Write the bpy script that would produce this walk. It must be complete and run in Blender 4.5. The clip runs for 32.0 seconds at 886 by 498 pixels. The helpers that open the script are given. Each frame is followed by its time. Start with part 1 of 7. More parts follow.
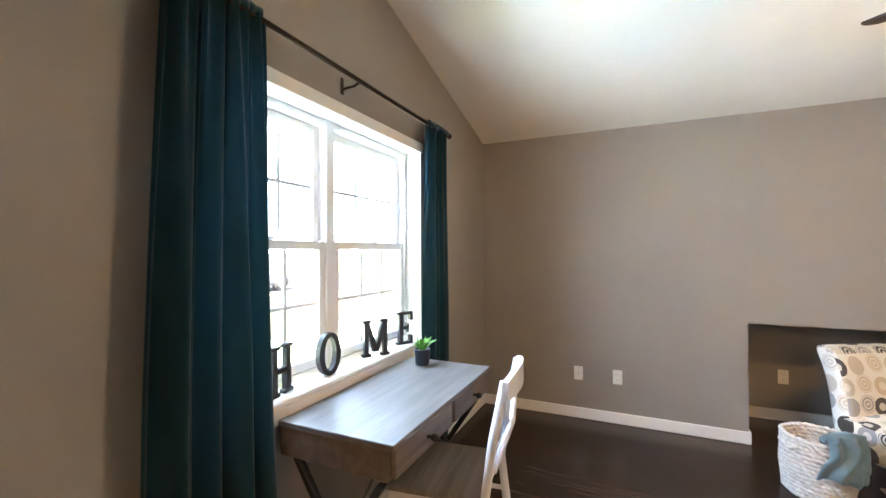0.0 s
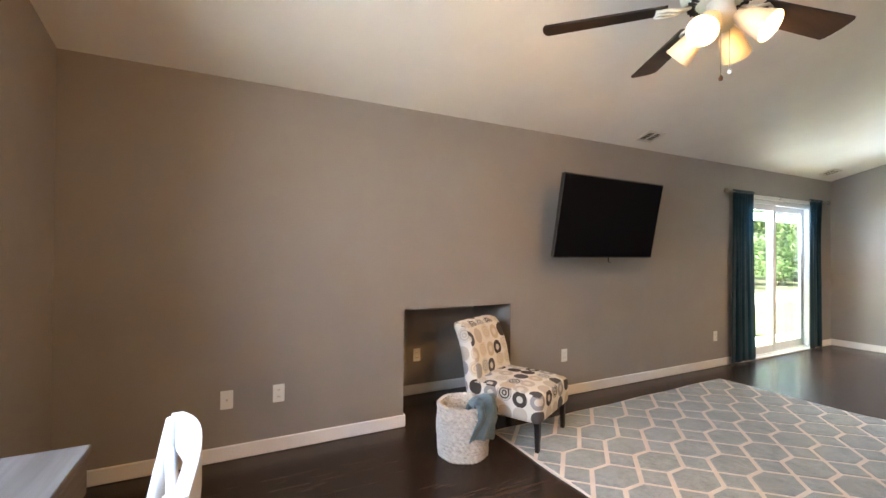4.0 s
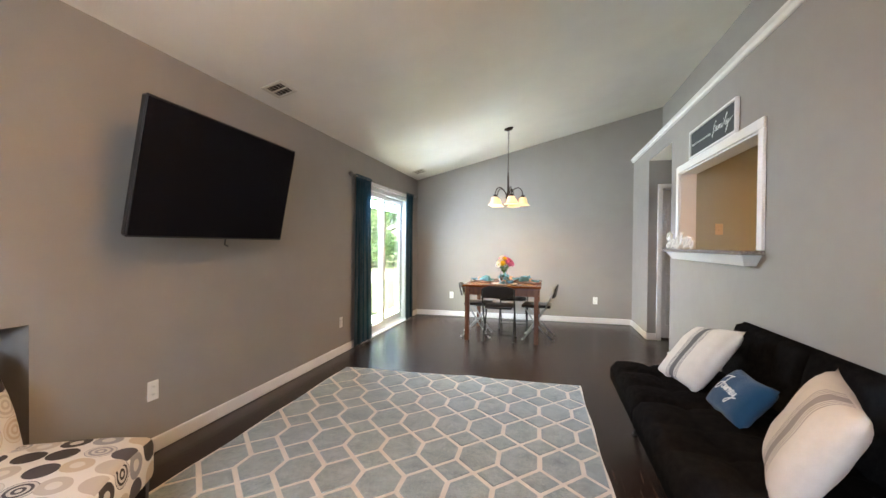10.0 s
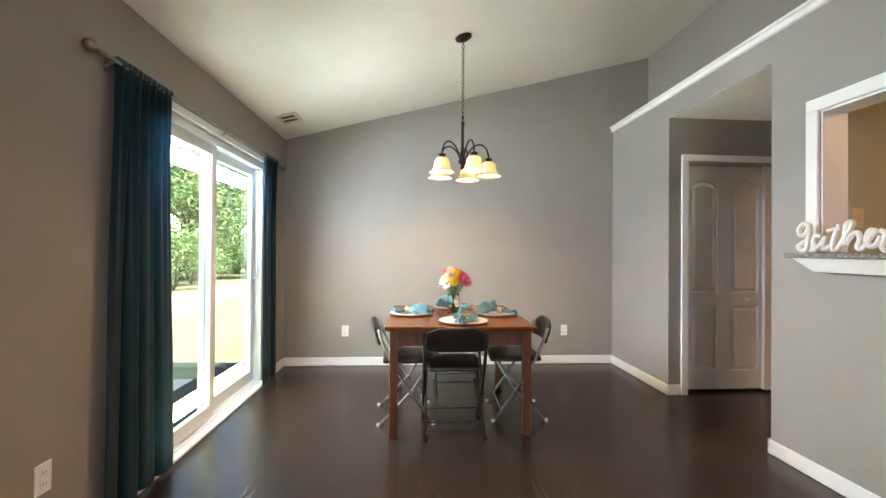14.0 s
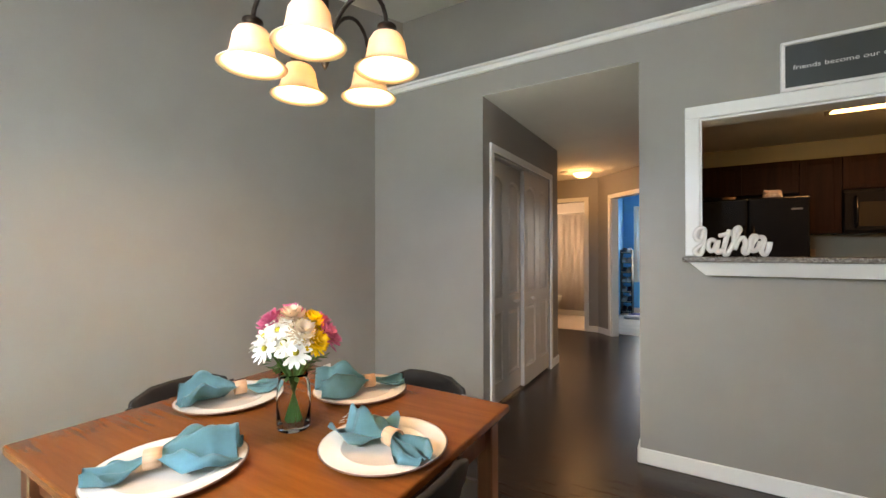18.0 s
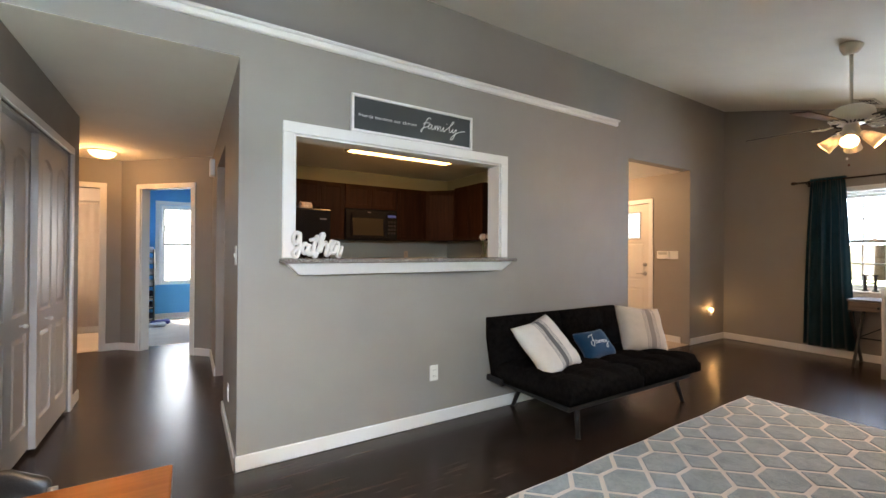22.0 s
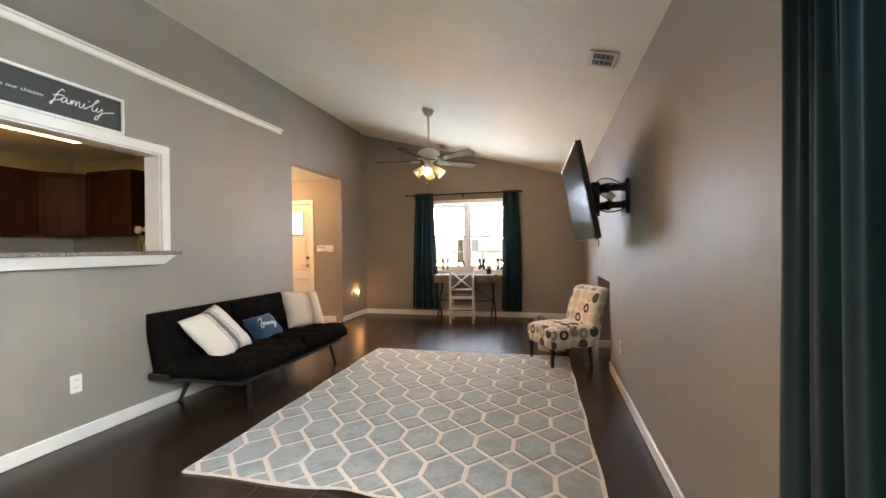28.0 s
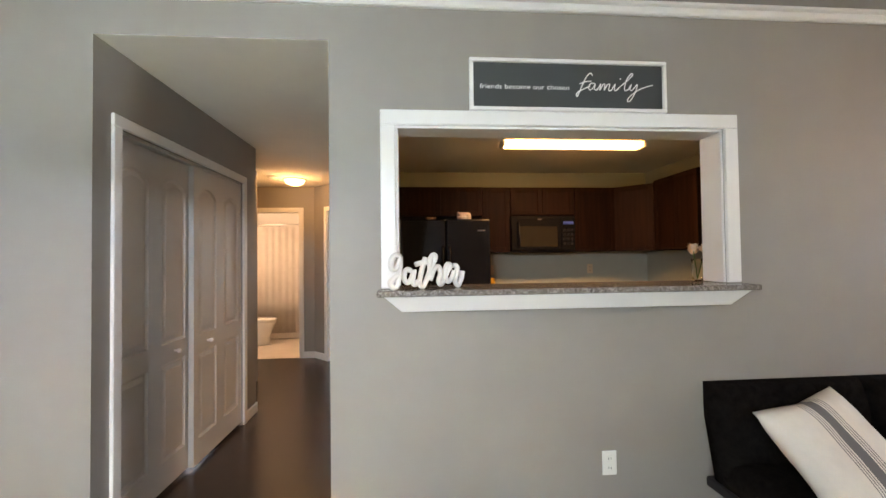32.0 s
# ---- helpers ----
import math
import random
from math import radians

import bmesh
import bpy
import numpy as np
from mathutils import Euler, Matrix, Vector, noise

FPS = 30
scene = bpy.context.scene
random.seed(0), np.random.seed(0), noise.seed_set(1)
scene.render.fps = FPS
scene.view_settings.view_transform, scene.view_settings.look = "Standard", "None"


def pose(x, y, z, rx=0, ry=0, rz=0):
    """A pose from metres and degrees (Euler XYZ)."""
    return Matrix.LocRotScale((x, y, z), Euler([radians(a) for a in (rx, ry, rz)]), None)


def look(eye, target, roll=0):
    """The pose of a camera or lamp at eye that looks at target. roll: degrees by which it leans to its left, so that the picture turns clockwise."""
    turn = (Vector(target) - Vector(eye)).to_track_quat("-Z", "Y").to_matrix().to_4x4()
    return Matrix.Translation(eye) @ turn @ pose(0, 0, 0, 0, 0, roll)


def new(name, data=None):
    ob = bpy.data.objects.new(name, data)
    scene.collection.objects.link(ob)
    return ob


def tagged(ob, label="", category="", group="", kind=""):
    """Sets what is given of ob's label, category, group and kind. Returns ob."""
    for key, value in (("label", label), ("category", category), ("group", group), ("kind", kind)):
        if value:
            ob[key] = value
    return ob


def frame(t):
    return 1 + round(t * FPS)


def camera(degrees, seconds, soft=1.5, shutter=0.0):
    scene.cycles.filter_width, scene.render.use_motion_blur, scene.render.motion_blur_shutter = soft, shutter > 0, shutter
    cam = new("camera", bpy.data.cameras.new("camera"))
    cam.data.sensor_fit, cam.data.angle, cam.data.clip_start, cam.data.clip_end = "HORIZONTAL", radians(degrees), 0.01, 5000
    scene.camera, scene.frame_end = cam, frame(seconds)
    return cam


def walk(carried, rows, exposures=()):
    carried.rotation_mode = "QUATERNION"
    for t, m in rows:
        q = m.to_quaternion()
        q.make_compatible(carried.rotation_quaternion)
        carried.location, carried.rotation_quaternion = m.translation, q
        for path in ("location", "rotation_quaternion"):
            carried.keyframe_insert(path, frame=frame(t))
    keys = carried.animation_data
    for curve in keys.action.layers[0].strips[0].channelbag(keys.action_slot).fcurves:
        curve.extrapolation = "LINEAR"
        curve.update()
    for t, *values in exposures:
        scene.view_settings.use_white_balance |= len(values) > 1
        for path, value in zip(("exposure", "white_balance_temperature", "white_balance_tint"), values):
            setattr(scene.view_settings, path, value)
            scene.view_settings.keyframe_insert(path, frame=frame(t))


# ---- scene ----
cam = camera(94.2, 32.0)
PATH = [
    (0, (1.250, -0.058, 1.410), (0.417, 1.760, 1.419), -0.22),
    (0.5, (1.190, 0.041, 1.391), (0.468, 1.906, 1.404), 0.14),
    (1, (1.123, 0.176, 1.370), (0.566, 2.097, 1.381), 0.17),
    (1.5, (1.100, 0.278, 1.332), (0.745, 2.246, 1.342), 0.26),
    (2, (1.079, 0.408, 1.318), (0.945, 2.403, 1.324), 0.11),
    (2.5, (1.030, 0.517, 1.312), (1.126, 2.514, 1.323), 0.28),
    (3, (0.998, 0.590, 1.316), (1.335, 2.561, 1.323), 0.30),
    (3.5, (0.930, 0.652, 1.306), (1.539, 2.557, 1.319), 0.33),
    (4, (0.902, 0.663, 1.309), (1.786, 2.457, 1.327), 0.44),
    (4.5, (0.896, 0.695, 1.315), (2.039, 2.337, 1.319), 0.49),
    (6.5, (0.776, 0.561, 1.334), (2.448, 1.658, 1.331), 0.45),
    (7, (0.768, 0.556, 1.332), (2.491, 1.573, 1.327), 0.52),
    (7.5, (0.813, 0.640, 1.316), (2.578, 1.580, 1.307), 0.55),
    (8, (0.884, 0.773, 1.315), (2.687, 1.639, 1.300), 0.65),
    (8.5, (0.975, 0.872, 1.305), (2.809, 1.668, 1.283), 0.65),
    (9, (1.169, 0.989, 1.286), (3.039, 1.699, 1.259), 0.59),
    (9.5, (1.404, 1.134, 1.261), (3.309, 1.743, 1.237), 0.53),
    (10, (1.649, 1.321, 1.255), (3.588, 1.809, 1.233), 0.54),
    (10.5, (1.943, 1.481, 1.233), (3.910, 1.840, 1.210), 0.58),
    (11, (2.272, 1.614, 1.242), (4.256, 1.866, 1.221), 0.52),
    (11.5, (2.617, 1.751, 1.241), (4.609, 1.928, 1.224), 0.42),
    (12, (2.949, 1.851, 1.246), (4.945, 1.979, 1.230), 0.30),
    (12.5, (3.305, 1.925, 1.243), (5.303, 2.009, 1.236), 0.27),
    (13, (3.627, 2.024, 1.252), (5.627, 2.062, 1.251), 0.28),
    (13.5, (3.942, 2.091, 1.234), (5.942, 2.057, 1.239), 0.40),
    (14, (4.248, 2.183, 1.224), (6.244, 2.054, 1.237), 0.45),
    (14.5, (4.565, 2.300, 1.255), (6.549, 2.050, 1.259), 0.22),
    (16.5, (5.713, 2.700, 1.263), (7.438, 1.686, 1.268), 0.36),
    (17, (5.965, 2.706, 1.266), (7.528, 1.458, 1.270), 0.22),
    (17.5, (6.193, 2.741, 1.278), (7.530, 1.253, 1.289), 0.04),
    (18, (6.378, 2.727, 1.268), (7.413, 1.016, 1.277), -0.12),
    (18.5, (6.476, 2.671, 1.269), (7.189, 0.802, 1.280), 0.18),
    (19, (6.576, 2.666, 1.292), (6.956, 0.702, 1.301), 0.16),
    (19.5, (6.667, 2.673, 1.301), (6.746, 0.674, 1.309), 0.17),
    (20, (6.699, 2.696, 1.308), (6.519, 0.705, 1.313), 0.24),
    (20.5, (6.713, 2.707, 1.310), (6.319, 0.747, 1.309), 0.21),
    (21, (6.748, 2.688, 1.295), (6.153, 0.778, 1.296), 0.17),
    (21.5, (6.820, 2.648, 1.278), (5.999, 0.824, 1.286), 0.34),
    (22, (6.896, 2.650, 1.286), (5.842, 0.951, 1.295), 0.41),
    (22.5, (7.026, 2.691, 1.274), (5.737, 1.162, 1.293), 0.45),
    (23, (7.167, 2.746, 1.288), (5.659, 1.433, 1.307), 0.37),
    (23.5, (7.255, 2.835, 1.299), (5.595, 1.718, 1.318), 0.22),
    (24, (7.369, 2.907, 1.278), (5.608, 1.959, 1.294), 0.10),
    (24.5, (7.481, 2.932, 1.255), (5.650, 2.127, 1.269), 0.11),
    (25, (7.565, 2.910, 1.248), (5.678, 2.248, 1.258), -0.01),
    (25.5, (7.618, 2.901, 1.254), (5.682, 2.399, 1.262), -0.10),
    (27.5, (7.493, 2.959, 1.242), (5.518, 2.648, 1.244), -1.11),
    (28, (7.333, 2.989, 1.226), (5.395, 2.497, 1.224), -0.71),
    (28.5, (7.071, 2.948, 1.223), (5.229, 2.170, 1.230), -0.85),
    (29, (6.836, 2.943, 1.224), (5.174, 1.831, 1.241), -1.01),
    (29.5, (6.670, 2.891, 1.248), (5.256, 1.477, 1.275), -0.99),
    (30, (6.547, 2.725, 1.307), (5.416, 1.076, 1.322), -0.60),
    (30.5, (6.404, 2.565, 1.326), (5.586, 0.740, 1.336), -0.18),
    (31, (6.307, 2.379, 1.330), (5.776, 0.451, 1.363), -0.61),
    (31.5, (6.283, 2.208, 1.353), (5.968, 0.234, 1.383), -0.61),
    (32, (6.275, 1.946, 1.374), (6.116, -0.047, 1.418), -0.71),
]
EXPOSURES = [(t, stops + 0.36, kelvin + 1250, 12 if t < 1.5 else 20) for t, stops, kelvin in (
    (0, 2.56, 5700), (1, 2.40, 6000), (2, 2.12, 6600), (3.5, 2.2, 6850), (8, 2.15, 6550), (10, 2.24, 6700), (12.5, 2.24, 6900), (14.5, 1.90, 7250), (17, 1.60, 7500),
    (18.5, 1.41, 7500), (21, 1.70, 6750), (22.5, 1.86, 6700), (25, 2.15, 7050), (28, 2.23, 7300), (30, 1.9, 7000), (32, 1.95, 7150))]
walk(cam, [(t, look(eye, target, roll)) for t, eye, target, roll in PATH], EXPOSURES)

# ---- plan, in metres ----
L, W, BACK = 8.71, 3.58, -0.405     # length, window-side long wall, back wall
EAVE, SLOPE = 2.40, 0.257           # ceiling height at the long wall, its rise towards the back wall
BOX_X, BOX_H = 3.19, 2.58           # where the lower kitchen block begins, height of its ledge
HALL_A, HALL_B, HALL_H = 7.685, 6.648, 2.405


def ceil_z(y):
    return EAVE + SLOPE * (W - y)


# ---- sky, sun, lamps in the openings ----
world = bpy.data.worlds.new("world")
scene.world = world
world.use_nodes = True
wn = world.node_tree.nodes
sky = wn.new("ShaderNodeTexSky")
sky.sky_type = "NISHITA"
sky.sun_disc = False
sky.sun_elevation = radians(60)
sky.sun_rotation = radians(165)
world.node_tree.links.new(sky.outputs[0], wn["Background"].inputs[0])
wn["Background"].inputs[1].default_value = 0.15


def sun_lamp(strength, elevation, azimuth):
    data = bpy.data.lights.new("sun", "SUN")
    data.energy, data.angle, data.color = strength, radians(0.6), (1.0, 0.95, 0.87)
    ob = new("sun", data)
    # azimuth: compass direction of the sun, clockwise from +y
    d = Vector((math.sin(radians(azimuth)) * math.cos(radians(elevation)), math.cos(radians(azimuth)) * math.cos(radians(elevation)), math.sin(radians(elevation))))
    ob.matrix_world = look(d * 30, (0, 0, 0))


sun_lamp(5.0, 60, 165)


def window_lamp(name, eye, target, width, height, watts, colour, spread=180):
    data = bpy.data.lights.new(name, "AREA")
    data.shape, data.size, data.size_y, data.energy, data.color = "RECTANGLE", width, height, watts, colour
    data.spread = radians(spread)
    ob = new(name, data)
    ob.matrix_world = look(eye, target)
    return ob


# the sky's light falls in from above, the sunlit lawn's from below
window_lamp("daylight_front", (-0.42, 1.56, 1.74), (1, 1.56, 1.36), 1.7, 0.70, 29, (0.48, 0.70, 1.0))
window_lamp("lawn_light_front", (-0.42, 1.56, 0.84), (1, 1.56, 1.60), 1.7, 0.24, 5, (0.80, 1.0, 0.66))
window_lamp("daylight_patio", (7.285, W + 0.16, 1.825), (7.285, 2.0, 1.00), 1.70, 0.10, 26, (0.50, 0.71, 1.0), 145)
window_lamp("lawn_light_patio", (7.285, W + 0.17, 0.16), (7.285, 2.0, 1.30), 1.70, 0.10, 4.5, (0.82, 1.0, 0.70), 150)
window_lamp("daylight_bedroom", (6.90, -6.85, 1.4), (6.9, -6, 1.3), 0.85, 1.4, 8, (0.72, 0.88, 1.0))


def bulb(name, place, watts, colour, radius=0.03):
    data = bpy.data.lights.new(name, "POINT")
    data.energy, data.color, data.shadow_soft_size = watts, colour, radius
    ob = new(name, data)
    ob.location = place
    return ob


WARM = (1.0, 0.60, 0.27)

# ---- materials ----
def material(name, rough=0.6, metal=0.0, spec=0.5):
    m = bpy.data.materials.new(name)
    m.use_nodes = True
    b = m.node_tree.nodes["Principled BSDF"]
    b.inputs["Roughness"].default_value, b.inputs["Metallic"].default_value = rough, metal
    b.inputs["Specular IOR Level"].default_value = spec
    return m, m.node_tree, b


def coords(nt, scale=(1, 1, 1), kind="Object"):
    tc, mp = nt.nodes.new("ShaderNodeTexCoord"), nt.nodes.new("ShaderNodeMapping")
    mp.inputs["Scale"].default_value = scale
    nt.links.new(tc.outputs[kind], mp.inputs["Vector"])
    return mp.outputs["Vector"]


def noise_tex(nt, vec, scale, detail=4.0, rough=0.55):
    n = nt.nodes.new("ShaderNodeTexNoise")
    n.inputs["Scale"].default_value, n.inputs["Detail"].default_value, n.inputs["Roughness"].default_value = scale, detail, rough
    nt.links.new(vec, n.inputs["Vector"])
    return n.outputs["Fac"]


def ramp(nt, fac, stops):
    r = nt.nodes.new("ShaderNodeValToRGB")
    e = r.color_ramp.elements
    while len(e) < len(stops):
        e.new(0.5)
    for k, (at, col) in enumerate(stops):
        e[k].position, e[k].color = at, (*col, 1)
    nt.links.new(fac, r.inputs["Fac"])
    return r.outputs["Color"]


def mix(nt, fac, a, b, blend="MIX"):
    n = nt.nodes.new("ShaderNodeMix")
    n.data_type, n.blend_type = "RGBA", blend
    for sock, v in ((n.inputs[0], fac), (n.inputs[6], a), (n.inputs[7], b)):
        if hasattr(v, "is_output"):
            nt.links.new(v, sock)
        elif isinstance(v, tuple):
            sock.default_value = (*v, 1)
        else:
            sock.default_value = v
    return n.outputs[2]


def maths(nt, op, a, b=0.0):
    n = nt.nodes.new("ShaderNodeMath")
    n.operation = op
    for sock, v in ((n.inputs[0], a), (n.inputs[1], b)):
        if hasattr(v, "is_output"):
            nt.links.new(v, sock)
        else:
            sock.default_value = v
    return n.outputs[0]


def bump(nt, b, height, strength=0.2, distance=0.01):
    n = nt.nodes.new("ShaderNodeBump")
    n.inputs["Strength"].default_value, n.inputs["Distance"].default_value = strength, distance
    nt.links.new(height, n.inputs["Height"])
    nt.links.new(n.outputs[0], b.inputs["Normal"])


def painted(name, colour, rough=0.6, grain=260.0, relief=0.12, vary=0.06, spec=0.4):
    """Paint, plastic and the like: one colour with faint uneven patches and a fine grain."""
    m, nt, b = material(name, rough, 0.0, spec)
    v = coords(nt)
    lo, hi = tuple(c * (1 - vary) for c in colour), tuple(min(1, c * (1 + vary)) for c in colour)
    nt.links.new(ramp(nt, noise_tex(nt, v, 2.3, 5), [(0.3, lo), (0.7, hi)]), b.inputs["Base Color"])
    nt.links.new(maths(nt, "MULTIPLY_ADD", noise_tex(nt, v, 9), 0.16), b.inputs["Roughness"])
    nt.nodes[-1].inputs[2].default_value = rough - 0.08
    bump(nt, b, noise_tex(nt, v, grain, 3), relief, 0.004)
    return m


def metal(name, colour, rough=0.35):
    m, nt, b = material(name, rough, 1.0)
    v = coords(nt)
    nt.links.new(ramp(nt, noise_tex(nt, v, 30), [(0.3, tuple(c * 0.85 for c in colour)), (0.7, colour)]), b.inputs["Base Color"])
    bump(nt, b, noise_tex(nt, v, 300), 0.05, 0.002)
    return m


def wood(name, dark, light, axis=0, rough=0.4, ring=14.0, spec=0.5, relief=0.15, by_place=False):
    m, nt, b = material(name, rough, 0.0, spec)
    sc = [ring, ring, ring]
    sc[axis] = ring * 0.07
    v = coords(nt, tuple(sc))
    if by_place:
        geo = nt.nodes.new("ShaderNodeNewGeometry")
        nt.links.new(geo.outputs["Position"], v.node.inputs["Vector"])
    g = noise_tex(nt, v, 2.2, 9, 0.62)
    base = ramp(nt, g, [(0.28, dark), (0.52, tuple((a + c) / 2 for a, c in zip(dark, light))), (0.75, light)])
    info = nt.nodes.new("ShaderNodeObjectInfo")
    tone = maths(nt, "MULTIPLY_ADD", info.outputs["Random"], 0.35)
    nt.nodes[-1].inputs[2].default_value = 0.82
    comb = nt.nodes.new("ShaderNodeCombineColor")
    for k in range(3):
        nt.links.new(tone, comb.inputs[k])
    nt.links.new(mix(nt, 1.0, base, comb.outputs[0], "MULTIPLY"), b.inputs["Base Color"])
    bump(nt, b, g, relief, 0.003)
    return m


def cloth(name, colour, colour2=None, rough=0.95, weave=420.0, relief=0.35, sheen=0.2, blotch=5.0):
    m, nt, b = material(name, rough, 0.0, 0.15)
    v = coords(nt)
    c2 = colour2 or tuple(min(1, c * 1.3) for c in colour)
    nt.links.new(ramp(nt, noise_tex(nt, v, blotch, 6, 0.6), [(0.3, colour), (0.72, c2)]), b.inputs["Base Color"])
    b.inputs["Sheen Weight"].default_value = sheen
    bump(nt, b, noise_tex(nt, v, weave, 3, 0.7), relief, 0.003)
    return m


def glow(name, colour, strength):
    m, nt, b = material(name, 0.5)
    b.inputs["Base Color"].default_value = (*colour, 1)
    b.inputs["Emission Color"].default_value = (*colour, 1)
    b.inputs["Emission Strength"].default_value = strength
    return m


def glass(name, tint=(1, 1, 1), rough=0.0):
    m, nt, b = material(name, rough)
    b.inputs["Base Color"].default_value = (*tint, 1)
    b.inputs["Transmission Weight"].default_value = 1.0
    b.inputs["IOR"].default_value = 1.45
    return m


M_WALL = painted("wall_paint", (0.292, 0.266, 0.240), 0.55, 190, 0.22, 0.035)
M_CEIL = painted("ceiling_paint", (0.81, 0.78, 0.72), 0.8, 120, 0.35, 0.03)
M_TRIM = painted("trim_paint", (0.80, 0.78, 0.75), 0.38, 200, 0.06, 0.03)
M_DOOR = painted("door_paint", (0.62, 0.61, 0.60), 0.35, 160, 0.08, 0.04)
M_FRONT = painted("front_door_paint", (0.76, 0.72, 0.66), 0.4, 160, 0.08, 0.04)
M_PLATE = painted("switch_plate", (0.78, 0.77, 0.74), 0.35, 200, 0.03, 0.02)
M_BLUE = painted("blue_wall_paint", (0.06, 0.42, 0.84), 0.6, 190, 0.2, 0.04)
M_KWALL = painted("kitchen_wall_paint", (0.38, 0.39, 0.31), 0.6, 190, 0.2, 0.04)
M_BATHWALL = painted("bath_wall_paint", (0.62, 0.58, 0.52), 0.6, 190, 0.2, 0.04)
M_PLANK = wood("dark_plank", (0.010, 0.0056, 0.0042), (0.062, 0.038, 0.028), 0, 0.27, 18.0, 0.42, 0.16, True)
M_GAP = painted("plank_gap", (0.012, 0.010, 0.009), 0.8)
M_TILE = painted("entry_tile", (0.50, 0.40, 0.30), 0.4, 60, 0.1, 0.1)
M_CARPET = cloth("bedroom_carpet", (0.42, 0.40, 0.38), (0.55, 0.53, 0.50), 1.0, 220, 0.8)
M_BATHTILE = painted("bath_floor", (0.60, 0.52, 0.43), 0.35, 60, 0.1, 0.08)
M_VINYL = painted("window_vinyl", (0.80, 0.80, 0.79), 0.35, 200, 0.03, 0.02)
M_GLASS = glass("window_glass")
M_PATIOGLASS = glass("patio_door_glass", (0.76, 0.94, 0.93))


# ---- mesh helpers ----
def finish(name, bm, mat, smooth=False):
    me = bpy.data.meshes.new(name)
    bmesh.ops.recalc_face_normals(bm, faces=bm.faces)
    bm.to_mesh(me)
    bm.free()
    me.materials.append(mat)
    if smooth:
        for p in me.polygons:
            p.use_smooth = True
    return me


def part(name, bm, mat, parent, label="", smooth=False):
    """One mesh object under a thing or under a part."""
    ob = new(name, finish(name, bm, mat, smooth))
    ob.parent = parent
    if label:
        tagged(ob, label)
    return ob


def solid(name, bm, mat, label="", category="", kind="", smooth=False, group=""):
    return tagged(new(name, finish(name, bm, mat, smooth)), label, category, group, kind)


def thing(name, m, label, category, group=""):
    ob = new(name)
    ob.empty_display_size = 0.1
    ob.matrix_basis = m
    return tagged(ob, label, category, group)


def add_box(bm, x0, x1, y0, y1, z0, z1, bevel=0.0, m=None, segments=1):
    r = bmesh.ops.create_cube(bm, size=1.0)
    vs = r["verts"]
    for v in vs:
        v.co = Vector(((x0 + x1) / 2 + v.co.x * (x1 - x0), (y0 + y1) / 2 + v.co.y * (y1 - y0), (z0 + z1) / 2 + v.co.z * (z1 - z0)))
    if bevel > 0:
        es = list({e for v in vs for e in v.link_edges})
        r = bmesh.ops.bevel(bm, geom=es, offset=bevel, segments=segments, affect="EDGES", profile=0.5)
        vs = list({v for f in r["faces"] for v in f.verts} | {v for v in vs if v.is_valid})
    if m is not None:
        bmesh.ops.transform(bm, matrix=m, verts=vs)
    return bm


def boxed(x0, x1, y0, y1, z0, z1, bevel=0.0, m=None, segments=1):
    return add_box(bmesh.new(), x0, x1, y0, y1, z0, z1, bevel, m, segments)


def add_cyl(bm, a, b, r0, r1=None, seg=12, cap=True):
    a, b = Vector(a), Vector(b)
    q = (b - a).to_track_quat("Z", "Y").to_matrix().to_4x4()
    bmesh.ops.create_cone(bm, cap_ends=cap, segments=seg, radius1=r0, radius2=r0 if r1 is None else r1, depth=(b - a).length,
                          matrix=Matrix.Translation((a + b) / 2) @ q)
    return bm


def rod(a, b, r0, r1=None, seg=12):
    return add_cyl(bmesh.new(), a, b, r0, r1, seg)


def add_tube(bm, pts, r, seg=8, closed=False):
    """A round bar swept along points."""
    pts = [Vector(p) for p in pts]
    n = len(pts)
    rings, up = [], Vector((0.123, 0.456, 0.88)).normalized()
    for i, p in enumerate(pts):
        d = (pts[(i + 1) % n] - pts[i - 1]) if closed else (pts[min(i + 1, n - 1)] - pts[max(i - 1, 0)])
        d.normalize()
        u = (up - d * up.dot(d)).normalized()
        w = d.cross(u)
        rr = r(i / (n - 1)) if callable(r) else r
        rings.append([bm.verts.new(p + (u * math.cos(k * math.tau / seg) + w * math.sin(k * math.tau / seg)) * rr) for k in range(seg)])
    for i in range(n if closed else n - 1):
        a, b = rings[i], rings[(i + 1) % n]
        for k in range(seg):
            bm.faces.new((a[k], a[(k + 1) % seg], b[(k + 1) % seg], b[k]))
    if not closed:
        bm.faces.new(rings[0][::-1])
        bm.faces.new(rings[-1])
    return bm


def tube(pts, r, seg=8, closed=False):
    return add_tube(bmesh.new(), pts, r, seg, closed)


def lathe(profile, seg=24, m=None, bm=None):
    """A turned shape from (radius, height) pairs."""
    bm = bm or bmesh.new()
    rings = []
    for r, z in profile:
        if r < 1e-5:
            rings.append([bm.verts.new((0, 0, z))])
        else:
            rings.append([bm.verts.new((r * math.cos(k * math.tau / seg), r * math.sin(k * math.tau / seg), z)) for k in range(seg)])
    for a, b in zip(rings, rings[1:]):
        for k in range(seg):
            j = (k + 1) % seg
            if len(a) == 1 and len(b) == 1:
                continue
            if len(a) == 1:
                bm.faces.new((a[0], b[j], b[k]))
            elif len(b) == 1:
                bm.faces.new((a[k], a[j], b[0]))
            else:
                bm.faces.new((a[k], a[j], b[j], b[k]))
    if m is not None:
        bmesh.ops.transform(bm, matrix=m, verts=[v for r in rings for v in r])
    return bm


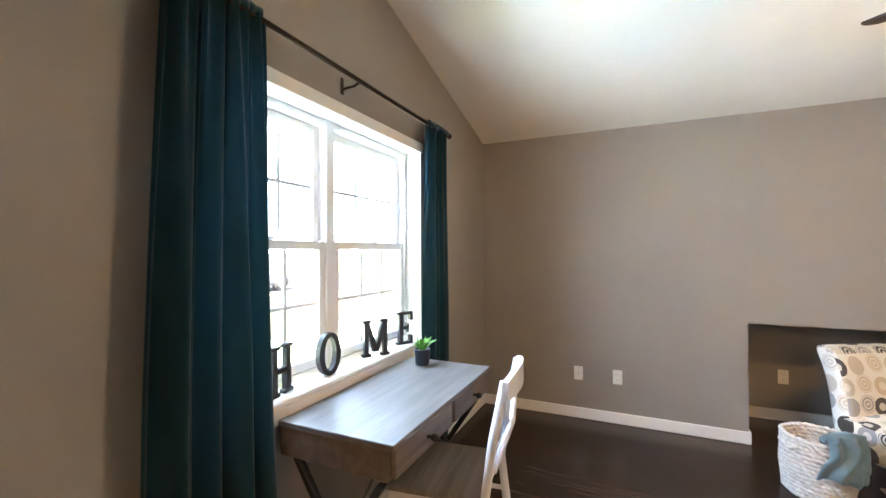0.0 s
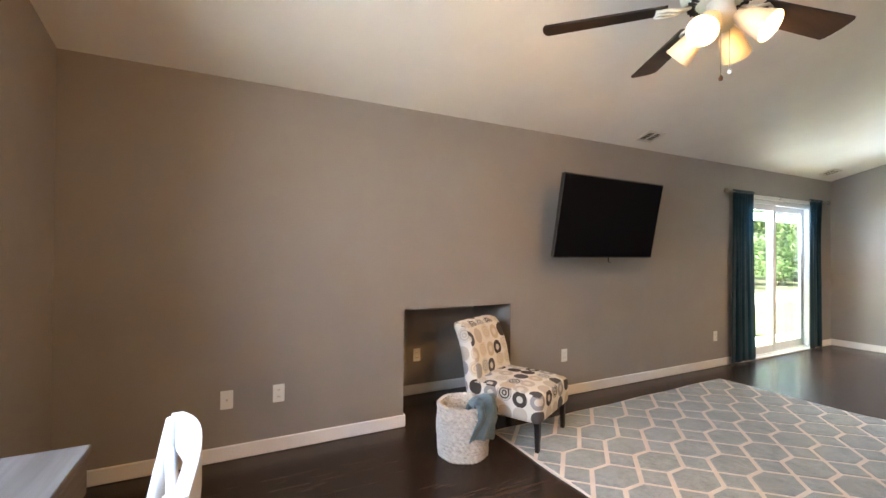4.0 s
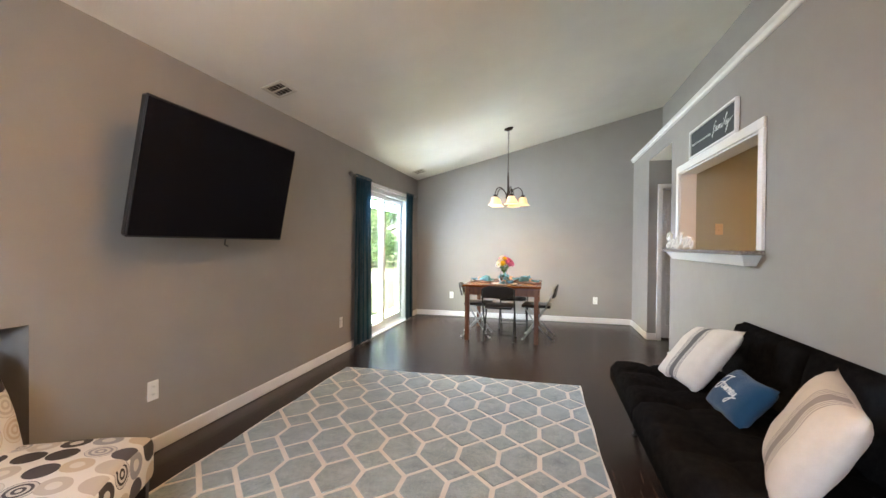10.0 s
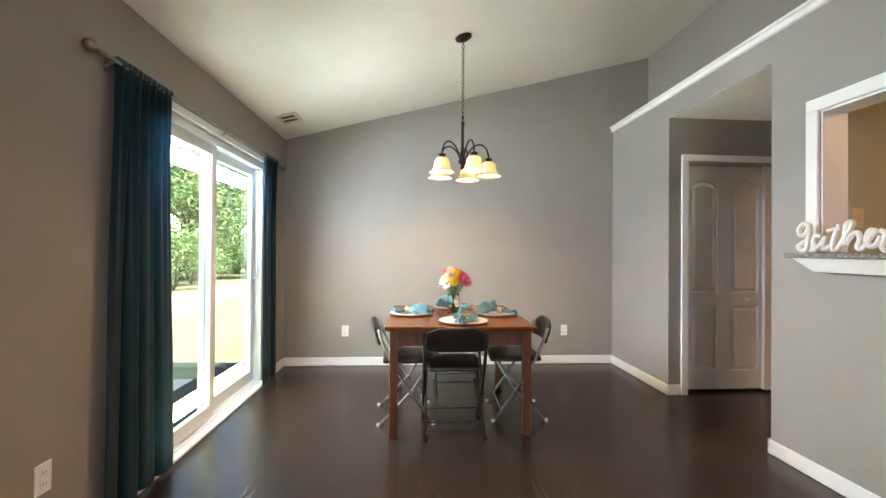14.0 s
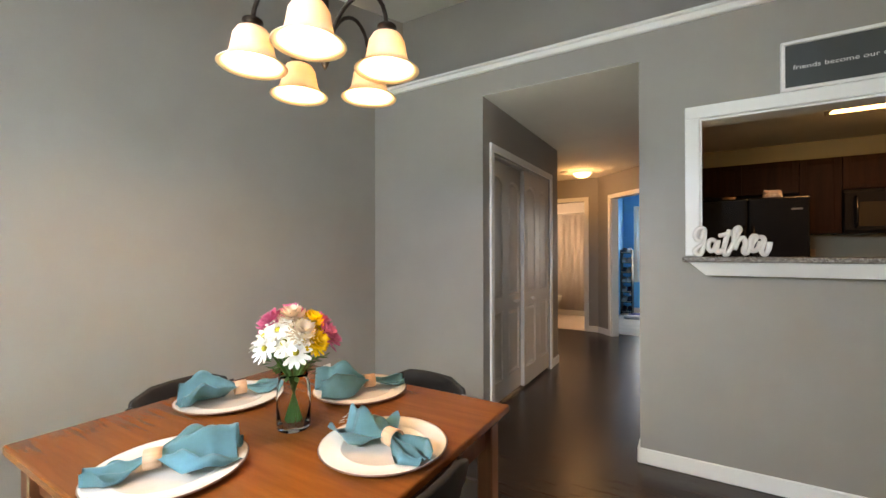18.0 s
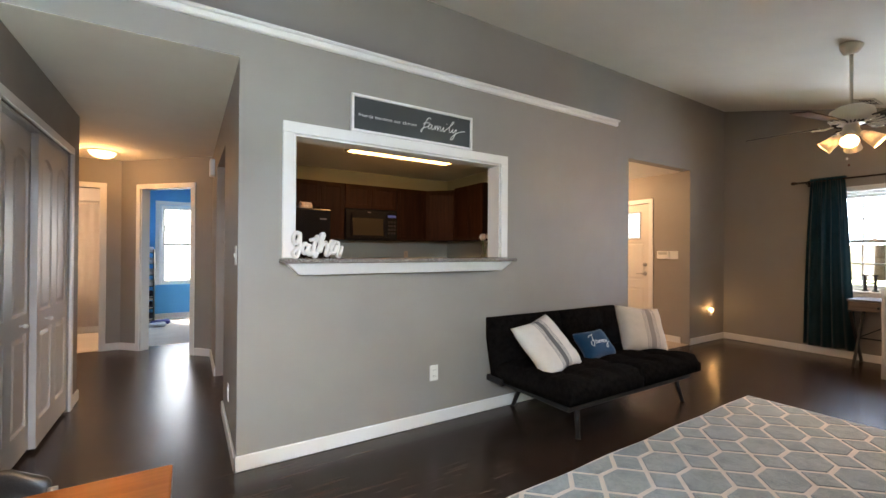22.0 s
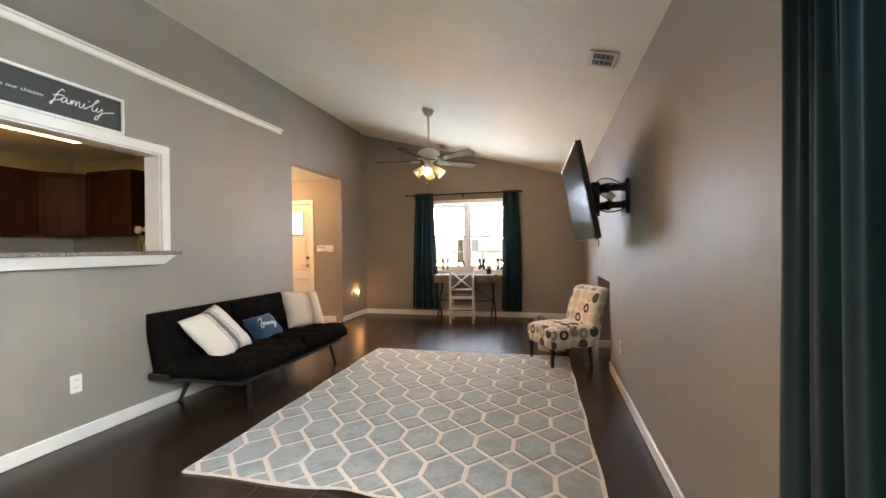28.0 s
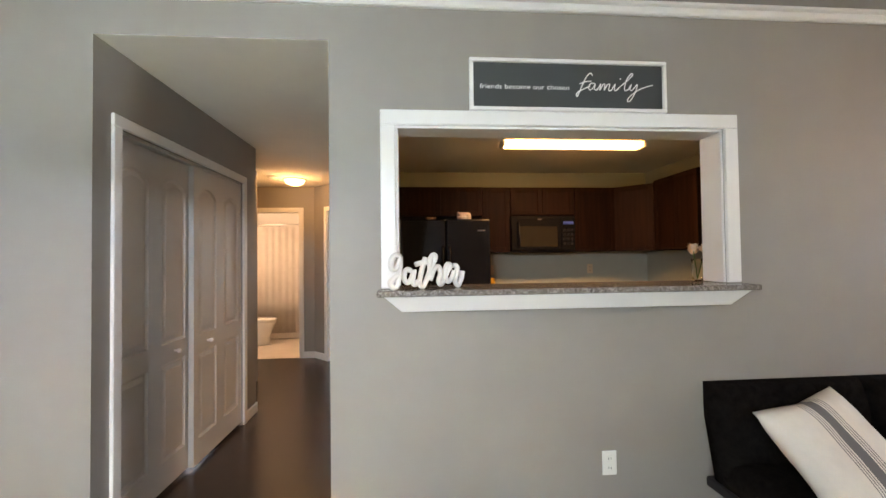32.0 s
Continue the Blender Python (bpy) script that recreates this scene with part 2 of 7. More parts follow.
def slab_with_holes(u0, u1, z0, z1, holes, d0, d1, place, top=None):
    """A wall: a rectangle in u and z from depth d0 to d1, with rectangular holes right through. place(u, d, z) gives the point."""
    us = sorted({u0, u1, *[h for a in holes for h in a[:2]]})
    zs = sorted({z0, z1, *[h for a in holes for h in a[2:]]})
    us, zs = [u for u in us if u0 <= u <= u1], [z for z in zs if z0 <= z <= z1]
    full = {(i, j) for i in range(len(us) - 1) for j in range(len(zs) - 1)
            if not any(a[0] <= (us[i] + us[i + 1]) / 2 <= a[1] and a[2] <= (zs[j] + zs[j + 1]) / 2 <= a[3] for a in holes)}
    bm, cache = bmesh.new(), {}

    def vert(i, j, d):
        if (i, j, d) not in cache:
            p = Vector(place(us[i], d, zs[j]))
            if top and j == len(zs) - 1:
                p.z = top(p)
            cache[i, j, d] = bm.verts.new(p)
        return cache[i, j, d]

    for i, j in full:
        for d in (d0, d1):
            bm.faces.new((vert(i, j, d), vert(i + 1, j, d), vert(i + 1, j + 1, d), vert(i, j + 1, d)))
        for (a, b), nb in ((((i, j), (i + 1, j)), (i, j - 1)), (((i, j + 1), (i + 1, j + 1)), (i, j + 1)),
                           (((i, j), (i, j + 1)), (i - 1, j)), (((i + 1, j), (i + 1, j + 1)), (i + 1, j))):
            if nb not in full:
                bm.faces.new((vert(*a, d0), vert(*b, d0), vert(*b, d1), vert(*a, d1)))
    return bm


def wall_x(name, x0, x1, y0, y1, z1, holes=(), mat=None, top=None, label="grey painted wall"):
    return solid(name, slab_with_holes(y0, y1, 0, z1, list(holes), x0, x1, lambda u, d, z: (d, u, z), top), mat or M_WALL, label, "wall", "structure")


def wall_y(name, y0, y1, x0, x1, z1, holes=(), mat=None, top=None, z0=0.0, label="grey painted wall"):
    return solid(name, slab_with_holes(x0, x1, z0, z1, list(holes), y0, y1, lambda u, d, z: (u, d, z), top), mat or M_WALL, label, "wall", "structure")


# ---- shell of the living and dining room ----
WIN = (0.80, 2.32, 0.805, 2.055)         # front window opening: y0 y1 z0 z1
SLD = (6.37, 8.20, 0.0, 2.02)            # patio door opening: x0 x1 z0 z1
ALC = (2.015, 2.99, 0.0, 0.875)          # low niche in the long wall
T = 0.16
slope_top = lambda p: ceil_z(p.y) + 0.02
wall_x("wall_window", -T, 0.0, BACK - T, W + T, 3.0, [WIN], None, slope_top)
wall_x("wall_dining_end", L, L + T, BACK - T, W + T, 3.0, [], None, slope_top)
wall_y("wall_long", W, W + T, 0.0, L, EAVE + 0.02, [SLD, ALC])
wall_y("wall_back", BACK - 0.12, BACK, 0.0, L, 3.46, [(0.96, 2.36, 0.0, 2.43), (BOX_X, L, 0.0, 2.46)])
PT = (4.70, 6.34, 1.19, 2.005)           # serving hatch
wall_y("wall_kitchen", -0.13, 0.0, BOX_X, L, BOX_H, [PT, (HALL_B, HALL_A, 0.0, HALL_H)])
wall_x("wall_kitchen_side", BOX_X, BOX_X + 0.10, -3.12, -0.13, BOX_H - 0.07, [])
solid("ledge_top", boxed(BOX_X, L, BACK, -0.001, BOX_H - 0.06, BOX_H), M_WALL, "grey painted plant ledge above the kitchen", "ledge", "structure")

bm = bmesh.new()
for x in (-T, L + T):
    for y in (BACK - T, W + T):
        for dz in (0.0, 0.12):
            bm.verts.new((x, y, ceil_z(y) + dz))
v = list(bm.verts)
for q in ((0, 2, 6, 4), (1, 3, 7, 5), (0, 1, 3, 2), (4, 5, 7, 6), (0, 1, 5, 4), (2, 3, 7, 6)):
    bm.faces.new([v[k] for k in q])
solid("ceiling", bm, M_CEIL, "white textured vaulted ceiling", "ceiling", "structure")

# niche in the long wall
bm = bmesh.new()
add_box(bm, ALC[0] - 0.1, ALC[1] + 0.1, W + 0.62, W + 0.70, 0, 1.0)
add_box(bm, ALC[0] - 0.1, ALC[0], W + T, W + 0.62, 0, 1.0)
add_box(bm, ALC[1], ALC[1] + 0.1, W + T, W + 0.62, 0, 1.0)
add_box(bm, ALC[0], ALC[1], W + T, W + 0.62, ALC[3], 1.0)
solid("wall_niche", bm, M_WALL, "grey painted low wall niche", "wall niche", "structure")

floor = solid("floor", boxed(-T, L + T, -4.2, W + 0.7, -0.12, -0.004), M_GAP, "dark brown wood-plank floor", "floor", "structure")


# ---- trim ----
def board(x0, x1, y0, y1, z0, z1, name="baseboard", label="white painted baseboard", mat=None):
    return solid(name, boxed(x0, x1, y0, y1, z0, z1, 0.006), mat or M_TRIM, label, "trim", "structure")


BH, BT = 0.092, 0.015
board(0, BT, BACK, W, 0, BH)
board(BT, ALC[0] + 0.012, W - BT, W, 0, BH)
board(ALC[1] - 0.012, 6.31, W - BT, W, 0, BH)
board(8.27, L - BT, W - BT, W, 0, BH)
board(ALC[0], ALC[1], W + 0.605, W + 0.62, 0, BH)
board(ALC[1] - BT, ALC[1], W, W + 0.605, 0, BH)
board(ALC[0], ALC[0] + BT, W - BT, W + 0.605, 0, BH)
board(L - BT, L, BT, W, 0, BH)
board(BOX_X - BT, HALL_B + BT, 0, BT, 0, BH)
board(HALL_A - BT, L, 0, BT, 0, BH)
board(BT, 0.96, BACK, BACK + BT, 0, BH)
board(2.36, BOX_X - BT, BACK, BACK + BT, 0, BH)
board(BOX_X - BT, BOX_X, BACK + BT, BT, 0, BH)
board(HALL_B, HALL_B + BT, -1.04, BT, 0, BH)
board(HALL_B, HALL_B + BT, -3.0, -2.10, 0, BH)
board(HALL_A - BT, HALL_A, -0.108, 0, 0, BH)
board(HALL_A - BT, HALL_A, -1.95, -1.708, 0, BH)
board(0.96, 0.96 + BT, -0.90, BACK - 0.12, 0, BH)

# crown strip along the ledge
bm = bmesh.new()
add_box(bm, 3.165, L, -0.03, 0.026, BOX_H - 0.010, BOX_H + 0.030, 0.008)
add_box(bm, 3.160, L, -0.03, 0.046, BOX_H + 0.030, BOX_H + 0.046, 0.006)
solid("ledge_trim", bm, M_TRIM, "white crown strip along the plant ledge", "trim", "structure")


def casing_y(name, x0, x1, z0, z1, y, width=0.066, depth=0.018, sill=False, side=1):
    """A flat casing round an opening in a wall that faces +y (side 1) or -y (-1)."""
    bm = bmesh.new()
    ya, yb = sorted((y, y + side * depth))
    add_box(bm, x0 - width, x0, ya, yb, z0, z1, 0.004)
    add_box(bm, x1, x1 + width, ya, yb, z0, z1, 0.004)
    add_box(bm, x0 - width, x1 + width, ya, yb, z1, z1 + width, 0.004)
    return solid(name, bm, M_TRIM, "white painted casing round the opening", "trim", "structure")


def casing_x(name, y0, y1, z0, z1, x, width=0.058, depth=0.018, side=1):
    bm = bmesh.new()
    xa, xb = sorted((x, x + side * depth))
    add_box(bm, xa, xb, y0 - width, y0, z0, z1, 0.004)
    add_box(bm, xa, xb, y1, y1 + width, z0, z1, 0.004)
    add_box(bm, xa, xb, y0 - width, y1 + width, z1, z1 + width, 0.004)
    return solid(name, bm, M_TRIM, "white painted casing round the opening", "trim", "structure")


# ---- serving hatch ----
casing_y("hatch_casing", PT[0], PT[1], 1.236, PT[3], 0.0, 0.070, 0.020)
bm = bmesh.new()
add_box(bm, PT[0], PT[0] + 0.012, -0.145, 0.0, 1.236, PT[3])
add_box(bm, PT[1] - 0.012, PT[1], -0.145, 0.0, 1.236, PT[3])
add_box(bm, PT[0] + 0.012, PT[1] - 0.012, -0.145, 0.0, PT[3] - 0.012, PT[3])
solid("hatch_lining", bm, M_TRIM, "white painted lining of the serving hatch", "trim", "structure")
bm = bmesh.new()
vs = [bm.verts.new(p) for p in ((4.735, 0.0, 1.132), (6.315, 0.0, 1.132), (6.392, 0.0, 1.204), (4.660, 0.0, 1.204),
                                (4.735, 0.070, 1.132), (6.315, 0.070, 1.132), (6.392, 0.112, 1.204), (4.660, 0.112, 1.204))]
for q in ((0, 1, 2, 3), (4, 5, 6, 7), (0, 1, 5, 4), (1, 2, 6, 5), (2, 3, 7, 6), (3, 0, 4, 7)):
    bm.faces.new([vs[k] for k in q])
solid("hatch_apron", bm, M_TRIM, "white moulded apron under the stone ledge", "trim", "structure")

m, nt, b = material("granite", 0.18, 0.0, 0.5)
v = coords(nt)
speck = ramp(nt, noise_tex(nt, v, 95, 3, 0.7), [(0.36, (0.03, 0.028, 0.026)), (0.5, (0.22, 0.205, 0.19)), (0.62, (0.5, 0.47, 0.44))])
nt.links.new(mix(nt, noise_tex(nt, v, 26, 2), speck, (0.20, 0.17, 0.15)), b.inputs["Base Color"])
M_GRANITE = m
solid("stone_ledge", boxed(4.625, 6.424, -0.26, 0.135, 1.205, 1.232, 0.007, None, 2), M_GRANITE, "speckled grey granite ledge in the serving hatch", "counter")

# ---- hall, closet, bath and bedroom shells ----
wall_x("wall_closet", HALL_A, HALL_A + 0.11, -1.95, -0.13, HALL_H, [(-1.645, -0.170, 0.0, 2.025)])
wall_x("wall_linen", 8.03, 8.13, -2.95, -1.95, HALL_H)
wall_y("wall_linen_return", -1.95, -1.88, HALL_A + 0.11, 8.13, HALL_H)
ob = solid("wall_hall_angled", slab_with_holes(0, 1.262, 0, HALL_H, [], -0.10, 0.0, lambda u, d, z: (u, d, z)), M_WALL, "grey painted angled wall", "wall", "structure")
ob.matrix_basis = Matrix.Translation((8.03, -2.95, 0)) @ Matrix.Rotation(math.atan2(-1.03, 0.73), 4, "Z") @ pose(0, 0.10, 0)
wall_x("wall_hall_kitchen", 6.53, HALL_B, -3.02, -0.13, HALL_H, [(-2.10, -1.04, 0.0, 2.12)])
wall_y("wall_bath", -4.08, -3.98, 7.62, 8.9, HALL_H, [(7.83, 8.50, 0.0, 2.04)])
board(7.62, 7.77, -3.98, -3.965, 0, BH)
casing_y("bath_casing", 7.83, 8.50, 0.0, 2.04, -3.98)

# angled wall with the bedroom door
ANG = Matrix.Translation((7.62, -3.98, 0)) @ Matrix.Rotation(radians(135), 4, "Z")   # u runs along the wall, -y into the hall
bm = slab_with_holes(-0.06, 1.42, 0, HALL_H, [(0.315, 1.075, 0.0, 2.035)], 0.0, 0.11, lambda u, d, z: (u, d, z))
ob = solid("wall_bedroom", bm, M_WALL, "grey painted angled wall", "wall", "structure")
ob.matrix_basis = ANG
bm = bmesh.new()
for u0, u1, z0, z1 in ((0.255, 0.315, 0, 2.035), (1.075, 1.135, 0, 2.035), (0.255, 1.135, 2.035, 2.095)):
    add_box(bm, u0, u1, -0.018, 0.0, z0, z1, 0.004)
add_box(bm, 0.315, 0.328, 0.0, 0.11, 0, 2.035)
add_box(bm, 1.062, 1.075, 0.0, 0.11, 0, 2.035)
ob = solid("bedroom_casing", bm, M_TRIM, "white painted door casing", "trim", "structure")
ob.matrix_basis = ANG
for u0, u1 in ((0.0, 0.255), (1.135, 1.36)):
    ob = board(u0, u1, -BT, 0.0, 0, BH)
    ob.matrix_basis = ANG

# ceilings of the side rooms
for nm, x0, x1, y0, y1, z in (("ceiling_hall", HALL_B, 9.7, -4.0, -0.004, HALL_H - 0.002), ("ceiling_kitchen", BOX_X + 0.10, 6.53, -3.02, -0.13, 2.415),
                              ("ceiling_entry", 0.96, BOX_X, -2.6, BACK - 0.12, 2.43), ("ceiling_bath", 7.0, 9.3, -6.2, -4.08, 2.44),
                              ("ceiling_bedroom", 4.6, 7.64, -6.9, -3.02, 2.442)):
    solid(nm, boxed(x0, x1, y0, y1, z, z + 0.05), M_CEIL, "white textured ceiling", "ceiling", "structure")

# kitchen shell
wall_y("wall_kitchen_far", -3.12, -3.02, BOX_X, 6.648, 2.44, [], M_KWALL, None, 0.0, "green-grey painted kitchen wall")
solid("wall_kitchen_face", boxed(6.520, 6.530, -1.03, -0.13, 0, 2.44), M_KWALL, "green-grey painted kitchen wall", "wall", "structure")
solid("wall_kitchen_lintel", boxed(6.520, 6.530, -2.10, -1.03, 2.12, 2.44), M_KWALL, "green-grey painted kitchen wall", "wall", "structure")
solid("wall_kitchen_right", boxed(BOX_X + 0.10, BOX_X + 0.11, -3.02, -0.13, 0, 2.44), M_KWALL, "green-grey painted kitchen wall", "wall", "structure")

# entry shell
DR = (-1.92, -1.00, 0.0, 2.03)
wall_x("wall_entry_door", 0.80, 0.96, -2.6, BACK - 0.12, 2.43, [DR])
wall_y("wall_entry_back", -2.7, -2.6, 0.80, BOX_X, 2.43)
wall_x("wall_entry_side", BOX_X - 0.1, BOX_X, -2.6, BACK - 0.12, 2.43)
casing_x("front_door_casing", DR[0], DR[1], 0, DR[3], 0.96, 0.065, 0.018)
solid("floor_entry", boxed(0.96, BOX_X, -2.6, BACK - 0.02, -0.02, 0.004), M_TILE, "beige tiled entry floor", "floor", "structure")

# bath and bedroom
wall_x("wall_bath_left", 9.2, 9.3, -6.2, -4.08, 2.44, [], M_BATHWALL, None, "cream painted bathroom wall")
wall_x("wall_bath_right", 7.62, 7.72, -6.2, -4.08, 2.44, [], M_BATHWALL, None, "cream painted bathroom wall")
wall_y("wall_bath_back", -6.3, -6.2, 7.62, 9.3, 2.44, [], M_BATHWALL, None, 0.0, "cream painted bathroom wall")
solid("floor_bath", boxed(7.72, 9.2, -6.2, -3.99, -0.02, 0.006), M_BATHTILE, "beige tiled bathroom floor", "floor", "structure")
BW = (6.45, 7.33, 0.62, 2.10)
wall_y("wall_bedroom_back", -6.70, -6.56, 4.6, 7.62, 2.44, [BW], M_BLUE, None, 0.0, "bright blue painted bedroom wall")
wall_x("wall_bedroom_left", 7.60, 7.615, -6.56, -4.1, 2.44, [], M_BLUE, None, "bright blue painted bedroom wall")
wall_x("wall_bedroom_right", 4.6, 4.7, -6.56, -3.12, 2.44, [], M_BLUE, None, "bright blue painted bedroom wall")
solid("floor_bedroom", boxed(4.7, 7.60, -6.56, -3.13, -0.02, -0.003), M_CARPET, "light grey bedroom carpet", "floor", "structure")
board(4.7, 7.60, -6.56, -6.545, 0, BH)
casing_y("bedroom_window_casing", BW[0], BW[1], BW[2], BW[3], -6.56, 0.07, 0.02)


# ---- windows ----
def sash(parent, x0, x1, z0, z1, y, rows, cols, rail=0.042):
    """A sash in the xz plane, 35 mm deep at y, with its grille and a pane."""
    bm = bmesh.new()
    for a in ((x0, x0 + rail, z0, z1), (x1 - rail, x1, z0, z1), (x0 + rail, x1 - rail, z0, z0 + rail), (x0 + rail, x1 - rail, z1 - rail, z1)):
        add_box(bm, a[0], a[1], y, y + 0.035, a[2], a[3], 0.004)
    fr = part("sash_frame", bm, M_VINYL, parent)
    for k in range(1, cols):
        x = x0 + rail + (x1 - x0 - 2 * rail) * k / cols
        part("muntin", boxed(x - 0.009, x + 0.009, y + 0.010, y + 0.022, z0 + rail, z1 - rail, 0.002), M_VINYL, fr)
    for k in range(1, rows):
        z = z0 + rail + (z1 - z0 - 2 * rail) * k / rows
        part("muntin", boxed(x0 + rail, x1 - rail, y + 0.0105, y + 0.0215, z - 0.009, z + 0.009, 0.002), M_VINYL, fr)
    pane = part("pane", boxed(x0 + rail - 0.004, x1 - rail + 0.004, y + 0.024, y + 0.028, z0 + rail - 0.004, z1 - rail + 0.004), M_GLASS, fr)
    pane.visible_shadow = False
    return fr


def double_hung(name, m, x0, x1, z0, z1, mid, units, label):
    """Double-hung units side by side; the room lies towards -y."""
    ob = thing(name, m, label, "window")
    tagged(ob, kind="structure")
    w = (x1 - x0) / units
    bm = bmesh.new()
    for k in range(units + 1):
        c = x0 + k * w
        e = 0.03
        add_box(bm, max(x0, c - e), min(x1, c + e), 0.0, 0.085, z0, z1, 0.003)
    for k in range(units):
        add_box(bm, x0 + k * w + 0.03, x0 + (k + 1) * w - 0.03, 0.0, 0.085, z1 - 0.035, z1, 0.003)
        add_box(bm, x0 + k * w + 0.03, x0 + (k + 1) * w - 0.03, 0.0, 0.085, z0, z0 + 0.03, 0.003)
    part("window_frame", bm, M_VINYL, ob)
    for k in range(units):
        a, c = x0 + k * w + 0.032, x0 + (k + 1) * w - 0.032
        lo = sash(ob, a, c, z0 + 0.032, mid + 0.02, 0.008, 2, 3)
        sash(ob, a, c, mid - 0.02, z1 - 0.037, 0.045, 2, 3)
        part("sash_lock", boxed((a + c) / 2 - 0.03, (a + c) / 2 + 0.03, -0.004, 0.03, mid + 0.0205, mid + 0.036, 0.006), M_VINYL, lo)
    return ob


# front window: seen from the room its left jamb is at y0
double_hung("window_1", Matrix.Translation((-0.100, 0, 0)) @ Matrix.Rotation(radians(90), 4, "Z"), WIN[0], WIN[1], WIN[2] + 0.030, WIN[3], 1.440, 2,
            "white double window with grilles, bright daylight outside")
bm = bmesh.new()
add_box(bm, -0.100, 0.028, WIN[0] - 0.03, WIN[1] + 0.03, WIN[2], WIN[2] + 0.032, 0.008)
add_box(bm, 0.0, 0.016, WIN[0] - 0.01, WIN[1] + 0.01, WIN[2] - 0.065, WIN[2], 0.004)
solid("window_sill", bm, M_TRIM, "white painted window sill", "window sill", "structure")
bm = bmesh.new()
add_box(bm, -0.100, 0.004, WIN[0], WIN[0] + 0.006, WIN[2] + 0.032, WIN[3])
add_box(bm, -0.100, 0.004, WIN[1] - 0.006, WIN[1], WIN[2] + 0.032, WIN[3])
add_box(bm, -0.100, 0.004, WIN[0], WIN[1], WIN[3] - 0.006, WIN[3])
add_box(bm, 0.004, 0.012, WIN[0] - 0.02, WIN[1] + 0.02, WIN[3] - 0.006, WIN[3] + 0.055, 0.003)
solid("window_lining", bm, M_TRIM, "white painted window reveal", "trim", "structure")
double_hung("window_2", Matrix.Translation((BW[0] + BW[1], -6.60, 0)) @ Matrix.Rotation(radians(180), 4, "Z"), BW[0], BW[1], BW[2], BW[3], 1.37, 1,
            "white double-hung bedroom window, bright daylight outside")

# patio door
door = tagged(thing("door_patio", pose(0, W + 0.03, 0), "white sliding glass patio door, closed", "patio door"), kind="structure")
x0, x1, zt = SLD[0], SLD[1], SLD[3]
bm = bmesh.new()
for a in ((x0, x0 + 0.045, 0.0, zt), (x1 - 0.045, x1, 0.0, zt), (x0 + 0.045, x1 - 0.045, zt - 0.05, zt), (x0 + 0.045, x1 - 0.045, 0.0, 0.03)):
    add_box(bm, a[0], a[1], 0.0, 0.11, a[2], a[3], 0.004)
part("door_frame", bm, M_VINYL, door)
part("track", boxed(x0 + 0.045, x1 - 0.045, 0.03, 0.045, 0.03, 0.045), M_VINYL, door)
mid = 7.28
for nm, a, c, y in (("fixed_panel", mid - 0.03, x1 - 0.045, 0.065), ("sliding_panel", x0 + 0.045, mid + 0.04, 0.015)):
    bm = bmesh.new()
    for q in ((a, a + 0.075, 0.035, zt - 0.05), (c - 0.075, c, 0.035, zt - 0.05), (a + 0.075, c - 0.075, 0.035, 0.13), (a + 0.075, c - 0.075, zt - 0.125, zt - 0.05)):
        add_box(bm, q[0], q[1], y, y + 0.04, q[2], q[3], 0.005)
    pn = part(nm, bm, M_VINYL, door)
    gl = part("pane", boxed(a + 0.07, c - 0.07, y + 0.018, y + 0.022, 0.125, zt - 0.12), M_PATIOGLASS, pn)
    gl.visible_shadow = False
    if nm == "fixed_panel":
        bm = tube([(c - 0.035, y - 0.002, 0.96), (c - 0.035, y - 0.035, 0.98), (c - 0.035, y - 0.035, 1.13), (c - 0.035, y - 0.002, 1.15)], 0.009)
        part("handle", bm, M_PLATE, pn, "white plastic pull handle")
casing_y("patio_door_casing", SLD[0], SLD[1], 0.0, SLD[3], W, 0.05, 0.012, side=-1)
solid("patio_door_sill", boxed(SLD[0] - 0.01, SLD[1] + 0.01, W - 0.03, W + 0.03, 0.0, 0.02, 0.005), M_TRIM, "white threshold of the patio door", "trim", "structure")


# ---- doors ----
def inset_poly(pts, d):
    n = len(pts)
    area = sum(pts[k][0] * pts[(k + 1) % n][1] - pts[(k + 1) % n][0] * pts[k][1] for k in range(n))
    if area < 0:
        pts = pts[::-1]
    out = []
    for k in range(n):
        p0, p1, p2 = (Vector((*pts[(k + s) % n], 0)) for s in (-1, 0, 1))
        a, b = (p1 - p0).normalized(), (p2 - p1).normalized()
        na, nb = Vector((-a.y, a.x, 0)), Vector((-b.y, b.x, 0))
        bis = (na + nb).normalized()
        out.append(p1 + bis * (d / max(0.35, bis.dot(na))))
    return [(p.x, p.y) for p in out]


def panel_outline(c, w, z0, z1, rise):
    """The outline of a door panel about x = c, with a low arch at its top."""
    pts = [(c - w / 2, z0), (c + w / 2, z0)]
    n = 12 if rise else 1
    for k in range(n + 1):
        u = 1 - k / n
        pts.append((c + (u - 0.5) * w, z1 - rise + rise * max(0.0, math.sin(math.pi * u)) ** 0.7 if rise else z1))
    return pts


def moulded_panel(pts):
    """A panel that drops into a moulded channel and rises again to a raised field; the door's face is y = 0."""
    bm = bmesh.new()
    loops = [[bm.verts.new((x, y, z)) for x, z in (inset_poly(pts, d) if d else pts)] for d, y in ((0, 0.0), (0.003, 0.006), (0.010, 0.013), (0.018, 0.013), (0.042, 0.002))]
    for a, b in zip(loops, loops[1:]):
        for k in range(len(a)):
            j = (k + 1) % len(a)
            bm.faces.new((a[k], a[j], b[j], b[k]))
    bm.faces.new(loops[-1])
    return bm


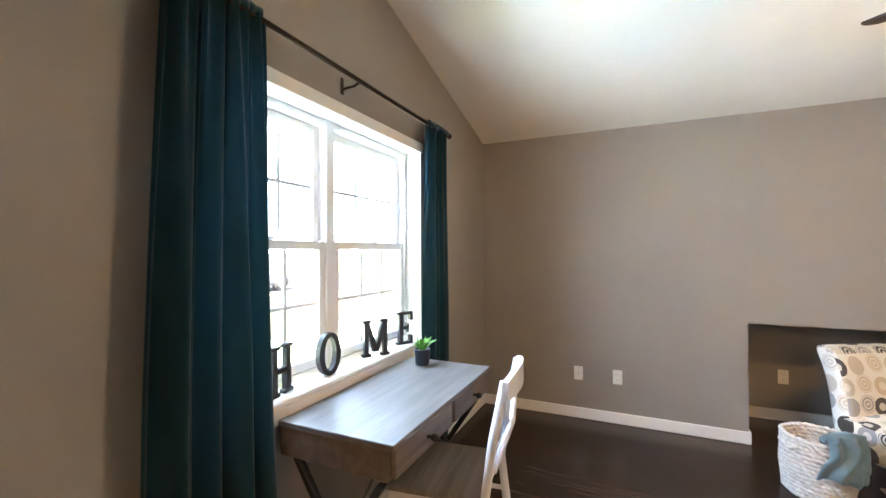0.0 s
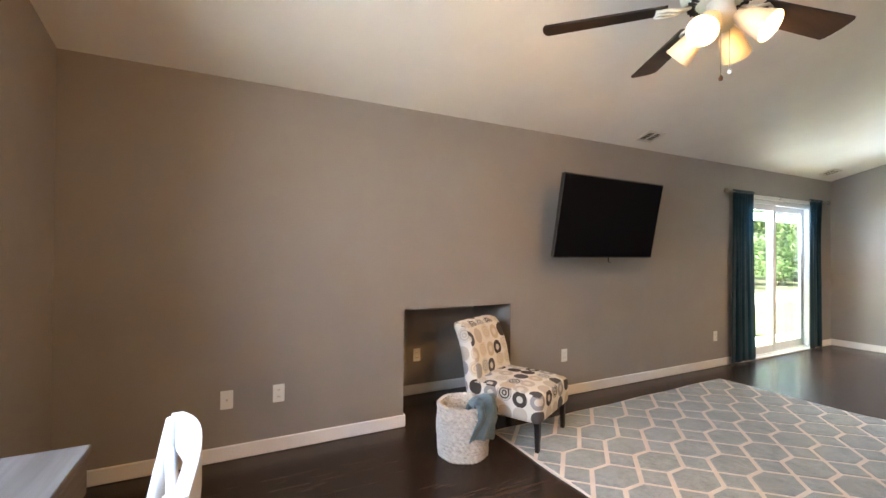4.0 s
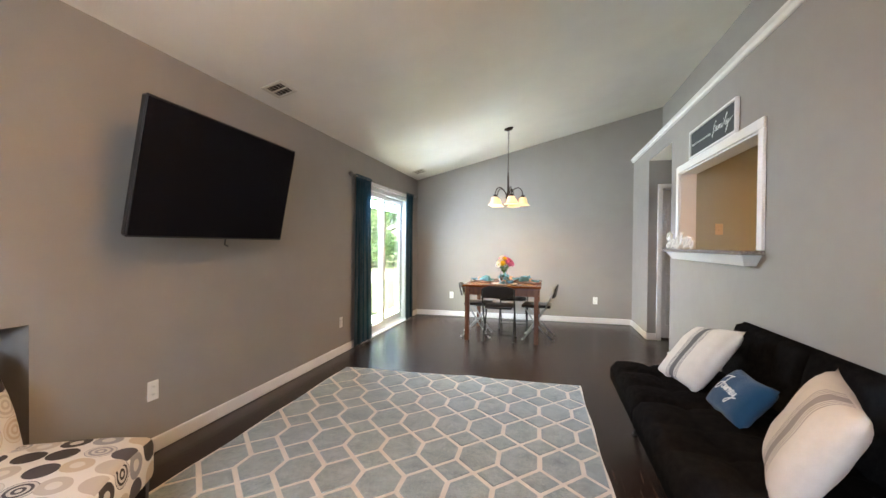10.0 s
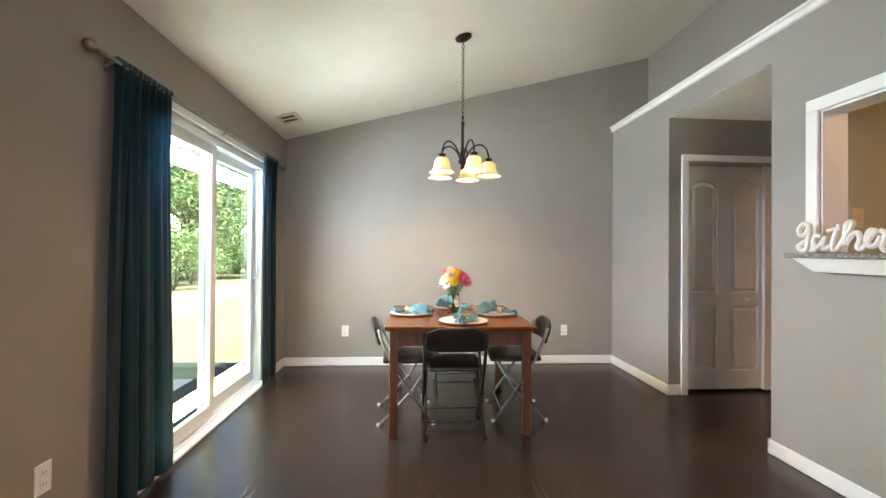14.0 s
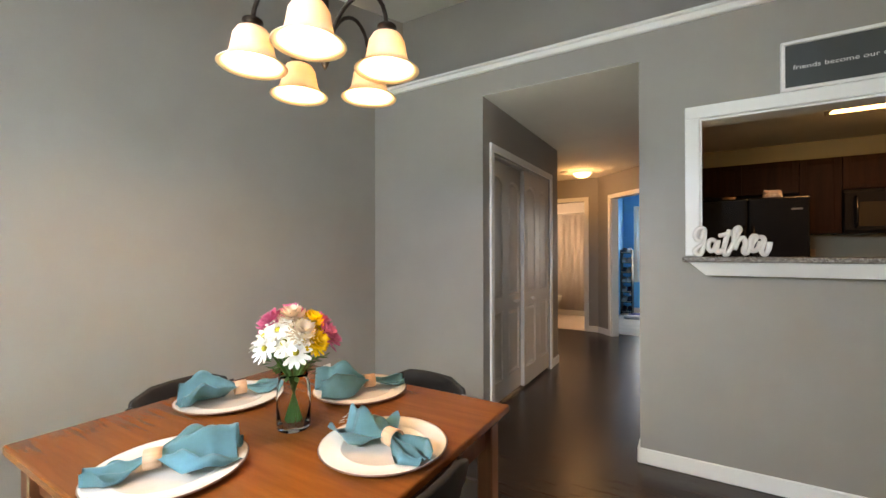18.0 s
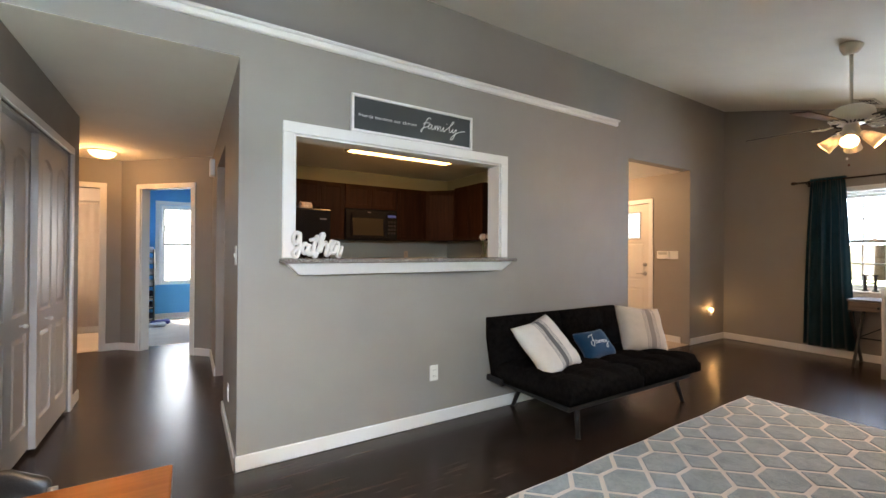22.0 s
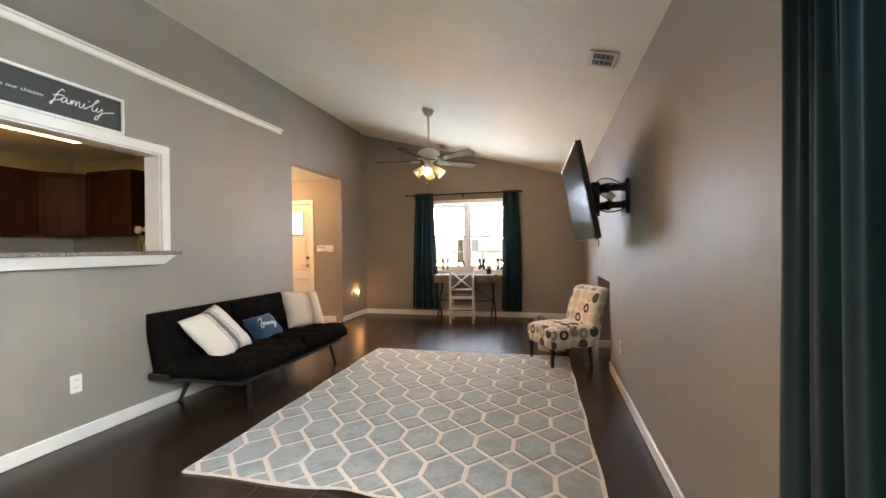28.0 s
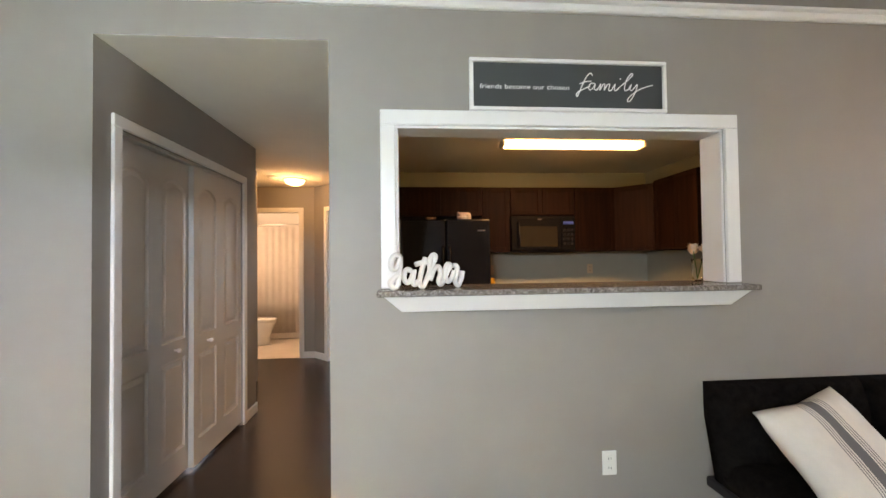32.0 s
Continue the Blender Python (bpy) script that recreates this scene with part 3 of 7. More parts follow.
def pierced_slab(width, z0, z1, depth, columns):
    """A door leaf whose front, at y = 0, is open at the panels. columns: (x0, x1, panels), each panel an outline
    that begins with its two lower corners and goes on over its top from right to left."""
    bm = bmesh.new()

    def sheet(pts):
        if abs(pts[1][0] - pts[0][0]) > 1e-5:
            bm.faces.new([bm.verts.new((x, 0, z)) for x, z in pts])
    for x0, x1, panels in columns:
        a, b = panels[0][0][0], panels[0][1][0]
        sheet([(x0, z0), (a, z0), (a, z1), (x0, z1)])
        sheet([(b, z0), (x1, z0), (x1, z1), (b, z1)])
        under = [(a, z0), (b, z0)]
        for o in panels + [[(a, z1), (b, z1)]]:
            for p, q in zip(under, under[1:]):
                sheet([p, q, (q[0], o[0][1]), (p[0], o[0][1])])
            under = o[:1:-1]
    for p, q in (((0, z0), (width, z0)), ((width, z0), (width, z1)), ((width, z1), (0, z1)), ((0, z1), (0, z0))):
        bm.faces.new([bm.verts.new(v) for v in ((p[0], 0, p[1]), (q[0], 0, q[1]), (q[0], depth, q[1]), (p[0], depth, p[1]))])
    return bm


def panel_door(name, m, width, height, columns, mat, label, upper=(0.80, None), window=None, category="door"):
    """A moulded door, hinged at x = 0, that faces -y."""
    ob = tagged(thing(name, m, label, category), kind="structure")
    cw = width / columns
    outlines, cut = [], []
    for k in range(columns):
        c, mine = cw * (k + 0.5), []
        pw = cw * 0.62 if columns == 1 else cw - 0.125
        for z0, z1, rise in ((0.17, upper[0] - 0.06, 0.0), (upper[0] + 0.06, height - 0.13, pw * 0.24)):
            if window and z1 > window[0]:
                z1, rise = window[0] - 0.08, 0.0
            mine.append(panel_outline(c, pw, z0, z1, rise))
        outlines += mine
        cut.append((cw * k, cw * (k + 1), mine))
    if window:
        body = part("slab", slab_with_holes(0, width, 0.008, height, [(0.145, width - 0.145, window[0] - 0.015, window[1] + 0.005)], 0.0, 0.035, lambda u, d, z: (u, d, z)), mat, ob)
    else:
        body = part("slab", pierced_slab(width, 0.008, height, 0.035, cut), mat, ob)
    for o in outlines:
        p = part("panel", moulded_panel(o), mat, body)
        if window:
            p.location.y = -0.0095
    return ob, body


M_KNOB = metal("brushed_nickel", (0.55, 0.52, 0.48), 0.3)
ROT_X = Matrix.Rotation(radians(90), 4, "Z")       # a door that faces -y, turned to face +x
ROT_NX = Matrix.Rotation(radians(-90), 4, "Z")     # turned to face -x


def knob_shape(r=0.022, m=None):
    return lathe([(0.0, 0.042), (r * 0.7, 0.040), (r, 0.030), (r * 0.85, 0.018), (r * 0.35, 0.012), (r * 0.35, 0.004), (r * 0.6, 0.0), (0, 0)], 16, m)


# two doors that slide past each other, the farther one in front
for wleaf, y, deep, at in ((0.752, -0.172, 0.052, 0.575), (0.752, -0.891, 0.012, 0.185)):
    leaf, slab = panel_door("closet_door", Matrix.Translation((HALL_A + deep, y, 0.02)) @ ROT_NX, wleaf, 1.985, 2, M_DOOR,
                            "white moulded sliding closet door with four arched panels, closed", (0.80, None), category="closet door")
    tagged(leaf, group="sliding closet doors")
    kb = part("knob", knob_shape(0.015, Matrix.Rotation(radians(90), 4, "X")), M_DOOR, leaf, "small round white knob", True)
    kb.location = (at, 0.0, 0.80)
casing_x("closet_casing", -1.645, -0.170, 0.0, 2.025, HALL_A, 0.060, 0.018, -1)
solid("closet_track", boxed(HALL_A + 0.012, HALL_A + 0.088, -1.645, -0.170, 2.008, 2.025), metal("track_steel", (0.7, 0.7, 0.7), 0.3), "steel sliding track above the closet doors", "trim", "structure")
solid("wall_closet_inside", boxed(HALL_A + 0.62, HALL_A + 0.66, -1.95, -0.13, 0, HALL_H), M_WALL, "grey painted closet wall", "wall", "structure")

fd, slab = panel_door("front_door", Matrix.Translation((0.955, DR[1] - 0.004, 0.0)) @ Matrix.Rotation(radians(90), 4, "Z") @ pose(-0.912, 0, 0), 0.912, 2.02, 2, M_FRONT,
                      "cream front door with a small leaded window, closed", (0.80, None), (1.52, 1.89))
wnd = part("window_trim", tube([(0.14, -0.006, 1.50), (0.772, -0.006, 1.50), (0.772, -0.006, 1.90), (0.14, -0.006, 1.90)], 0.014, 6, True), M_FRONT, slab)
m, nt, b = material("frosted_daylight_glass", 0.5)
b.inputs["Base Color"].default_value = (0.9, 0.95, 1.0, 1)
b.inputs["Transmission Weight"].default_value = 1.0
b.inputs["IOR"].default_value = 1.3
pane = part("window_pane", boxed(0.146, 0.766, 0.012, 0.017, 1.506, 1.894), m, slab, "frosted glass pane")
pane.visible_shadow = False
for z in (1.57, 1.635, 1.70, 1.765, 1.83):
    part("lead_strip", boxed(0.15, 0.76, 0.004, 0.012, z - 0.004, z + 0.004), M_KNOB, slab)
for x in (0.30, 0.46, 0.62):
    part("lead_strip", boxed(x - 0.003, x + 0.003, 0.0045, 0.0115, 1.51, 1.89), M_KNOB, slab)
kb = part("deadbolt", lathe([(0.0, 0.03), (0.026, 0.028), (0.03, 0.0), (0, 0)], 16, Matrix.Rotation(radians(90), 4, "X")), M_KNOB, slab, "nickel deadbolt", True)
kb.location = (0.85, 0.0, 1.10)
lv = part("lever", add_tube(lathe([(0.0, 0.012), (0.03, 0.010), (0.032, 0.0), (0, 0)], 16, Matrix.Rotation(radians(90), 4, "X")), [(0, -0.01, 0), (0, -0.045, 0), (-0.05, -0.05, 0.0), (-0.11, -0.05, -0.006)], 0.008), M_KNOB, slab, "nickel lever handle", True)
lv.location = (0.85, 0.0, 0.96)
cd, slab = panel_door("door_hall_closet", Matrix.Translation((8.03, -2.10, 0.0)) @ ROT_NX @ pose(0, -0.02, 0), 0.70, 2.02, 1, M_DOOR, "white moulded hall door, closed", (0.80, None))
casing_x("hall_door_casing", -2.80, -2.10, 0.0, 2.03, 8.03, 0.058, 0.016, -1)


# ---- plates on the walls ----
def plate(m, kind, mat=None, tone="white"):
    """A wall plate in the xz plane that faces -y."""
    nm = "light_switch" if kind == "switch" else "wall_outlet"
    ob = thing(nm, m, tone + (" rocker light switch on the wall" if kind == "switch" else " duplex outlet on the wall" if kind == "outlet" else " cable outlet on the wall"), "switch" if kind == "switch" else "outlet", "wall plates")
    mat = mat or M_PLATE
    part("plate", boxed(-0.036, 0.036, -0.006, 0.0, -0.058, 0.058, 0.003), mat, ob)
    if kind == "outlet":
        for z in (-0.022, 0.022):
            s = part("socket", boxed(-0.017, 0.017, -0.009, -0.006, z - 0.014, z + 0.014, 0.003), mat, ob)
            for x in (-0.006, 0.006):
                part("slot", boxed(x - 0.0012, x + 0.0012, -0.0095, -0.0088, z - 0.005, z + 0.006), M_BLACKP, s)
    elif kind == "switch":
        part("rocker", boxed(-0.008, 0.008, -0.014, -0.006, -0.014, 0.014, 0.003, Matrix.Rotation(radians(8), 4, "X")), mat, ob)
    else:
        part("jack", rod((0, -0.012, 0), (0, -0.006, 0), 0.006), M_KNOB, ob)
    return ob


M_BLACKP = painted("black_plastic", (0.012, 0.012, 0.013), 0.35, 200, 0.05)
FACE_NY, FACE_PY, FACE_PX, FACE_NX = 0, 180, 90, -90   # turn of a plate about z
for x, z, kd in ((0.837, 0.377, "cable"), (1.14, 0.377, "outlet"), (3.592, 0.372, "outlet"), (5.895, 0.36, "outlet")):
    plate(pose(x, W, z), kd)
plate(pose(2.38, W + 0.62, 0.36), "outlet")
plate(pose(5.326, 0.0, 0.375, 0, 0, 180), "outlet")
plate(pose(L, 0.549, 0.368, 0, 0, -90), "outlet")
plate(pose(L, 2.935, 0.369, 0, 0, -90), "outlet")
plate(pose(HALL_B, -0.10, 1.25, 0, 0, 90), "switch")
plate(pose(HALL_B, -0.55, 0.30, 0, 0, 90), "outlet")
M_ALMOND = painted("almond_plate", (0.62, 0.48, 0.30), 0.35, 200, 0.03)
for y, z, kd in ((-0.42, 1.44, "switch"), (-0.30, 1.17, "outlet"), (-0.88, 1.20, "outlet")):
    plate(pose(6.520, y, z, 0, 0, -90), kd, M_ALMOND, "almond")
plate(pose(5.30, -3.02, 1.22, 0, 0, 180), "outlet", M_ALMOND, "almond")
plate(pose(4.05, -3.02, 1.22, 0, 0, 180), "outlet", M_ALMOND, "almond")
plate(pose(7.45, -6.56, 0.40, 0, 0, 180), "outlet")
for k in range(2):
    plate(pose(0.96, -0.600 - k * 0.072, 1.25, 0, 0, 90), "switch")
plate(pose(0.96, -0.80, 1.25, 0, 0, 90), "switch")
ob = thing("alarm_keypad", pose(0.96, -0.775, 1.25, 0, 0, 90), "white alarm keypad on the entry wall", "keypad")
part("case", boxed(-0.09, 0.09, -0.028, 0.0, -0.055, 0.055, 0.008, None, 2), M_PLATE, ob)
part("screen", boxed(-0.065, 0.065, -0.030, -0.0275, 0.005, 0.040), painted("grey_screen", (0.45, 0.47, 0.45), 0.3), ob)
ob = thing("wall_chime", pose(HALL_B, -2.55, 2.18, 0, 0, 90), "white door chime box on the hall wall", "door chime")
part("case", boxed(-0.07, 0.07, -0.05, 0.0, -0.09, 0.09, 0.01, None, 2), M_PLATE, ob)


# ---- materials of the things ----
M_CURTAIN = cloth("teal_curtain", (0.007, 0.038, 0.052), (0.013, 0.058, 0.078), 0.85, 500, 0.25, 0.25, 3.0)
M_BRONZE = metal("dark_bronze", (0.055, 0.040, 0.032), 0.4)
M_PEWTER = metal("pewter", (0.32, 0.29, 0.26), 0.35)
M_DESKTOP = wood("grey_washed_wood", (0.064, 0.055, 0.051), (0.150, 0.139, 0.133), 1, 0.40, 11.0)
M_DESKSIDE = wood("grey_brown_wood", (0.075, 0.056, 0.043), (0.185, 0.145, 0.115), 1, 0.5, 11.0)
M_BLACKM = painted("black_metal", (0.014, 0.014, 0.015), 0.4, 200, 0.05)
M_WHITEP = painted("white_chair_paint", (0.58, 0.61, 0.66), 0.4, 120, 0.06)
M_SEATWOOD = wood("weathered_seat_wood", (0.07, 0.055, 0.042), (0.20, 0.165, 0.13), 0, 0.5, 12.0)
M_SCREEN, nt, b = material("tv_screen", 0.18, 0.0, 0.014)
b.inputs["Base Color"].default_value = (0.006, 0.006, 0.008, 1)
M_LETTER = painted("dark_letter_paint", (0.022, 0.024, 0.03), 0.45, 120, 0.1)
M_LEAF = painted("plant_leaf", (0.10, 0.30, 0.05), 0.45, 80, 0.2, 0.25)
M_POT = painted("navy_pot", (0.012, 0.018, 0.03), 0.4, 80, 0.1)
M_DARKLEG = painted("espresso_leg", (0.012, 0.010, 0.010), 0.4, 80, 0.05)
M_FUTON = cloth("black_futon_cloth", (0.0045, 0.0041, 0.0040), (0.0115, 0.0105, 0.0100), 1.0, 150, 1.0, 0.0, 30.0)
M_FUTON.node_tree.nodes["Principled BSDF"].inputs["Specular IOR Level"].default_value = 0.02
M_TEALP = cloth("teal_pillow_cloth", (0.007, 0.047, 0.10), (0.011, 0.067, 0.14), 0.95, 420, 0.4)
M_WHITE_T = painted("white_lettering", (0.80, 0.80, 0.78), 0.7, 150, 0.05)
M_SLATE = painted("slate_board", (0.055, 0.062, 0.062), 0.75, 120, 0.1, 0.12)
M_TABLE = wood("cherry_table_wood", (0.108, 0.027, 0.0048), (0.170, 0.048, 0.009), 0, 0.24, 14.0, 0.35)
M_TABLELEG = wood("cherry_leg_wood", (0.075, 0.022, 0.009), (0.19, 0.062, 0.024), 2, 0.35, 10.0)
M_SEATPAD = painted("black_vinyl", (0.016, 0.015, 0.014), 0.38, 140, 0.2)
M_GREYTUBE = metal("grey_chair_tube", (0.36, 0.36, 0.37), 0.42)
M_CHARGER = painted("cream_plate", (0.66, 0.58, 0.49), 0.22, 90, 0.04)
M_PLATERIM = painted("copper_rim", (0.16, 0.08, 0.05), 0.3)
# napkin blotches mix its shaded green-grey with its daylit blue
M_NAPKIN = cloth("teal_napkin", (0.10, 0.22, 0.215), (0.15, 0.38, 0.46), 0.9, 500, 0.3)
M_RING = wood("napkin_ring_wood", (0.36, 0.20, 0.11), (0.58, 0.36, 0.22), 0, 0.5, 40.0)
M_FANWHITE = painted("fan_cream_enamel", (0.74, 0.70, 0.60), 0.35, 120, 0.05)
M_BLADE = wood("walnut_blade", (0.018, 0.012, 0.010), (0.055, 0.036, 0.028), 0, 0.5, 14.0, 0.3)
M_VENT = painted("vent_enamel", (0.62, 0.58, 0.50), 0.4, 120, 0.05)
# near-black that paints the shade inside vent openings
M_VENTDARK = painted("vent_shade", (0.03, 0.022, 0.016), 0.8)
M_CAB = wood("espresso_cabinet", (0.0075, 0.003, 0.002), (0.025, 0.010, 0.0055), 2, 0.55, 10.0, 0.08)
M_APPL = painted("black_appliance", (0.006, 0.006, 0.007), 0.22, 200, 0.03)


# ---- curtains ----
def curtain(m, top, bottom, height, folds, seed, label, deep=1.0):
    """A gathered panel that hangs in the local xz plane from z = height down to 0; top and bottom widths. Fine gathers at
    the rod run out into a few broad, uneven folds."""
    ob = thing("curtain", m, label, "curtain", "teal curtains")
    rnd = random.Random(seed)
    ph = [rnd.uniform(0, 6) for _ in range(6)]
    bm = bmesh.new()
    nu, nv = folds * 26, 30
    rows = []
    for j in range(nv + 1):
        q = j / nv
        z = height * (1 - q)
        wdt = top + (bottom - top) * (q ** 0.8)
        fine, broad = 0.017 * math.exp(-q * 4.5), (0.012 + 0.030 * min(1, q * 1.8)) * deep
        row = []
        for i in range(nu + 1):
            u = i / nu
            bent = u + 0.05 * math.sin(u * 5.1 + ph[1]) + 0.02 * math.sin(q * 3.1 + u * 4 + ph[2])
            a = bent * folds * math.tau * 0.72 + ph[0]
            wide = math.sin(a) + 0.30 * math.sin(2.0 * a + ph[2]) + 0.35 * math.sin(a * 0.43 + ph[4])
            d = broad * wide * (0.55 + 0.45 * math.sin(u * 7.0 + ph[3]) ** 2)
            d += fine * math.sin(u * folds * math.tau * 2.3 + ph[5] + 0.6 * math.sin(u * 21))
            d += 0.006 * deep * q * noise.noise(Vector((u * 6, q * 5, seed)))
            x = (u - 0.5) * wdt + 0.010 * math.cos(a) + 0.012 * q * math.sin(q * 4 + ph[1])
            row.append(bm.verts.new((x, d, z + 0.006 * q * math.sin(u * 9 + ph[0]) * (j == nv))))
        rows.append(row)
    for a, b in zip(rows, rows[1:]):
        for i in range(nu):
            bm.faces.new((a[i], a[i + 1], b[i + 1], b[i]))
    bmesh.ops.solidify(bm, geom=bm.faces[:], thickness=0.003)
    part("panel", bm, M_CURTAIN, ob, "", True)
    bm = bmesh.new()
    n = 60
    pts = [((i / n - 0.5) * top * 1.02, 0.006 * math.sin(i / n * folds * math.tau * 2.3 + ph[5]), height + 0.012) for i in range(n + 1)]
    add_tube(bm, pts, lambda t: 0.019 + 0.004 * math.sin(t * 90 + ph[3]) * math.sin(t * 37), 8)
    part("header", bm, M_CURTAIN, ob, "gathered rod pocket", True)
    return ob


def curtain_rod(name, m, length, mat, radius, brackets, label, ball=0.022, reach=0.095):
    ob = thing(name, m, label, "curtain rod")
    part("rod", rod((0, 0, 0), (length, 0, 0), radius, None, 12), mat, ob, "", True)
    for x, s in ((0, -1), (length, 1)):
        prof = [(0, 0.0), (radius * 1.3, 0.0), (radius * 1.5, 0.008), (radius, 0.012), (ball * 0.8, 0.02), (ball, 0.036), (ball * 0.75, 0.053), (0, 0.060)]
        f = part("finial", lathe(prof, 16, Matrix.Rotation(radians(90 * s), 4, "Y")), mat, ob, "", True)
        f.location = (x, 0, 0)
    for x in brackets:
        bm = tube([(x, 0.0, -radius), (x, 0.03, -radius - 0.012), (x, reach - 0.02, -radius - 0.012), (x, reach, -0.03)], 0.006, 6)
        add_box(bm, x - 0.012, x + 0.012, reach, reach + 0.004, -0.05, 0.03, 0.002)
        part("bracket", bm, mat, ob, "", True)
    return ob


# local +y points to the wall
WALLW = Matrix.Translation((0.10, 0, 0)) @ Matrix.Rotation(radians(90), 4, "Z")     # local x is world y, local +y is -x
curtain_rod("curtain_rod", WALLW @ pose(0.50, 0, 2.205), 2.02, M_BRONZE, 0.011, (0.10, 1.02, 1.94), "dark bronze curtain rod above the front window")
curtain(WALLW @ pose(0.805, 0, 0.12), 0.32, 0.50, 2.09, 5, 3, "dark teal curtain beside the front window")
curtain(WALLW @ pose(2.375, 0, 0.12), 0.27, 0.37, 2.08, 3, 8, "dark teal curtain beside the front window", 0.8)
curtain_rod("curtain_rod", pose(6.07, W - 0.045, 2.068), 2.42, M_PEWTER, 0.009, (0.10, 1.2, 2.33), "thin pewter curtain rod above the patio door", 0.030, 0.041)
curtain(pose(6.40, W - 0.040, 0.02), 0.40, 0.53, 2.045, 5, 5, "dark teal curtain beside the patio door", 0.5)
curtain(pose(8.17, W - 0.040, 0.02), 0.30, 0.34, 2.045, 4, 11, "dark teal curtain beside the patio door", 0.5)

# ---- desk ----
desk = thing("writing_desk", pose(0.035, 1.095, 0), "grey-washed wooden desk with two drawers and crossed black metal legs", "desk")
DX, DY, DZ = 0.506, 1.018, 0.774
part("desktop", boxed(0, DX, 0, DY, DZ - 0.022, DZ, 0.003), M_DESKTOP, desk)
bm = bmesh.new()
add_box(bm, 0.008, DX - 0.024, 0.006, 0.022, DZ - 0.128, DZ - 0.022)
add_box(bm, 0.008, DX - 0.024, DY - 0.022, DY - 0.006, DZ - 0.128, DZ - 0.022)
add_box(bm, 0.008, 0.022, 0.022, DY - 0.022, DZ - 0.128, DZ - 0.022)
add_box(bm, 0.022, DX - 0.024, 0.022, DY - 0.022, DZ - 0.128, DZ - 0.118)
add_box(bm, DX - 0.06, DX - 0.026, DY / 2 - 0.012, DY / 2 + 0.012, DZ - 0.118, DZ - 0.022)
part("drawer_box", bm, M_DESKSIDE, desk)
for k in range(2):
    y0 = 0.024 + k * (DY / 2 - 0.008)
    dr = part("drawer_front", boxed(DX - 0.024, DX - 0.004, y0, y0 + DY / 2 - 0.038, DZ - 0.124, DZ - 0.026, 0.003), M_DESKSIDE, desk)
    kb = part("knob", knob_shape(0.015, Matrix.Rotation(radians(90), 4, "Y")), M_BLACKM, dr, "small round black knob", True)
    kb.location = (DX - 0.004, y0 + (DY / 2 - 0.038) / 2, DZ - 0.075)
for y, s in ((0.045, 1), (DY - 0.045, -1)):
    part("top_rail", boxed(0.03, DX - 0.03, y - 0.014, y + 0.014, DZ - 0.146, DZ - 0.1285, 0.002), M_BLACKM, desk)
    for k, (xa, xb) in enumerate(((0.055, DX - 0.045), (DX - 0.055, 0.045))):
        bm = bmesh.new()
        add_box(bm, -0.016, 0.016, -0.0125, 0.0125, 0.0, 1.0, 0.002, Matrix.Translation((xb, y - s * 0.026 * k, 0.012)) @ Matrix(((1, 0, (xa - xb), 0), (0, 1, 0, 0), (0, 0, DZ - 0.158, 0), (0, 0, 0, 1))))
        lg = part("leg", bm, M_BLACKM, desk, "crossed black metal leg")
        part("foot", boxed(xb - 0.022, xb + 0.022, y - s * 0.026 * k - 0.016, y - s * 0.026 * k + 0.016, 0.0, 0.012, 0.003), M_BLACKM, lg)
    part("tie_rod", tube([(DX / 2, y, 0.32), (DX / 2 - 0.02 * s, DY / 2, DZ - 0.130)], 0.006, 6), M_BLACKM, desk, "thin black tie rod")
part("stretcher", tube([(DX / 2, 0.045, 0.315), (DX / 2, DY - 0.045, 0.315)], 0.009, 8), M_BLACKM, desk)

# ---- desk chair ----
CH = Matrix.Translation((0.735, 1.62, 0)) @ Matrix.Rotation(radians(97), 4, "Z")   # local +y faces the desk, the back stands at y = 0
chair = thing("desk_chair", CH, "white cross-back chair with a weathered brown seat", "chair")
bm = bmesh.new()
add_box(bm, -0.215, 0.215, 0.03, 0.44, 0.445, 0.470, 0.012, None, 2)
part("seat", bm, M_SEATWOOD, chair)
part("seat_frame", boxed(-0.20, 0.20, 0.04, 0.42, 0.395, 0.445, 0.006), M_WHITEP, chair)
for s in (-1, 1):
    bm = tube([(s * 0.185, -0.06, 0.0), (s * 0.185, -0.005, 0.25), (s * 0.187, 0.02, 0.46), (s * 0.187, -0.01, 0.68), (s * 0.182, -0.058, 0.915)], 0.019, 8)
    part("back_leg", bm, M_WHITEP, chair, "", True)
    part("front_leg", boxed(s * 0.18 - 0.018, s * 0.18 + 0.018, 0.375, 0.411, 0.0, 0.40, 0.004), M_WHITEP, chair)
    part("side_rail", tube([(s * 0.183, -0.02, 0.20), (s * 0.18, 0.39, 0.20)], 0.011, 6), M_WHITEP, chair, "", True)
    part("side_rail", tube([(s * 0.183, 0.0, 0.31), (s * 0.18, 0.39, 0.31)], 0.011, 6), M_WHITEP, chair, "", True)
bm = bmesh.new()
n = 10
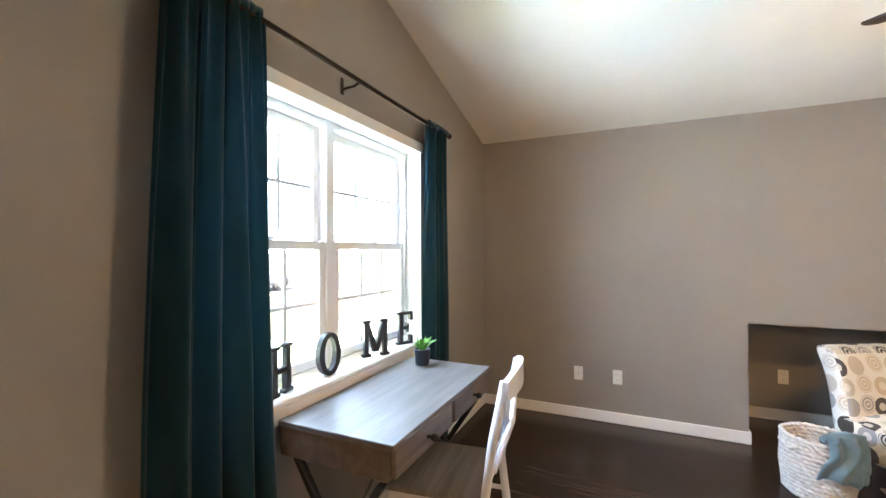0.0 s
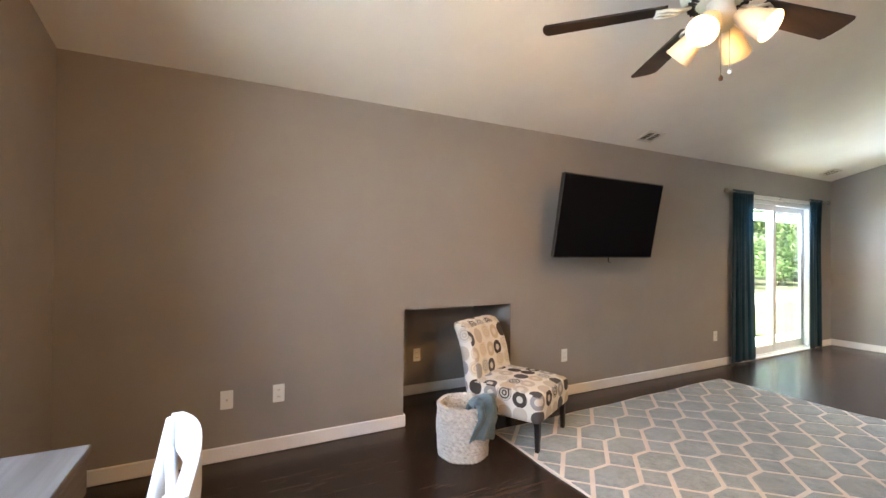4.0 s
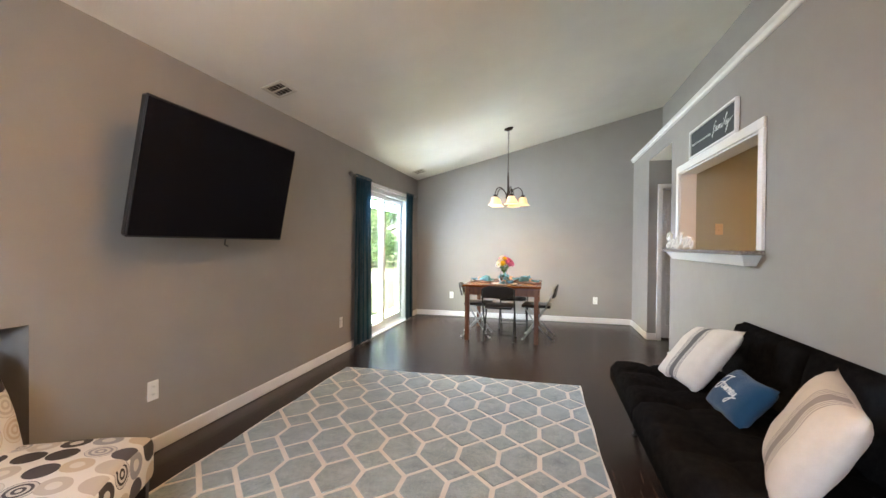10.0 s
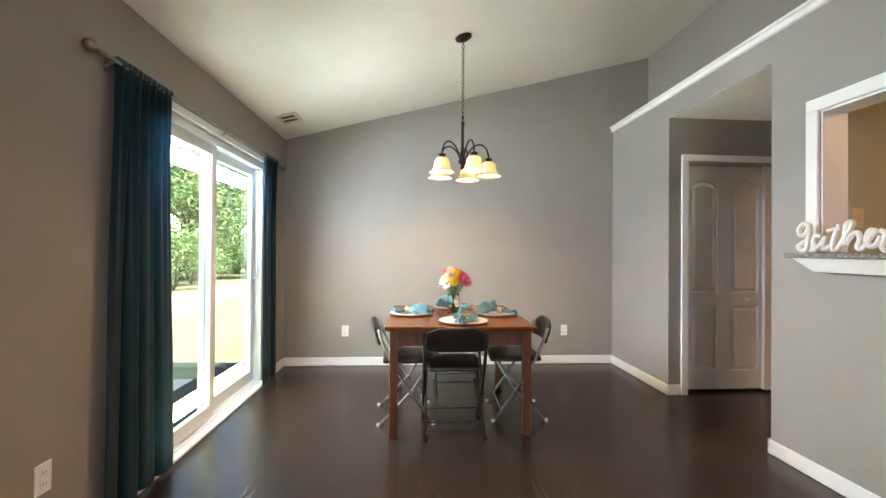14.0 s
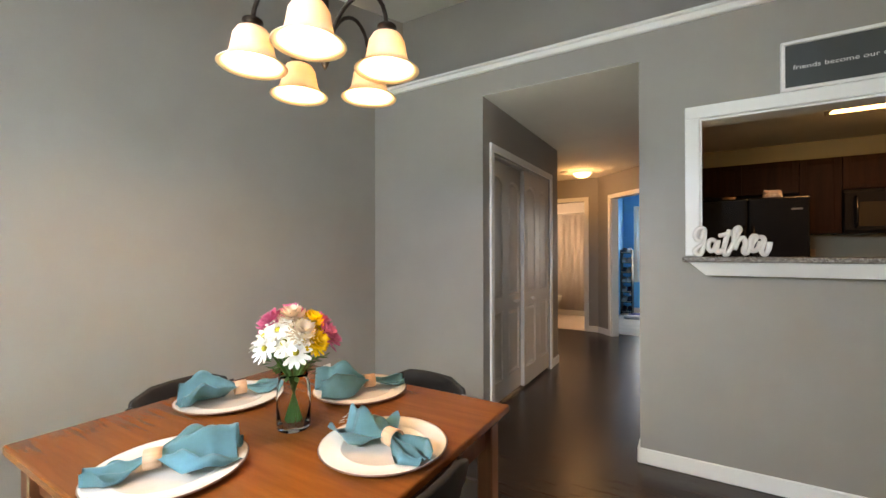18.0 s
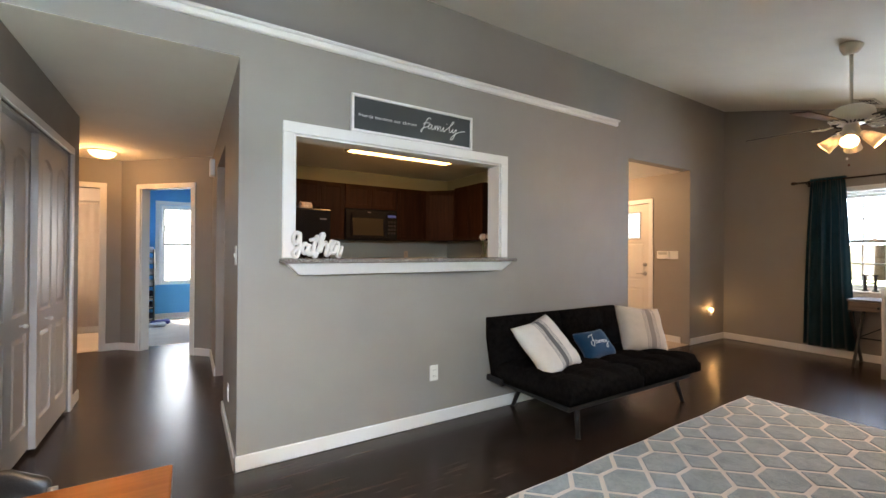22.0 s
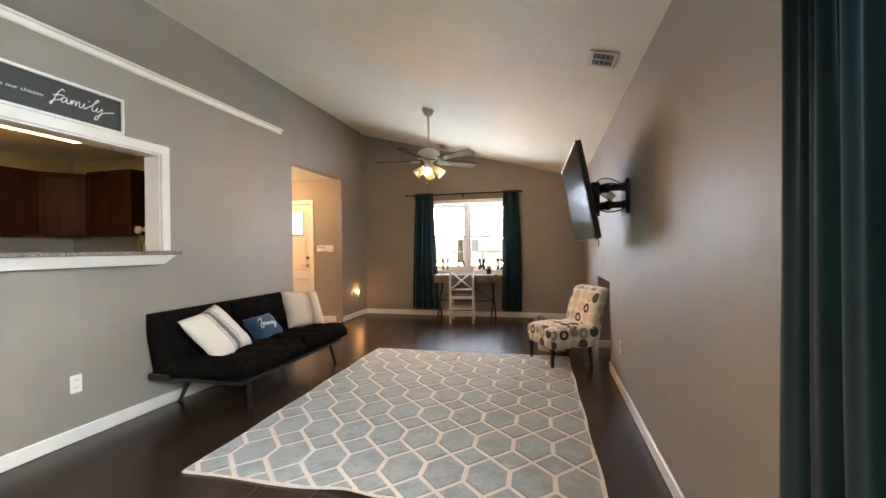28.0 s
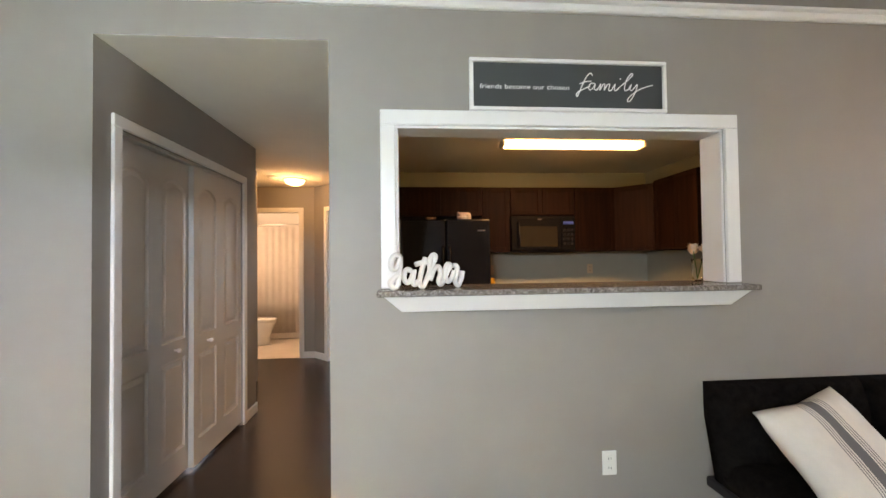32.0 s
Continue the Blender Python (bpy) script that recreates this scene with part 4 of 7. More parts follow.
for k in range(n):
    u0, u1 = k / n, (k + 1) / n
    arc = lambda u: -0.062 - 0.028 * math.sin(math.pi * u)
    hump = lambda u: 0.922 + 0.024 * math.sin(math.pi * u)
    q = []
    for u in (u0, u1):
        x = (u - 0.5) * 0.41
        for dy in (-0.012, 0.012):
            for z in (0.850, hump(u)):
                q.append(bm.verts.new((x, arc(u) + dy, z)))
    for f in ((0, 1, 5, 4), (2, 3, 7, 6), (1, 3, 7, 5), (0, 2, 6, 4)):
        bm.faces.new([q[i] for i in f])
    if k == 0:
        bm.faces.new([q[i] for i in (0, 1, 3, 2)])
    if k == n - 1:
        bm.faces.new([q[i] for i in (4, 5, 7, 6)])
bmesh.ops.remove_doubles(bm, verts=bm.verts[:], dist=0.0005)
part("top_rail", bm, M_WHITEP, chair)
for a, c in ((-1, 1), (1, -1)):
    part("cross_slat", tube([(a * 0.17, -0.05, 0.852), (0.0, -0.045 - 0.014 * a, 0.70), (c * 0.17, -0.01, 0.565)], 0.013, 8), M_WHITEP, chair, "", True)
for z, y in ((0.555, 0.005), (0.24, -0.01), (0.13, -0.03)):
    part("rail", tube([(-0.185, y, z), (0.185, y, z)], 0.014, 6), M_WHITEP, chair, "", True)
part("front_rail", tube([(-0.18, 0.393, 0.22), (0.18, 0.393, 0.22)], 0.011, 6), M_WHITEP, chair, "", True)


# ---- lettering ----
def text_mesh(name, words, size, depth, mat, m, parent=None, bevel=0.0, label="", category="", shear=0.0, weight=0.0, squeeze=1.0):
    cu = bpy.data.curves.new(name, "FONT")
    cu.body, cu.size, cu.extrude, cu.bevel_depth, cu.shear, cu.offset = words, size, depth / 2, bevel, shear, weight
    cu.align_x, cu.align_y = "CENTER", "BOTTOM_BASELINE"
    cu.resolution_u = 3
    tmp = bpy.data.objects.new(name, cu)
    scene.collection.objects.link(tmp)
    me = bpy.data.meshes.new_from_object(tmp.evaluated_get(bpy.context.evaluated_depsgraph_get()))
    bpy.data.objects.remove(tmp)
    me.materials.clear()
    me.materials.append(mat)
    ob = new(name, me)
    if parent:
        ob.parent = parent
    ob.matrix_basis = m @ Matrix.Diagonal((squeeze, 1, 1, 1))
    if label:
        tagged(ob, label, category)
    return ob


def slab_letter(ch, m, label):
    """A standing block letter with serifs, 0.16 m high, in the local xz plane."""
    bm = bmesh.new()
    h, d = 0.165, 0.012

    def bar(x0, x1, z0, z1):
        add_box(bm, x0, x1, -d, d, z0, z1, 0.002)
    if ch == "H":
        for s in (-1, 1):
            bar(s * 0.036 - 0.012, s * 0.036 + 0.012, 0.012, h - 0.012)
            bar(s * 0.036 - 0.024, s * 0.036 + 0.024, 0, 0.013)
            bar(s * 0.036 - 0.024, s * 0.036 + 0.024, h - 0.013, h)
        bar(-0.026, 0.026, h / 2 - 0.009, h / 2 + 0.009)
    elif ch == "O":
        ring = []
        n = 28
        for k in range(n):
            a = k * math.tau / n
            ring.append([bm.verts.new((rx * math.cos(a), y, h / 2 + rz * math.sin(a))) for rx, rz, y in ((0.055, h / 2, -d), (0.030, h / 2 - 0.018, -d), (0.030, h / 2 - 0.018, d), (0.055, h / 2, d))])
        for k in range(n):
            a, b = ring[k], ring[(k + 1) % n]
            for i in range(4):
                bm.faces.new((a[i], a[(i + 1) % 4], b[(i + 1) % 4], b[i]))
    elif ch == "M":
        for s in (-1, 1):
            bar(s * 0.046 - 0.010, s * 0.046 + 0.010, 0.012, h - 0.012)
            bar(s * 0.046 - 0.021, s * 0.046 + 0.021, 0, 0.013)
            bar(s * 0.042 - 0.021, s * 0.042 + 0.017, h - 0.013, h)
            add_box(bm, -0.012, 0.012, -d * 0.97, d * 0.97, 0, 1, 0.0, Matrix(((1, 0, s * 0.047, 0), (0, 1, 0, 0), (0, 0, h - 0.024, 0.022), (0, 0, 0, 1))))
    else:
        bar(-0.034, -0.010, 0.012, h - 0.012)
        bar(-0.046, 0.048, 0, 0.014)
        bar(-0.046, 0.048, h - 0.014, h)
        bar(0.030, 0.048, 0.014, 0.044)
        bar(0.030, 0.048, h - 0.044, h - 0.014)
        bar(-0.010, 0.022, h / 2 - 0.008, h / 2 + 0.008)
        bar(0.014, 0.024, h / 2 - 0.022, h / 2 + 0.022)
    ob = solid("letter", bm, M_LETTER, label, "letter", group="standing letters")
    ob.matrix_basis = m
    return ob


SILLZ = WIN[2] + 0.0325
for ch, y, turn in (("H", 1.165, 10), ("O", 1.455, -6), ("M", 1.838, -33), ("E", 2.150, -27)):
    slab_letter(ch, Matrix.Translation((-0.028, y, SILLZ)) @ Matrix.Rotation(radians(90 + turn), 4, "Z") @ Matrix.Scale(1.20, 4), "dark wooden block letter %s on the window sill" % ch)

pot = thing("potted_plant", pose(0.182, 1.99, DZ) @ Matrix.Scale(1.15, 4), "small green succulent in a dark navy pot on the desk", "plant")
part("pot", lathe([(0, 0), (0.030, 0.0), (0.034, 0.004), (0.040, 0.075), (0.038, 0.080), (0.033, 0.080), (0.031, 0.060), (0, 0.060)], 20), M_POT, pot, "", True)
part("soil", lathe([(0, 0.067), (0.032, 0.067), (0.032, 0.061), (0, 0.061)], 16), painted("soil", (0.04, 0.028, 0.018), 0.9), pot)
rnd = random.Random(4)
for k in range(26):
    a, tilt, ln = k * 2.4, rnd.uniform(0.1, 1.0), rnd.uniform(0.05, 0.095)
    bm = bmesh.new()
    tip = Vector((math.cos(a) * math.sin(tilt), math.sin(a) * math.sin(tilt), math.cos(tilt))) * ln
    side = Vector((-math.sin(a), math.cos(a), 0)) * 0.008
    up = Vector((0, 0, 0.004))
    b0 = Vector((math.cos(a), math.sin(a), 0)) * 0.010
    mid_p = b0 + tip * 0.5 + Vector((0, 0, 0.012))
    v = [bm.verts.new(p) for p in (b0 - side * 0.5, b0 + side * 0.5, mid_p + side, mid_p - side, b0 + tip, mid_p + up, b0 + up)]
    for f in ((0, 1, 2, 3), (3, 2, 4), (0, 3, 5, 6), (6, 5, 2, 1), (3, 4, 5), (5, 4, 2)):
        bm.faces.new([v[i] for i in f])
    lf = part("leaf", bm, M_LEAF, pot)
    lf.location = (0, 0, 0.066)

# ---- television ----
tv = thing("television", pose(3.793, 3.213, 1.612, 0, 0, 2.2), "large black flat-screen television tilted down on a wall arm", "television")
TILT = Matrix.Rotation(radians(10.6), 4, "X")
part("screen_body", boxed(-0.615, 0.615, 0.012, 0.045, -0.340, 0.340, 0.008, TILT), M_BLACKP, tv)
part("bezel", tube([TILT @ Vector(p) for p in ((-0.614, 0.008, -0.338), (0.614, 0.008, -0.338), (0.614, 0.008, 0.338), (-0.614, 0.008, 0.338))], 0.006, 6, True), M_BLACKP, tv)
part("screen", boxed(-0.609, 0.609, 0.003, 0.012, -0.333, 0.333, 0, TILT), M_SCREEN, tv, "glossy black screen")
part("badge", boxed(-0.02, 0.02, -0.002, 0.006, -0.357, -0.346, 0.002, TILT), M_PEWTER, tv)
part("back_box", boxed(-0.36, 0.36, 0.045, 0.085, -0.26, 0.14, 0.012, TILT), M_BLACKP, tv)
mount = thing("tv_wall_mount", pose(3.95, W, 1.60), "black articulated steel television wall mount with cables", "wall mount")
part("wall_plate", boxed(-0.11, 0.11, -0.025, 0.0, -0.13, 0.13, 0.004), M_BLACKM, mount)
for z in (-0.060, 0.070):
    for (xa, ya), (xb, yb), h in (((0.07, -0.02), (0.03, -0.15), 0.024), ((0.03, -0.13), (-0.11, -0.235), 0.030)):
        ln, turn = math.hypot(xb - xa, yb - ya), math.degrees(math.atan2(yb - ya, xb - xa))
        part("arm", boxed(0, ln, -0.017, 0.017, -h, h, 0.005, pose(xa, ya, z, 0, 0, turn), 2), M_BLACKM, mount)
    part("hinge", rod((0.03, -0.14, z - 0.034), (0.03, -0.14, z + 0.034), 0.021, None, 16), M_BLACKM, mount, "", True)
    part("hinge", rod((0.07, -0.035, z - 0.030), (0.07, -0.035, z + 0.030), 0.017, None, 16), M_BLACKM, mount, "", True)
part("pivot", rod((-0.12, -0.20, -0.13), (-0.12, -0.20, 0.14), 0.018), M_BLACKM, mount, "", True)
part("tilt_head", boxed(-0.25, 0.05, -0.262, -0.20, -0.12, 0.12, 0.006), M_BLACKM, mount)
part("paper_tag", boxed(-0.001, 0.001, -0.028, 0.028, -0.028, 0.028, 0, pose(0.075, -0.125, 0.004, 45, 0, 8)), painted("pale_tag", (0.80, 0.78, 0.72), 0.6), mount, "small pale square tag")
rnd = random.Random(9)
for k in range(5):
    z0, up = rnd.uniform(-0.04, 0.10), (0.17, 0.12, -0.13, -0.08, -0.05)[k]
    pts = [(-0.02 + 0.03 * k, -0.26, z0), (0.05, -0.24 + 0.02 * k, z0 + up), (0.11, -0.12 + 0.015 * k, up * 0.9), (0.08, -0.03, 0.07 if up > 0 else -0.09)]
    cv = []
    for i in range(13):
        t = i / 12
        p = sum((Vector(pts[j]) * (math.comb(3, j) * (1 - t) ** (3 - j) * t ** j) for j in range(4)), Vector())
        cv.append(p)
    part("cable", tube(cv, 0.0045, 6), M_BLACKP, mount, "", True)
part("cable", tube([(-0.05, -0.25, -0.12), (-0.03, -0.22, -0.25), (-0.02, -0.20, -0.36), (0.0, -0.21, -0.37)], 0.004, 6), M_BLACKP, mount, "", True)

# ---- rug ----
M_RUGLINE = cloth("cream_rug_pile", (0.70, 0.64, 0.56), (0.82, 0.76, 0.68), 1.0, 170, 0.9, 0.3, 9.0)
m, nt, b = material("blue_grey_rug_pile", 1.0, 0.0, 0.1)
v = coords(nt)
patch = ramp(nt, noise_tex(nt, v, 7, 6, 0.7), [(0.28, (0.24, 0.295, 0.305)), (0.5, (0.36, 0.425, 0.43)), (0.74, (0.47, 0.525, 0.52))])
streak = ramp(nt, noise_tex(nt, v, 34, 6, 0.85), [(0.38, (0.50, 0.51, 0.52)), (0.6, (1.0, 1.0, 1.0))])
nt.links.new(mix(nt, 0.55, patch, streak, "MULTIPLY"), b.inputs["Base Color"])
b.inputs["Sheen Weight"].default_value = 0.3
bump(nt, b, noise_tex(nt, v, 190, 3, 0.8), 0.9, 0.004)
M_RUG = m
RX0, RX1, RY0, RY1 = -1.43, 1.43, -1.125, 1.125
rug = thing("area_rug", pose(4.026, 2.109, 0, 0, 0, 1.3), "blue-grey area rug with a cream hexagon lattice", "rug")


def rug_z(x, y):
    """The rug lies flat but for a small wave at its dining end."""
    return 0.012 + 0.016 * math.exp(-((x - RX1) / 0.10) ** 2 - ((y + 0.16) / 0.13) ** 2)


bm = bmesh.new()
nx, ny = 36, 48
g = [[None] * (ny + 1) for _ in range(nx + 1)]
for i in range(nx + 1):
    for j in range(ny + 1):
        x, y = RX0 + (RX1 - RX0) * i / nx, RY0 + (RY1 - RY0) * j / ny
        wob = 0.006 * math.sin(y * 9) if i in (0, nx) else 0
        g[i][j] = bm.verts.new((x + wob, y + (0.005 * math.sin(x * 8) if j in (0, ny) else 0), rug_z(x, y)))
for i in range(nx):
    for j in range(ny):
        bm.faces.new((g[i][j], g[i + 1][j], g[i + 1][j + 1], g[i][j + 1]))
r = bmesh.ops.extrude_face_region(bm, geom=bm.faces[:])
for e in r["geom"]:
    if isinstance(e, bmesh.types.BMVert):
        e.co.z = max(0.001, e.co.z - 0.011)
part("pile_ground", bm, M_RUGLINE, rug)

HW, HP, HE = 0.2350, 0.3805, 0.142        # hexagon pitch across, row pitch along, length of the shared edges
LINE = 0.026
patches = []
ncol, nrow = int((RY1 - RY0) / HW) + 2, int((RX1 - RX0) / HP) + 2
for i in range(-1, nrow):
    for j in range(-1, ncol):
        cx, cy = 1.147 - HP * 7 + HP * i, 0.058 - HW * 5 + HW * j
        patches.append([(cx - HP / 2, cy), (cx - HE / 2, cy - HW / 2), (cx + HE / 2, cy - HW / 2), (cx + HP / 2, cy), (cx + HE / 2, cy + HW / 2), (cx - HE / 2, cy + HW / 2)])
        px, py = cx + HP / 2, cy + HW / 2
        patches.append([(px, py - HW / 2), (px + (HP - HE) / 2, py), (px, py + HW / 2), (px - (HP - HE) / 2, py)])


def clip_poly(pts, x0, x1, y0, y1):
    for ax, lim, keep in ((0, x0, 1), (0, x1, -1), (1, y0, 1), (1, y1, -1)):
        out = []
        for k in range(len(pts)):
            a, b = pts[k], pts[(k + 1) % len(pts)]
            ia, ib = (a[ax] - lim) * keep >= 0, (b[ax] - lim) * keep >= 0
            if ia:
                out.append(a)
            if ia != ib:
                t = (lim - a[ax]) / (b[ax] - a[ax])
                out.append((a[0] + (b[0] - a[0]) * t, a[1] + (b[1] - a[1]) * t))
        pts = out
        if len(pts) < 3:
            return []
    return pts


for pts in patches:
    bm = bmesh.new()
    pts = clip_poly(inset_poly(pts, LINE / 2), RX0 + 0.012, RX1 - 0.012, RY0 + 0.012, RY1 - 0.012)
    if len(pts) < 3:
        continue
    lo = [bm.verts.new((x, y, rug_z(x, y) - 0.002)) for x, y in pts]
    cxx, cyy = sum(p[0] for p in pts) / len(pts), sum(p[1] for p in pts) / len(pts)
    hi = [bm.verts.new((x + (cxx - x) * 0.03, y + (cyy - y) * 0.03, rug_z(x, y) + 0.005)) for x, y in pts]
    bm.faces.new(hi)
    for k in range(len(pts)):
        j = (k + 1) % len(pts)
        bm.faces.new((lo[k], lo[j], hi[j], hi[k]))
    part("carved_field" if len(pts) > 4 else "carved_diamond", bm, M_RUG, rug)

# ---- accent chair ----
m, nt, b = material("circle_print_cloth", 0.9, 0.0, 0.2)
tc = nt.nodes.new("ShaderNodeTexCoord")
pos, nrm = nt.nodes.new("ShaderNodeSeparateXYZ"), nt.nodes.new("ShaderNodeSeparateXYZ")
nt.links.new(tc.outputs["Object"], pos.inputs[0])
nt.links.new(tc.outputs["Normal"], nrm.inputs[0])
flat = maths(nt, "GREATER_THAN", maths(nt, "ABSOLUTE", nrm.outputs["Z"]), 0.62)
side = maths(nt, "GREATER_THAN", maths(nt, "ABSOLUTE", nrm.outputs["X"]), 0.62)


def either(pick, a, b):
    return maths(nt, "ADD", maths(nt, "MULTIPLY", pick, a), maths(nt, "MULTIPLY", maths(nt, "SUBTRACT", 1.0, pick), b))


lay = nt.nodes.new("ShaderNodeCombineXYZ")
nt.links.new(either(side, pos.outputs["Y"], pos.outputs["X"]), lay.inputs[0])
nt.links.new(either(flat, pos.outputs["Y"], pos.outputs["Z"]), lay.inputs[1])
CLOTHS = [(0.0, (0.60, 0.50, 0.38)), (0.20, (0.36, 0.35, 0.35)), (0.36, (0.07, 0.06, 0.055)), (0.50, (0.56, 0.50, 0.43)), (0.66, (0.33, 0.325, 0.33)), (0.82, (0.10, 0.095, 0.10))]
vor = nt.nodes.new("ShaderNodeTexVoronoi")
vor.voronoi_dimensions = "2D"
vor.inputs["Scale"].default_value, vor.inputs["Randomness"].default_value = 8.8, 0.28
nt.links.new(lay.outputs[0], vor.inputs["Vector"])
dist = vor.outputs["Distance"]
sep = nt.nodes.new("ShaderNodeSeparateColor")
nt.links.new(vor.outputs["Color"], sep.inputs[0])
pick = nt.nodes.new("ShaderNodeValToRGB")
pick.color_ramp.interpolation = "CONSTANT"
e = pick.color_ramp.elements
while len(e) < len(CLOTHS):
    e.new(0.5)
for k, (at, c) in enumerate(CLOTHS):
    e[k].position, e[k].color = at, (*c, 1)
nt.links.new(sep.outputs[0], pick.inputs["Fac"])
inside = maths(nt, "LESS_THAN", dist, 0.46)
rings = maths(nt, "GREATER_THAN", maths(nt, "SINE", maths(nt, "MULTIPLY", dist, 36.0)), 0.0)
ringed = maths(nt, "MULTIPLY", maths(nt, "GREATER_THAN", sep.outputs[1], 0.66), rings)
eye = maths(nt, "MULTIPLY", maths(nt, "LESS_THAN", dist, 0.20), maths(nt, "LESS_THAN", sep.outputs[1], 0.30))
pale = maths(nt, "MULTIPLY", maths(nt, "MAXIMUM", ringed, eye), 0.8)
base = mix(nt, inside, (0.76, 0.73, 0.67), mix(nt, pale, pick.outputs["Color"], (0.74, 0.70, 0.63)))
nt.links.new(base, b.inputs["Base Color"])
bump(nt, b, noise_tex(nt, coords(nt), 420, 3), 0.25, 0.002)
M_CIRCLES = m

acc_dir = math.degrees(math.atan2(-0.88, 0.47))
ACC = Matrix.Translation((2.75, 3.12, 0)) @ Matrix.Rotation(radians(acc_dir - 90), 4, "Z")    # local +y is the way the seat faces
acc = thing("accent_chair", ACC, "armless slipper chair in cream cloth printed with brown and grey circles", "chair")


def rounded(x0, x1, y0, y1, z0, z1, r, bend=None, cuts=6):
    """A soft upholstered block; bend(p) may move its points."""
    bm = boxed(x0, x1, y0, y1, z0, z1, r, None, 3)
    bmesh.ops.subdivide_edges(bm, edges=[e for e in bm.edges if e.calc_length() > 0.12], cuts=cuts, use_grid_fill=True)
    if bend:
        for v in bm.verts:
            v.co = bend(v.co)
    return bm


part("seat", rounded(-0.28, 0.28, -0.26, 0.27, 0.20, 0.40, 0.035,
                     lambda p: Vector((p.x, p.y, p.z - (0.02 * (p.y - 0.1) / 0.2 if p.y > 0.1 and p.z > 0.3 else 0) + (0.02 * math.cos(p.x * 5) if p.z > 0.38 else 0)))), M_CIRCLES, acc, "", True)


def back_bend(p):
    q = (p.z - 0.25) / 0.58
    y = p.y - 0.10 * q - 0.06 * max(0, q - 0.45) ** 2 * 4
    return Vector((p.x * (1 - 0.06 * q), y - 0.015 * math.cos(p.x * 6), p.z))


part("backrest", rounded(-0.275, 0.275, -0.30, -0.17, 0.26, 0.795, 0.045, back_bend), M_CIRCLES, acc, "", True)
for x, y, s in ((-0.235, 0.235, 1), (0.235, 0.235, 1), (-0.225, -0.21, -1), (0.225, -0.21, -1)):
    part("leg", lathe([(0, 0), (0.017, 0), (0.026, 0.21), (0, 0.21)], 4, Matrix.Translation((x, y, 0)) @ Matrix(((1, 0, 0, 0), (0, 1, -0.12 if s < 0 else 0.0, 0.0), (0, 0, 1, 0), (0, 0, 0, 1))).inverted() @ Matrix.Rotation(radians(45), 4, "Z")), M_DARKLEG, acc, "tapered dark leg")

# ---- basket with a throw ----
M_ROPE = cloth("woven_rope", (0.56, 0.50, 0.45), (0.78, 0.73, 0.67), 0.95, 260, 0.6, 0.1, 40.0)
bk = thing("storage_basket", pose(2.225, 3.03, 0), "woven cream rope basket with handles", "basket")
turns, H = 15, 0.335
for k in range(turns):
    z = 0.012 + (H - 0.02) * k / (turns - 1)
    rr = 0.136 + 0.026 * math.sin(0.5 + 2.0 * k / turns) + (0.005 if k == turns - 1 else 0)
    n = 128
    pts = []
    for i in range(n):
        a = i * math.tau / n
        r2 = rr + 0.0045 * math.sin(a * 32 + k * math.pi) + 0.003 * math.sin(a * 7 + k)
        pts.append((r2 * math.cos(a), r2 * math.sin(a), z + 0.004 * math.cos(a * 32 + k * math.pi)))
    part("coil", tube(pts, 0.0125, 6, True), M_ROPE, bk, "", True)
part("bottom", lathe([(0, 0.004), (0.147, 0.004), (0.147, 0.02), (0, 0.02)], 32), M_ROPE, bk)
for a in (205, 25):
    c, s = math.cos(radians(a)), math.sin(radians(a))
    pts = [(0.171 * c - s * t * 0.06, 0.171 * s + c * t * 0.06, 0.295 - 0.035 * math.cos(t * math.pi / 2)) for t in (-1, -0.6, -0.2, 0.2, 0.6, 1)]
    part("handle", tube(pts, 0.012, 6), M_ROPE, bk, "", True)
M_THROW = cloth("blue_throw", (0.19, 0.32, 0.39), (0.32, 0.47, 0.55), 1.0, 260, 0.8, 0.4, 14.0)
bm = bmesh.new()
nu, nv = 44, 66
rows = []
for j in range(nv + 1):
    s = j / nv
    row = []
    for i in range(nu + 1):
        u = i / nu - 0.5
        # inside the basket, up over the rim, and down its outside
        if s < 0.35:
            q = s / 0.35
            rad, z = 0.02 + 0.125 * q, 0.24 + 0.145 * math.sin(q * math.pi / 2)
        elif s < 0.5:
            q = (s - 0.35) / 0.15
            rad, z = 0.145 + 0.050 * q, 0.385 - 0.02 * q
        else:
            q = (s - 0.5) / 0.5
            rad, z = 0.195 + 0.012 * math.sin(q * 3), 0.365 - 0.22 * q
        a = radians(-52) + u * (1.5 + 0.25 * s) + 0.12 * math.sin(s * 9 + 2)
        pl = 0.013 * math.sin(u * 22 + s * 7) + 0.012 * noise.noise(Vector((u * 6, s * 7, 1.3))) + 0.006 * noise.noise(Vector((u * 40, s * 55, 4.1)))
        row.append(bm.verts.new(((rad + pl) * math.cos(a), (rad + pl) * math.sin(a), z + 0.02 * noise.noise(Vector((u * 5, s * 5, 7))) + (0.03 * math.cos(u * 5) if s < 0.5 else -0.05 * (u + 0.2) * s))))
    rows.append(row)
for a, b in zip(rows, rows[1:]):
    for i in range(nu):
        bm.faces.new((a[i], a[i + 1], b[i + 1], b[i]))
bmesh.ops.solidify(bm, geom=bm.faces[:], thickness=0.012)
ob = solid("throw_blanket", bm, M_THROW, "soft blue-teal throw hanging out of the basket", "blanket", smooth=True)
ob.matrix_basis = pose(2.225, 3.03, 0.003)

# ---- futon ----
fut = thing("futon_sofa", pose(4.04, 0.0, 0), "black tufted futon sofa against the kitchen wall", "sofa")


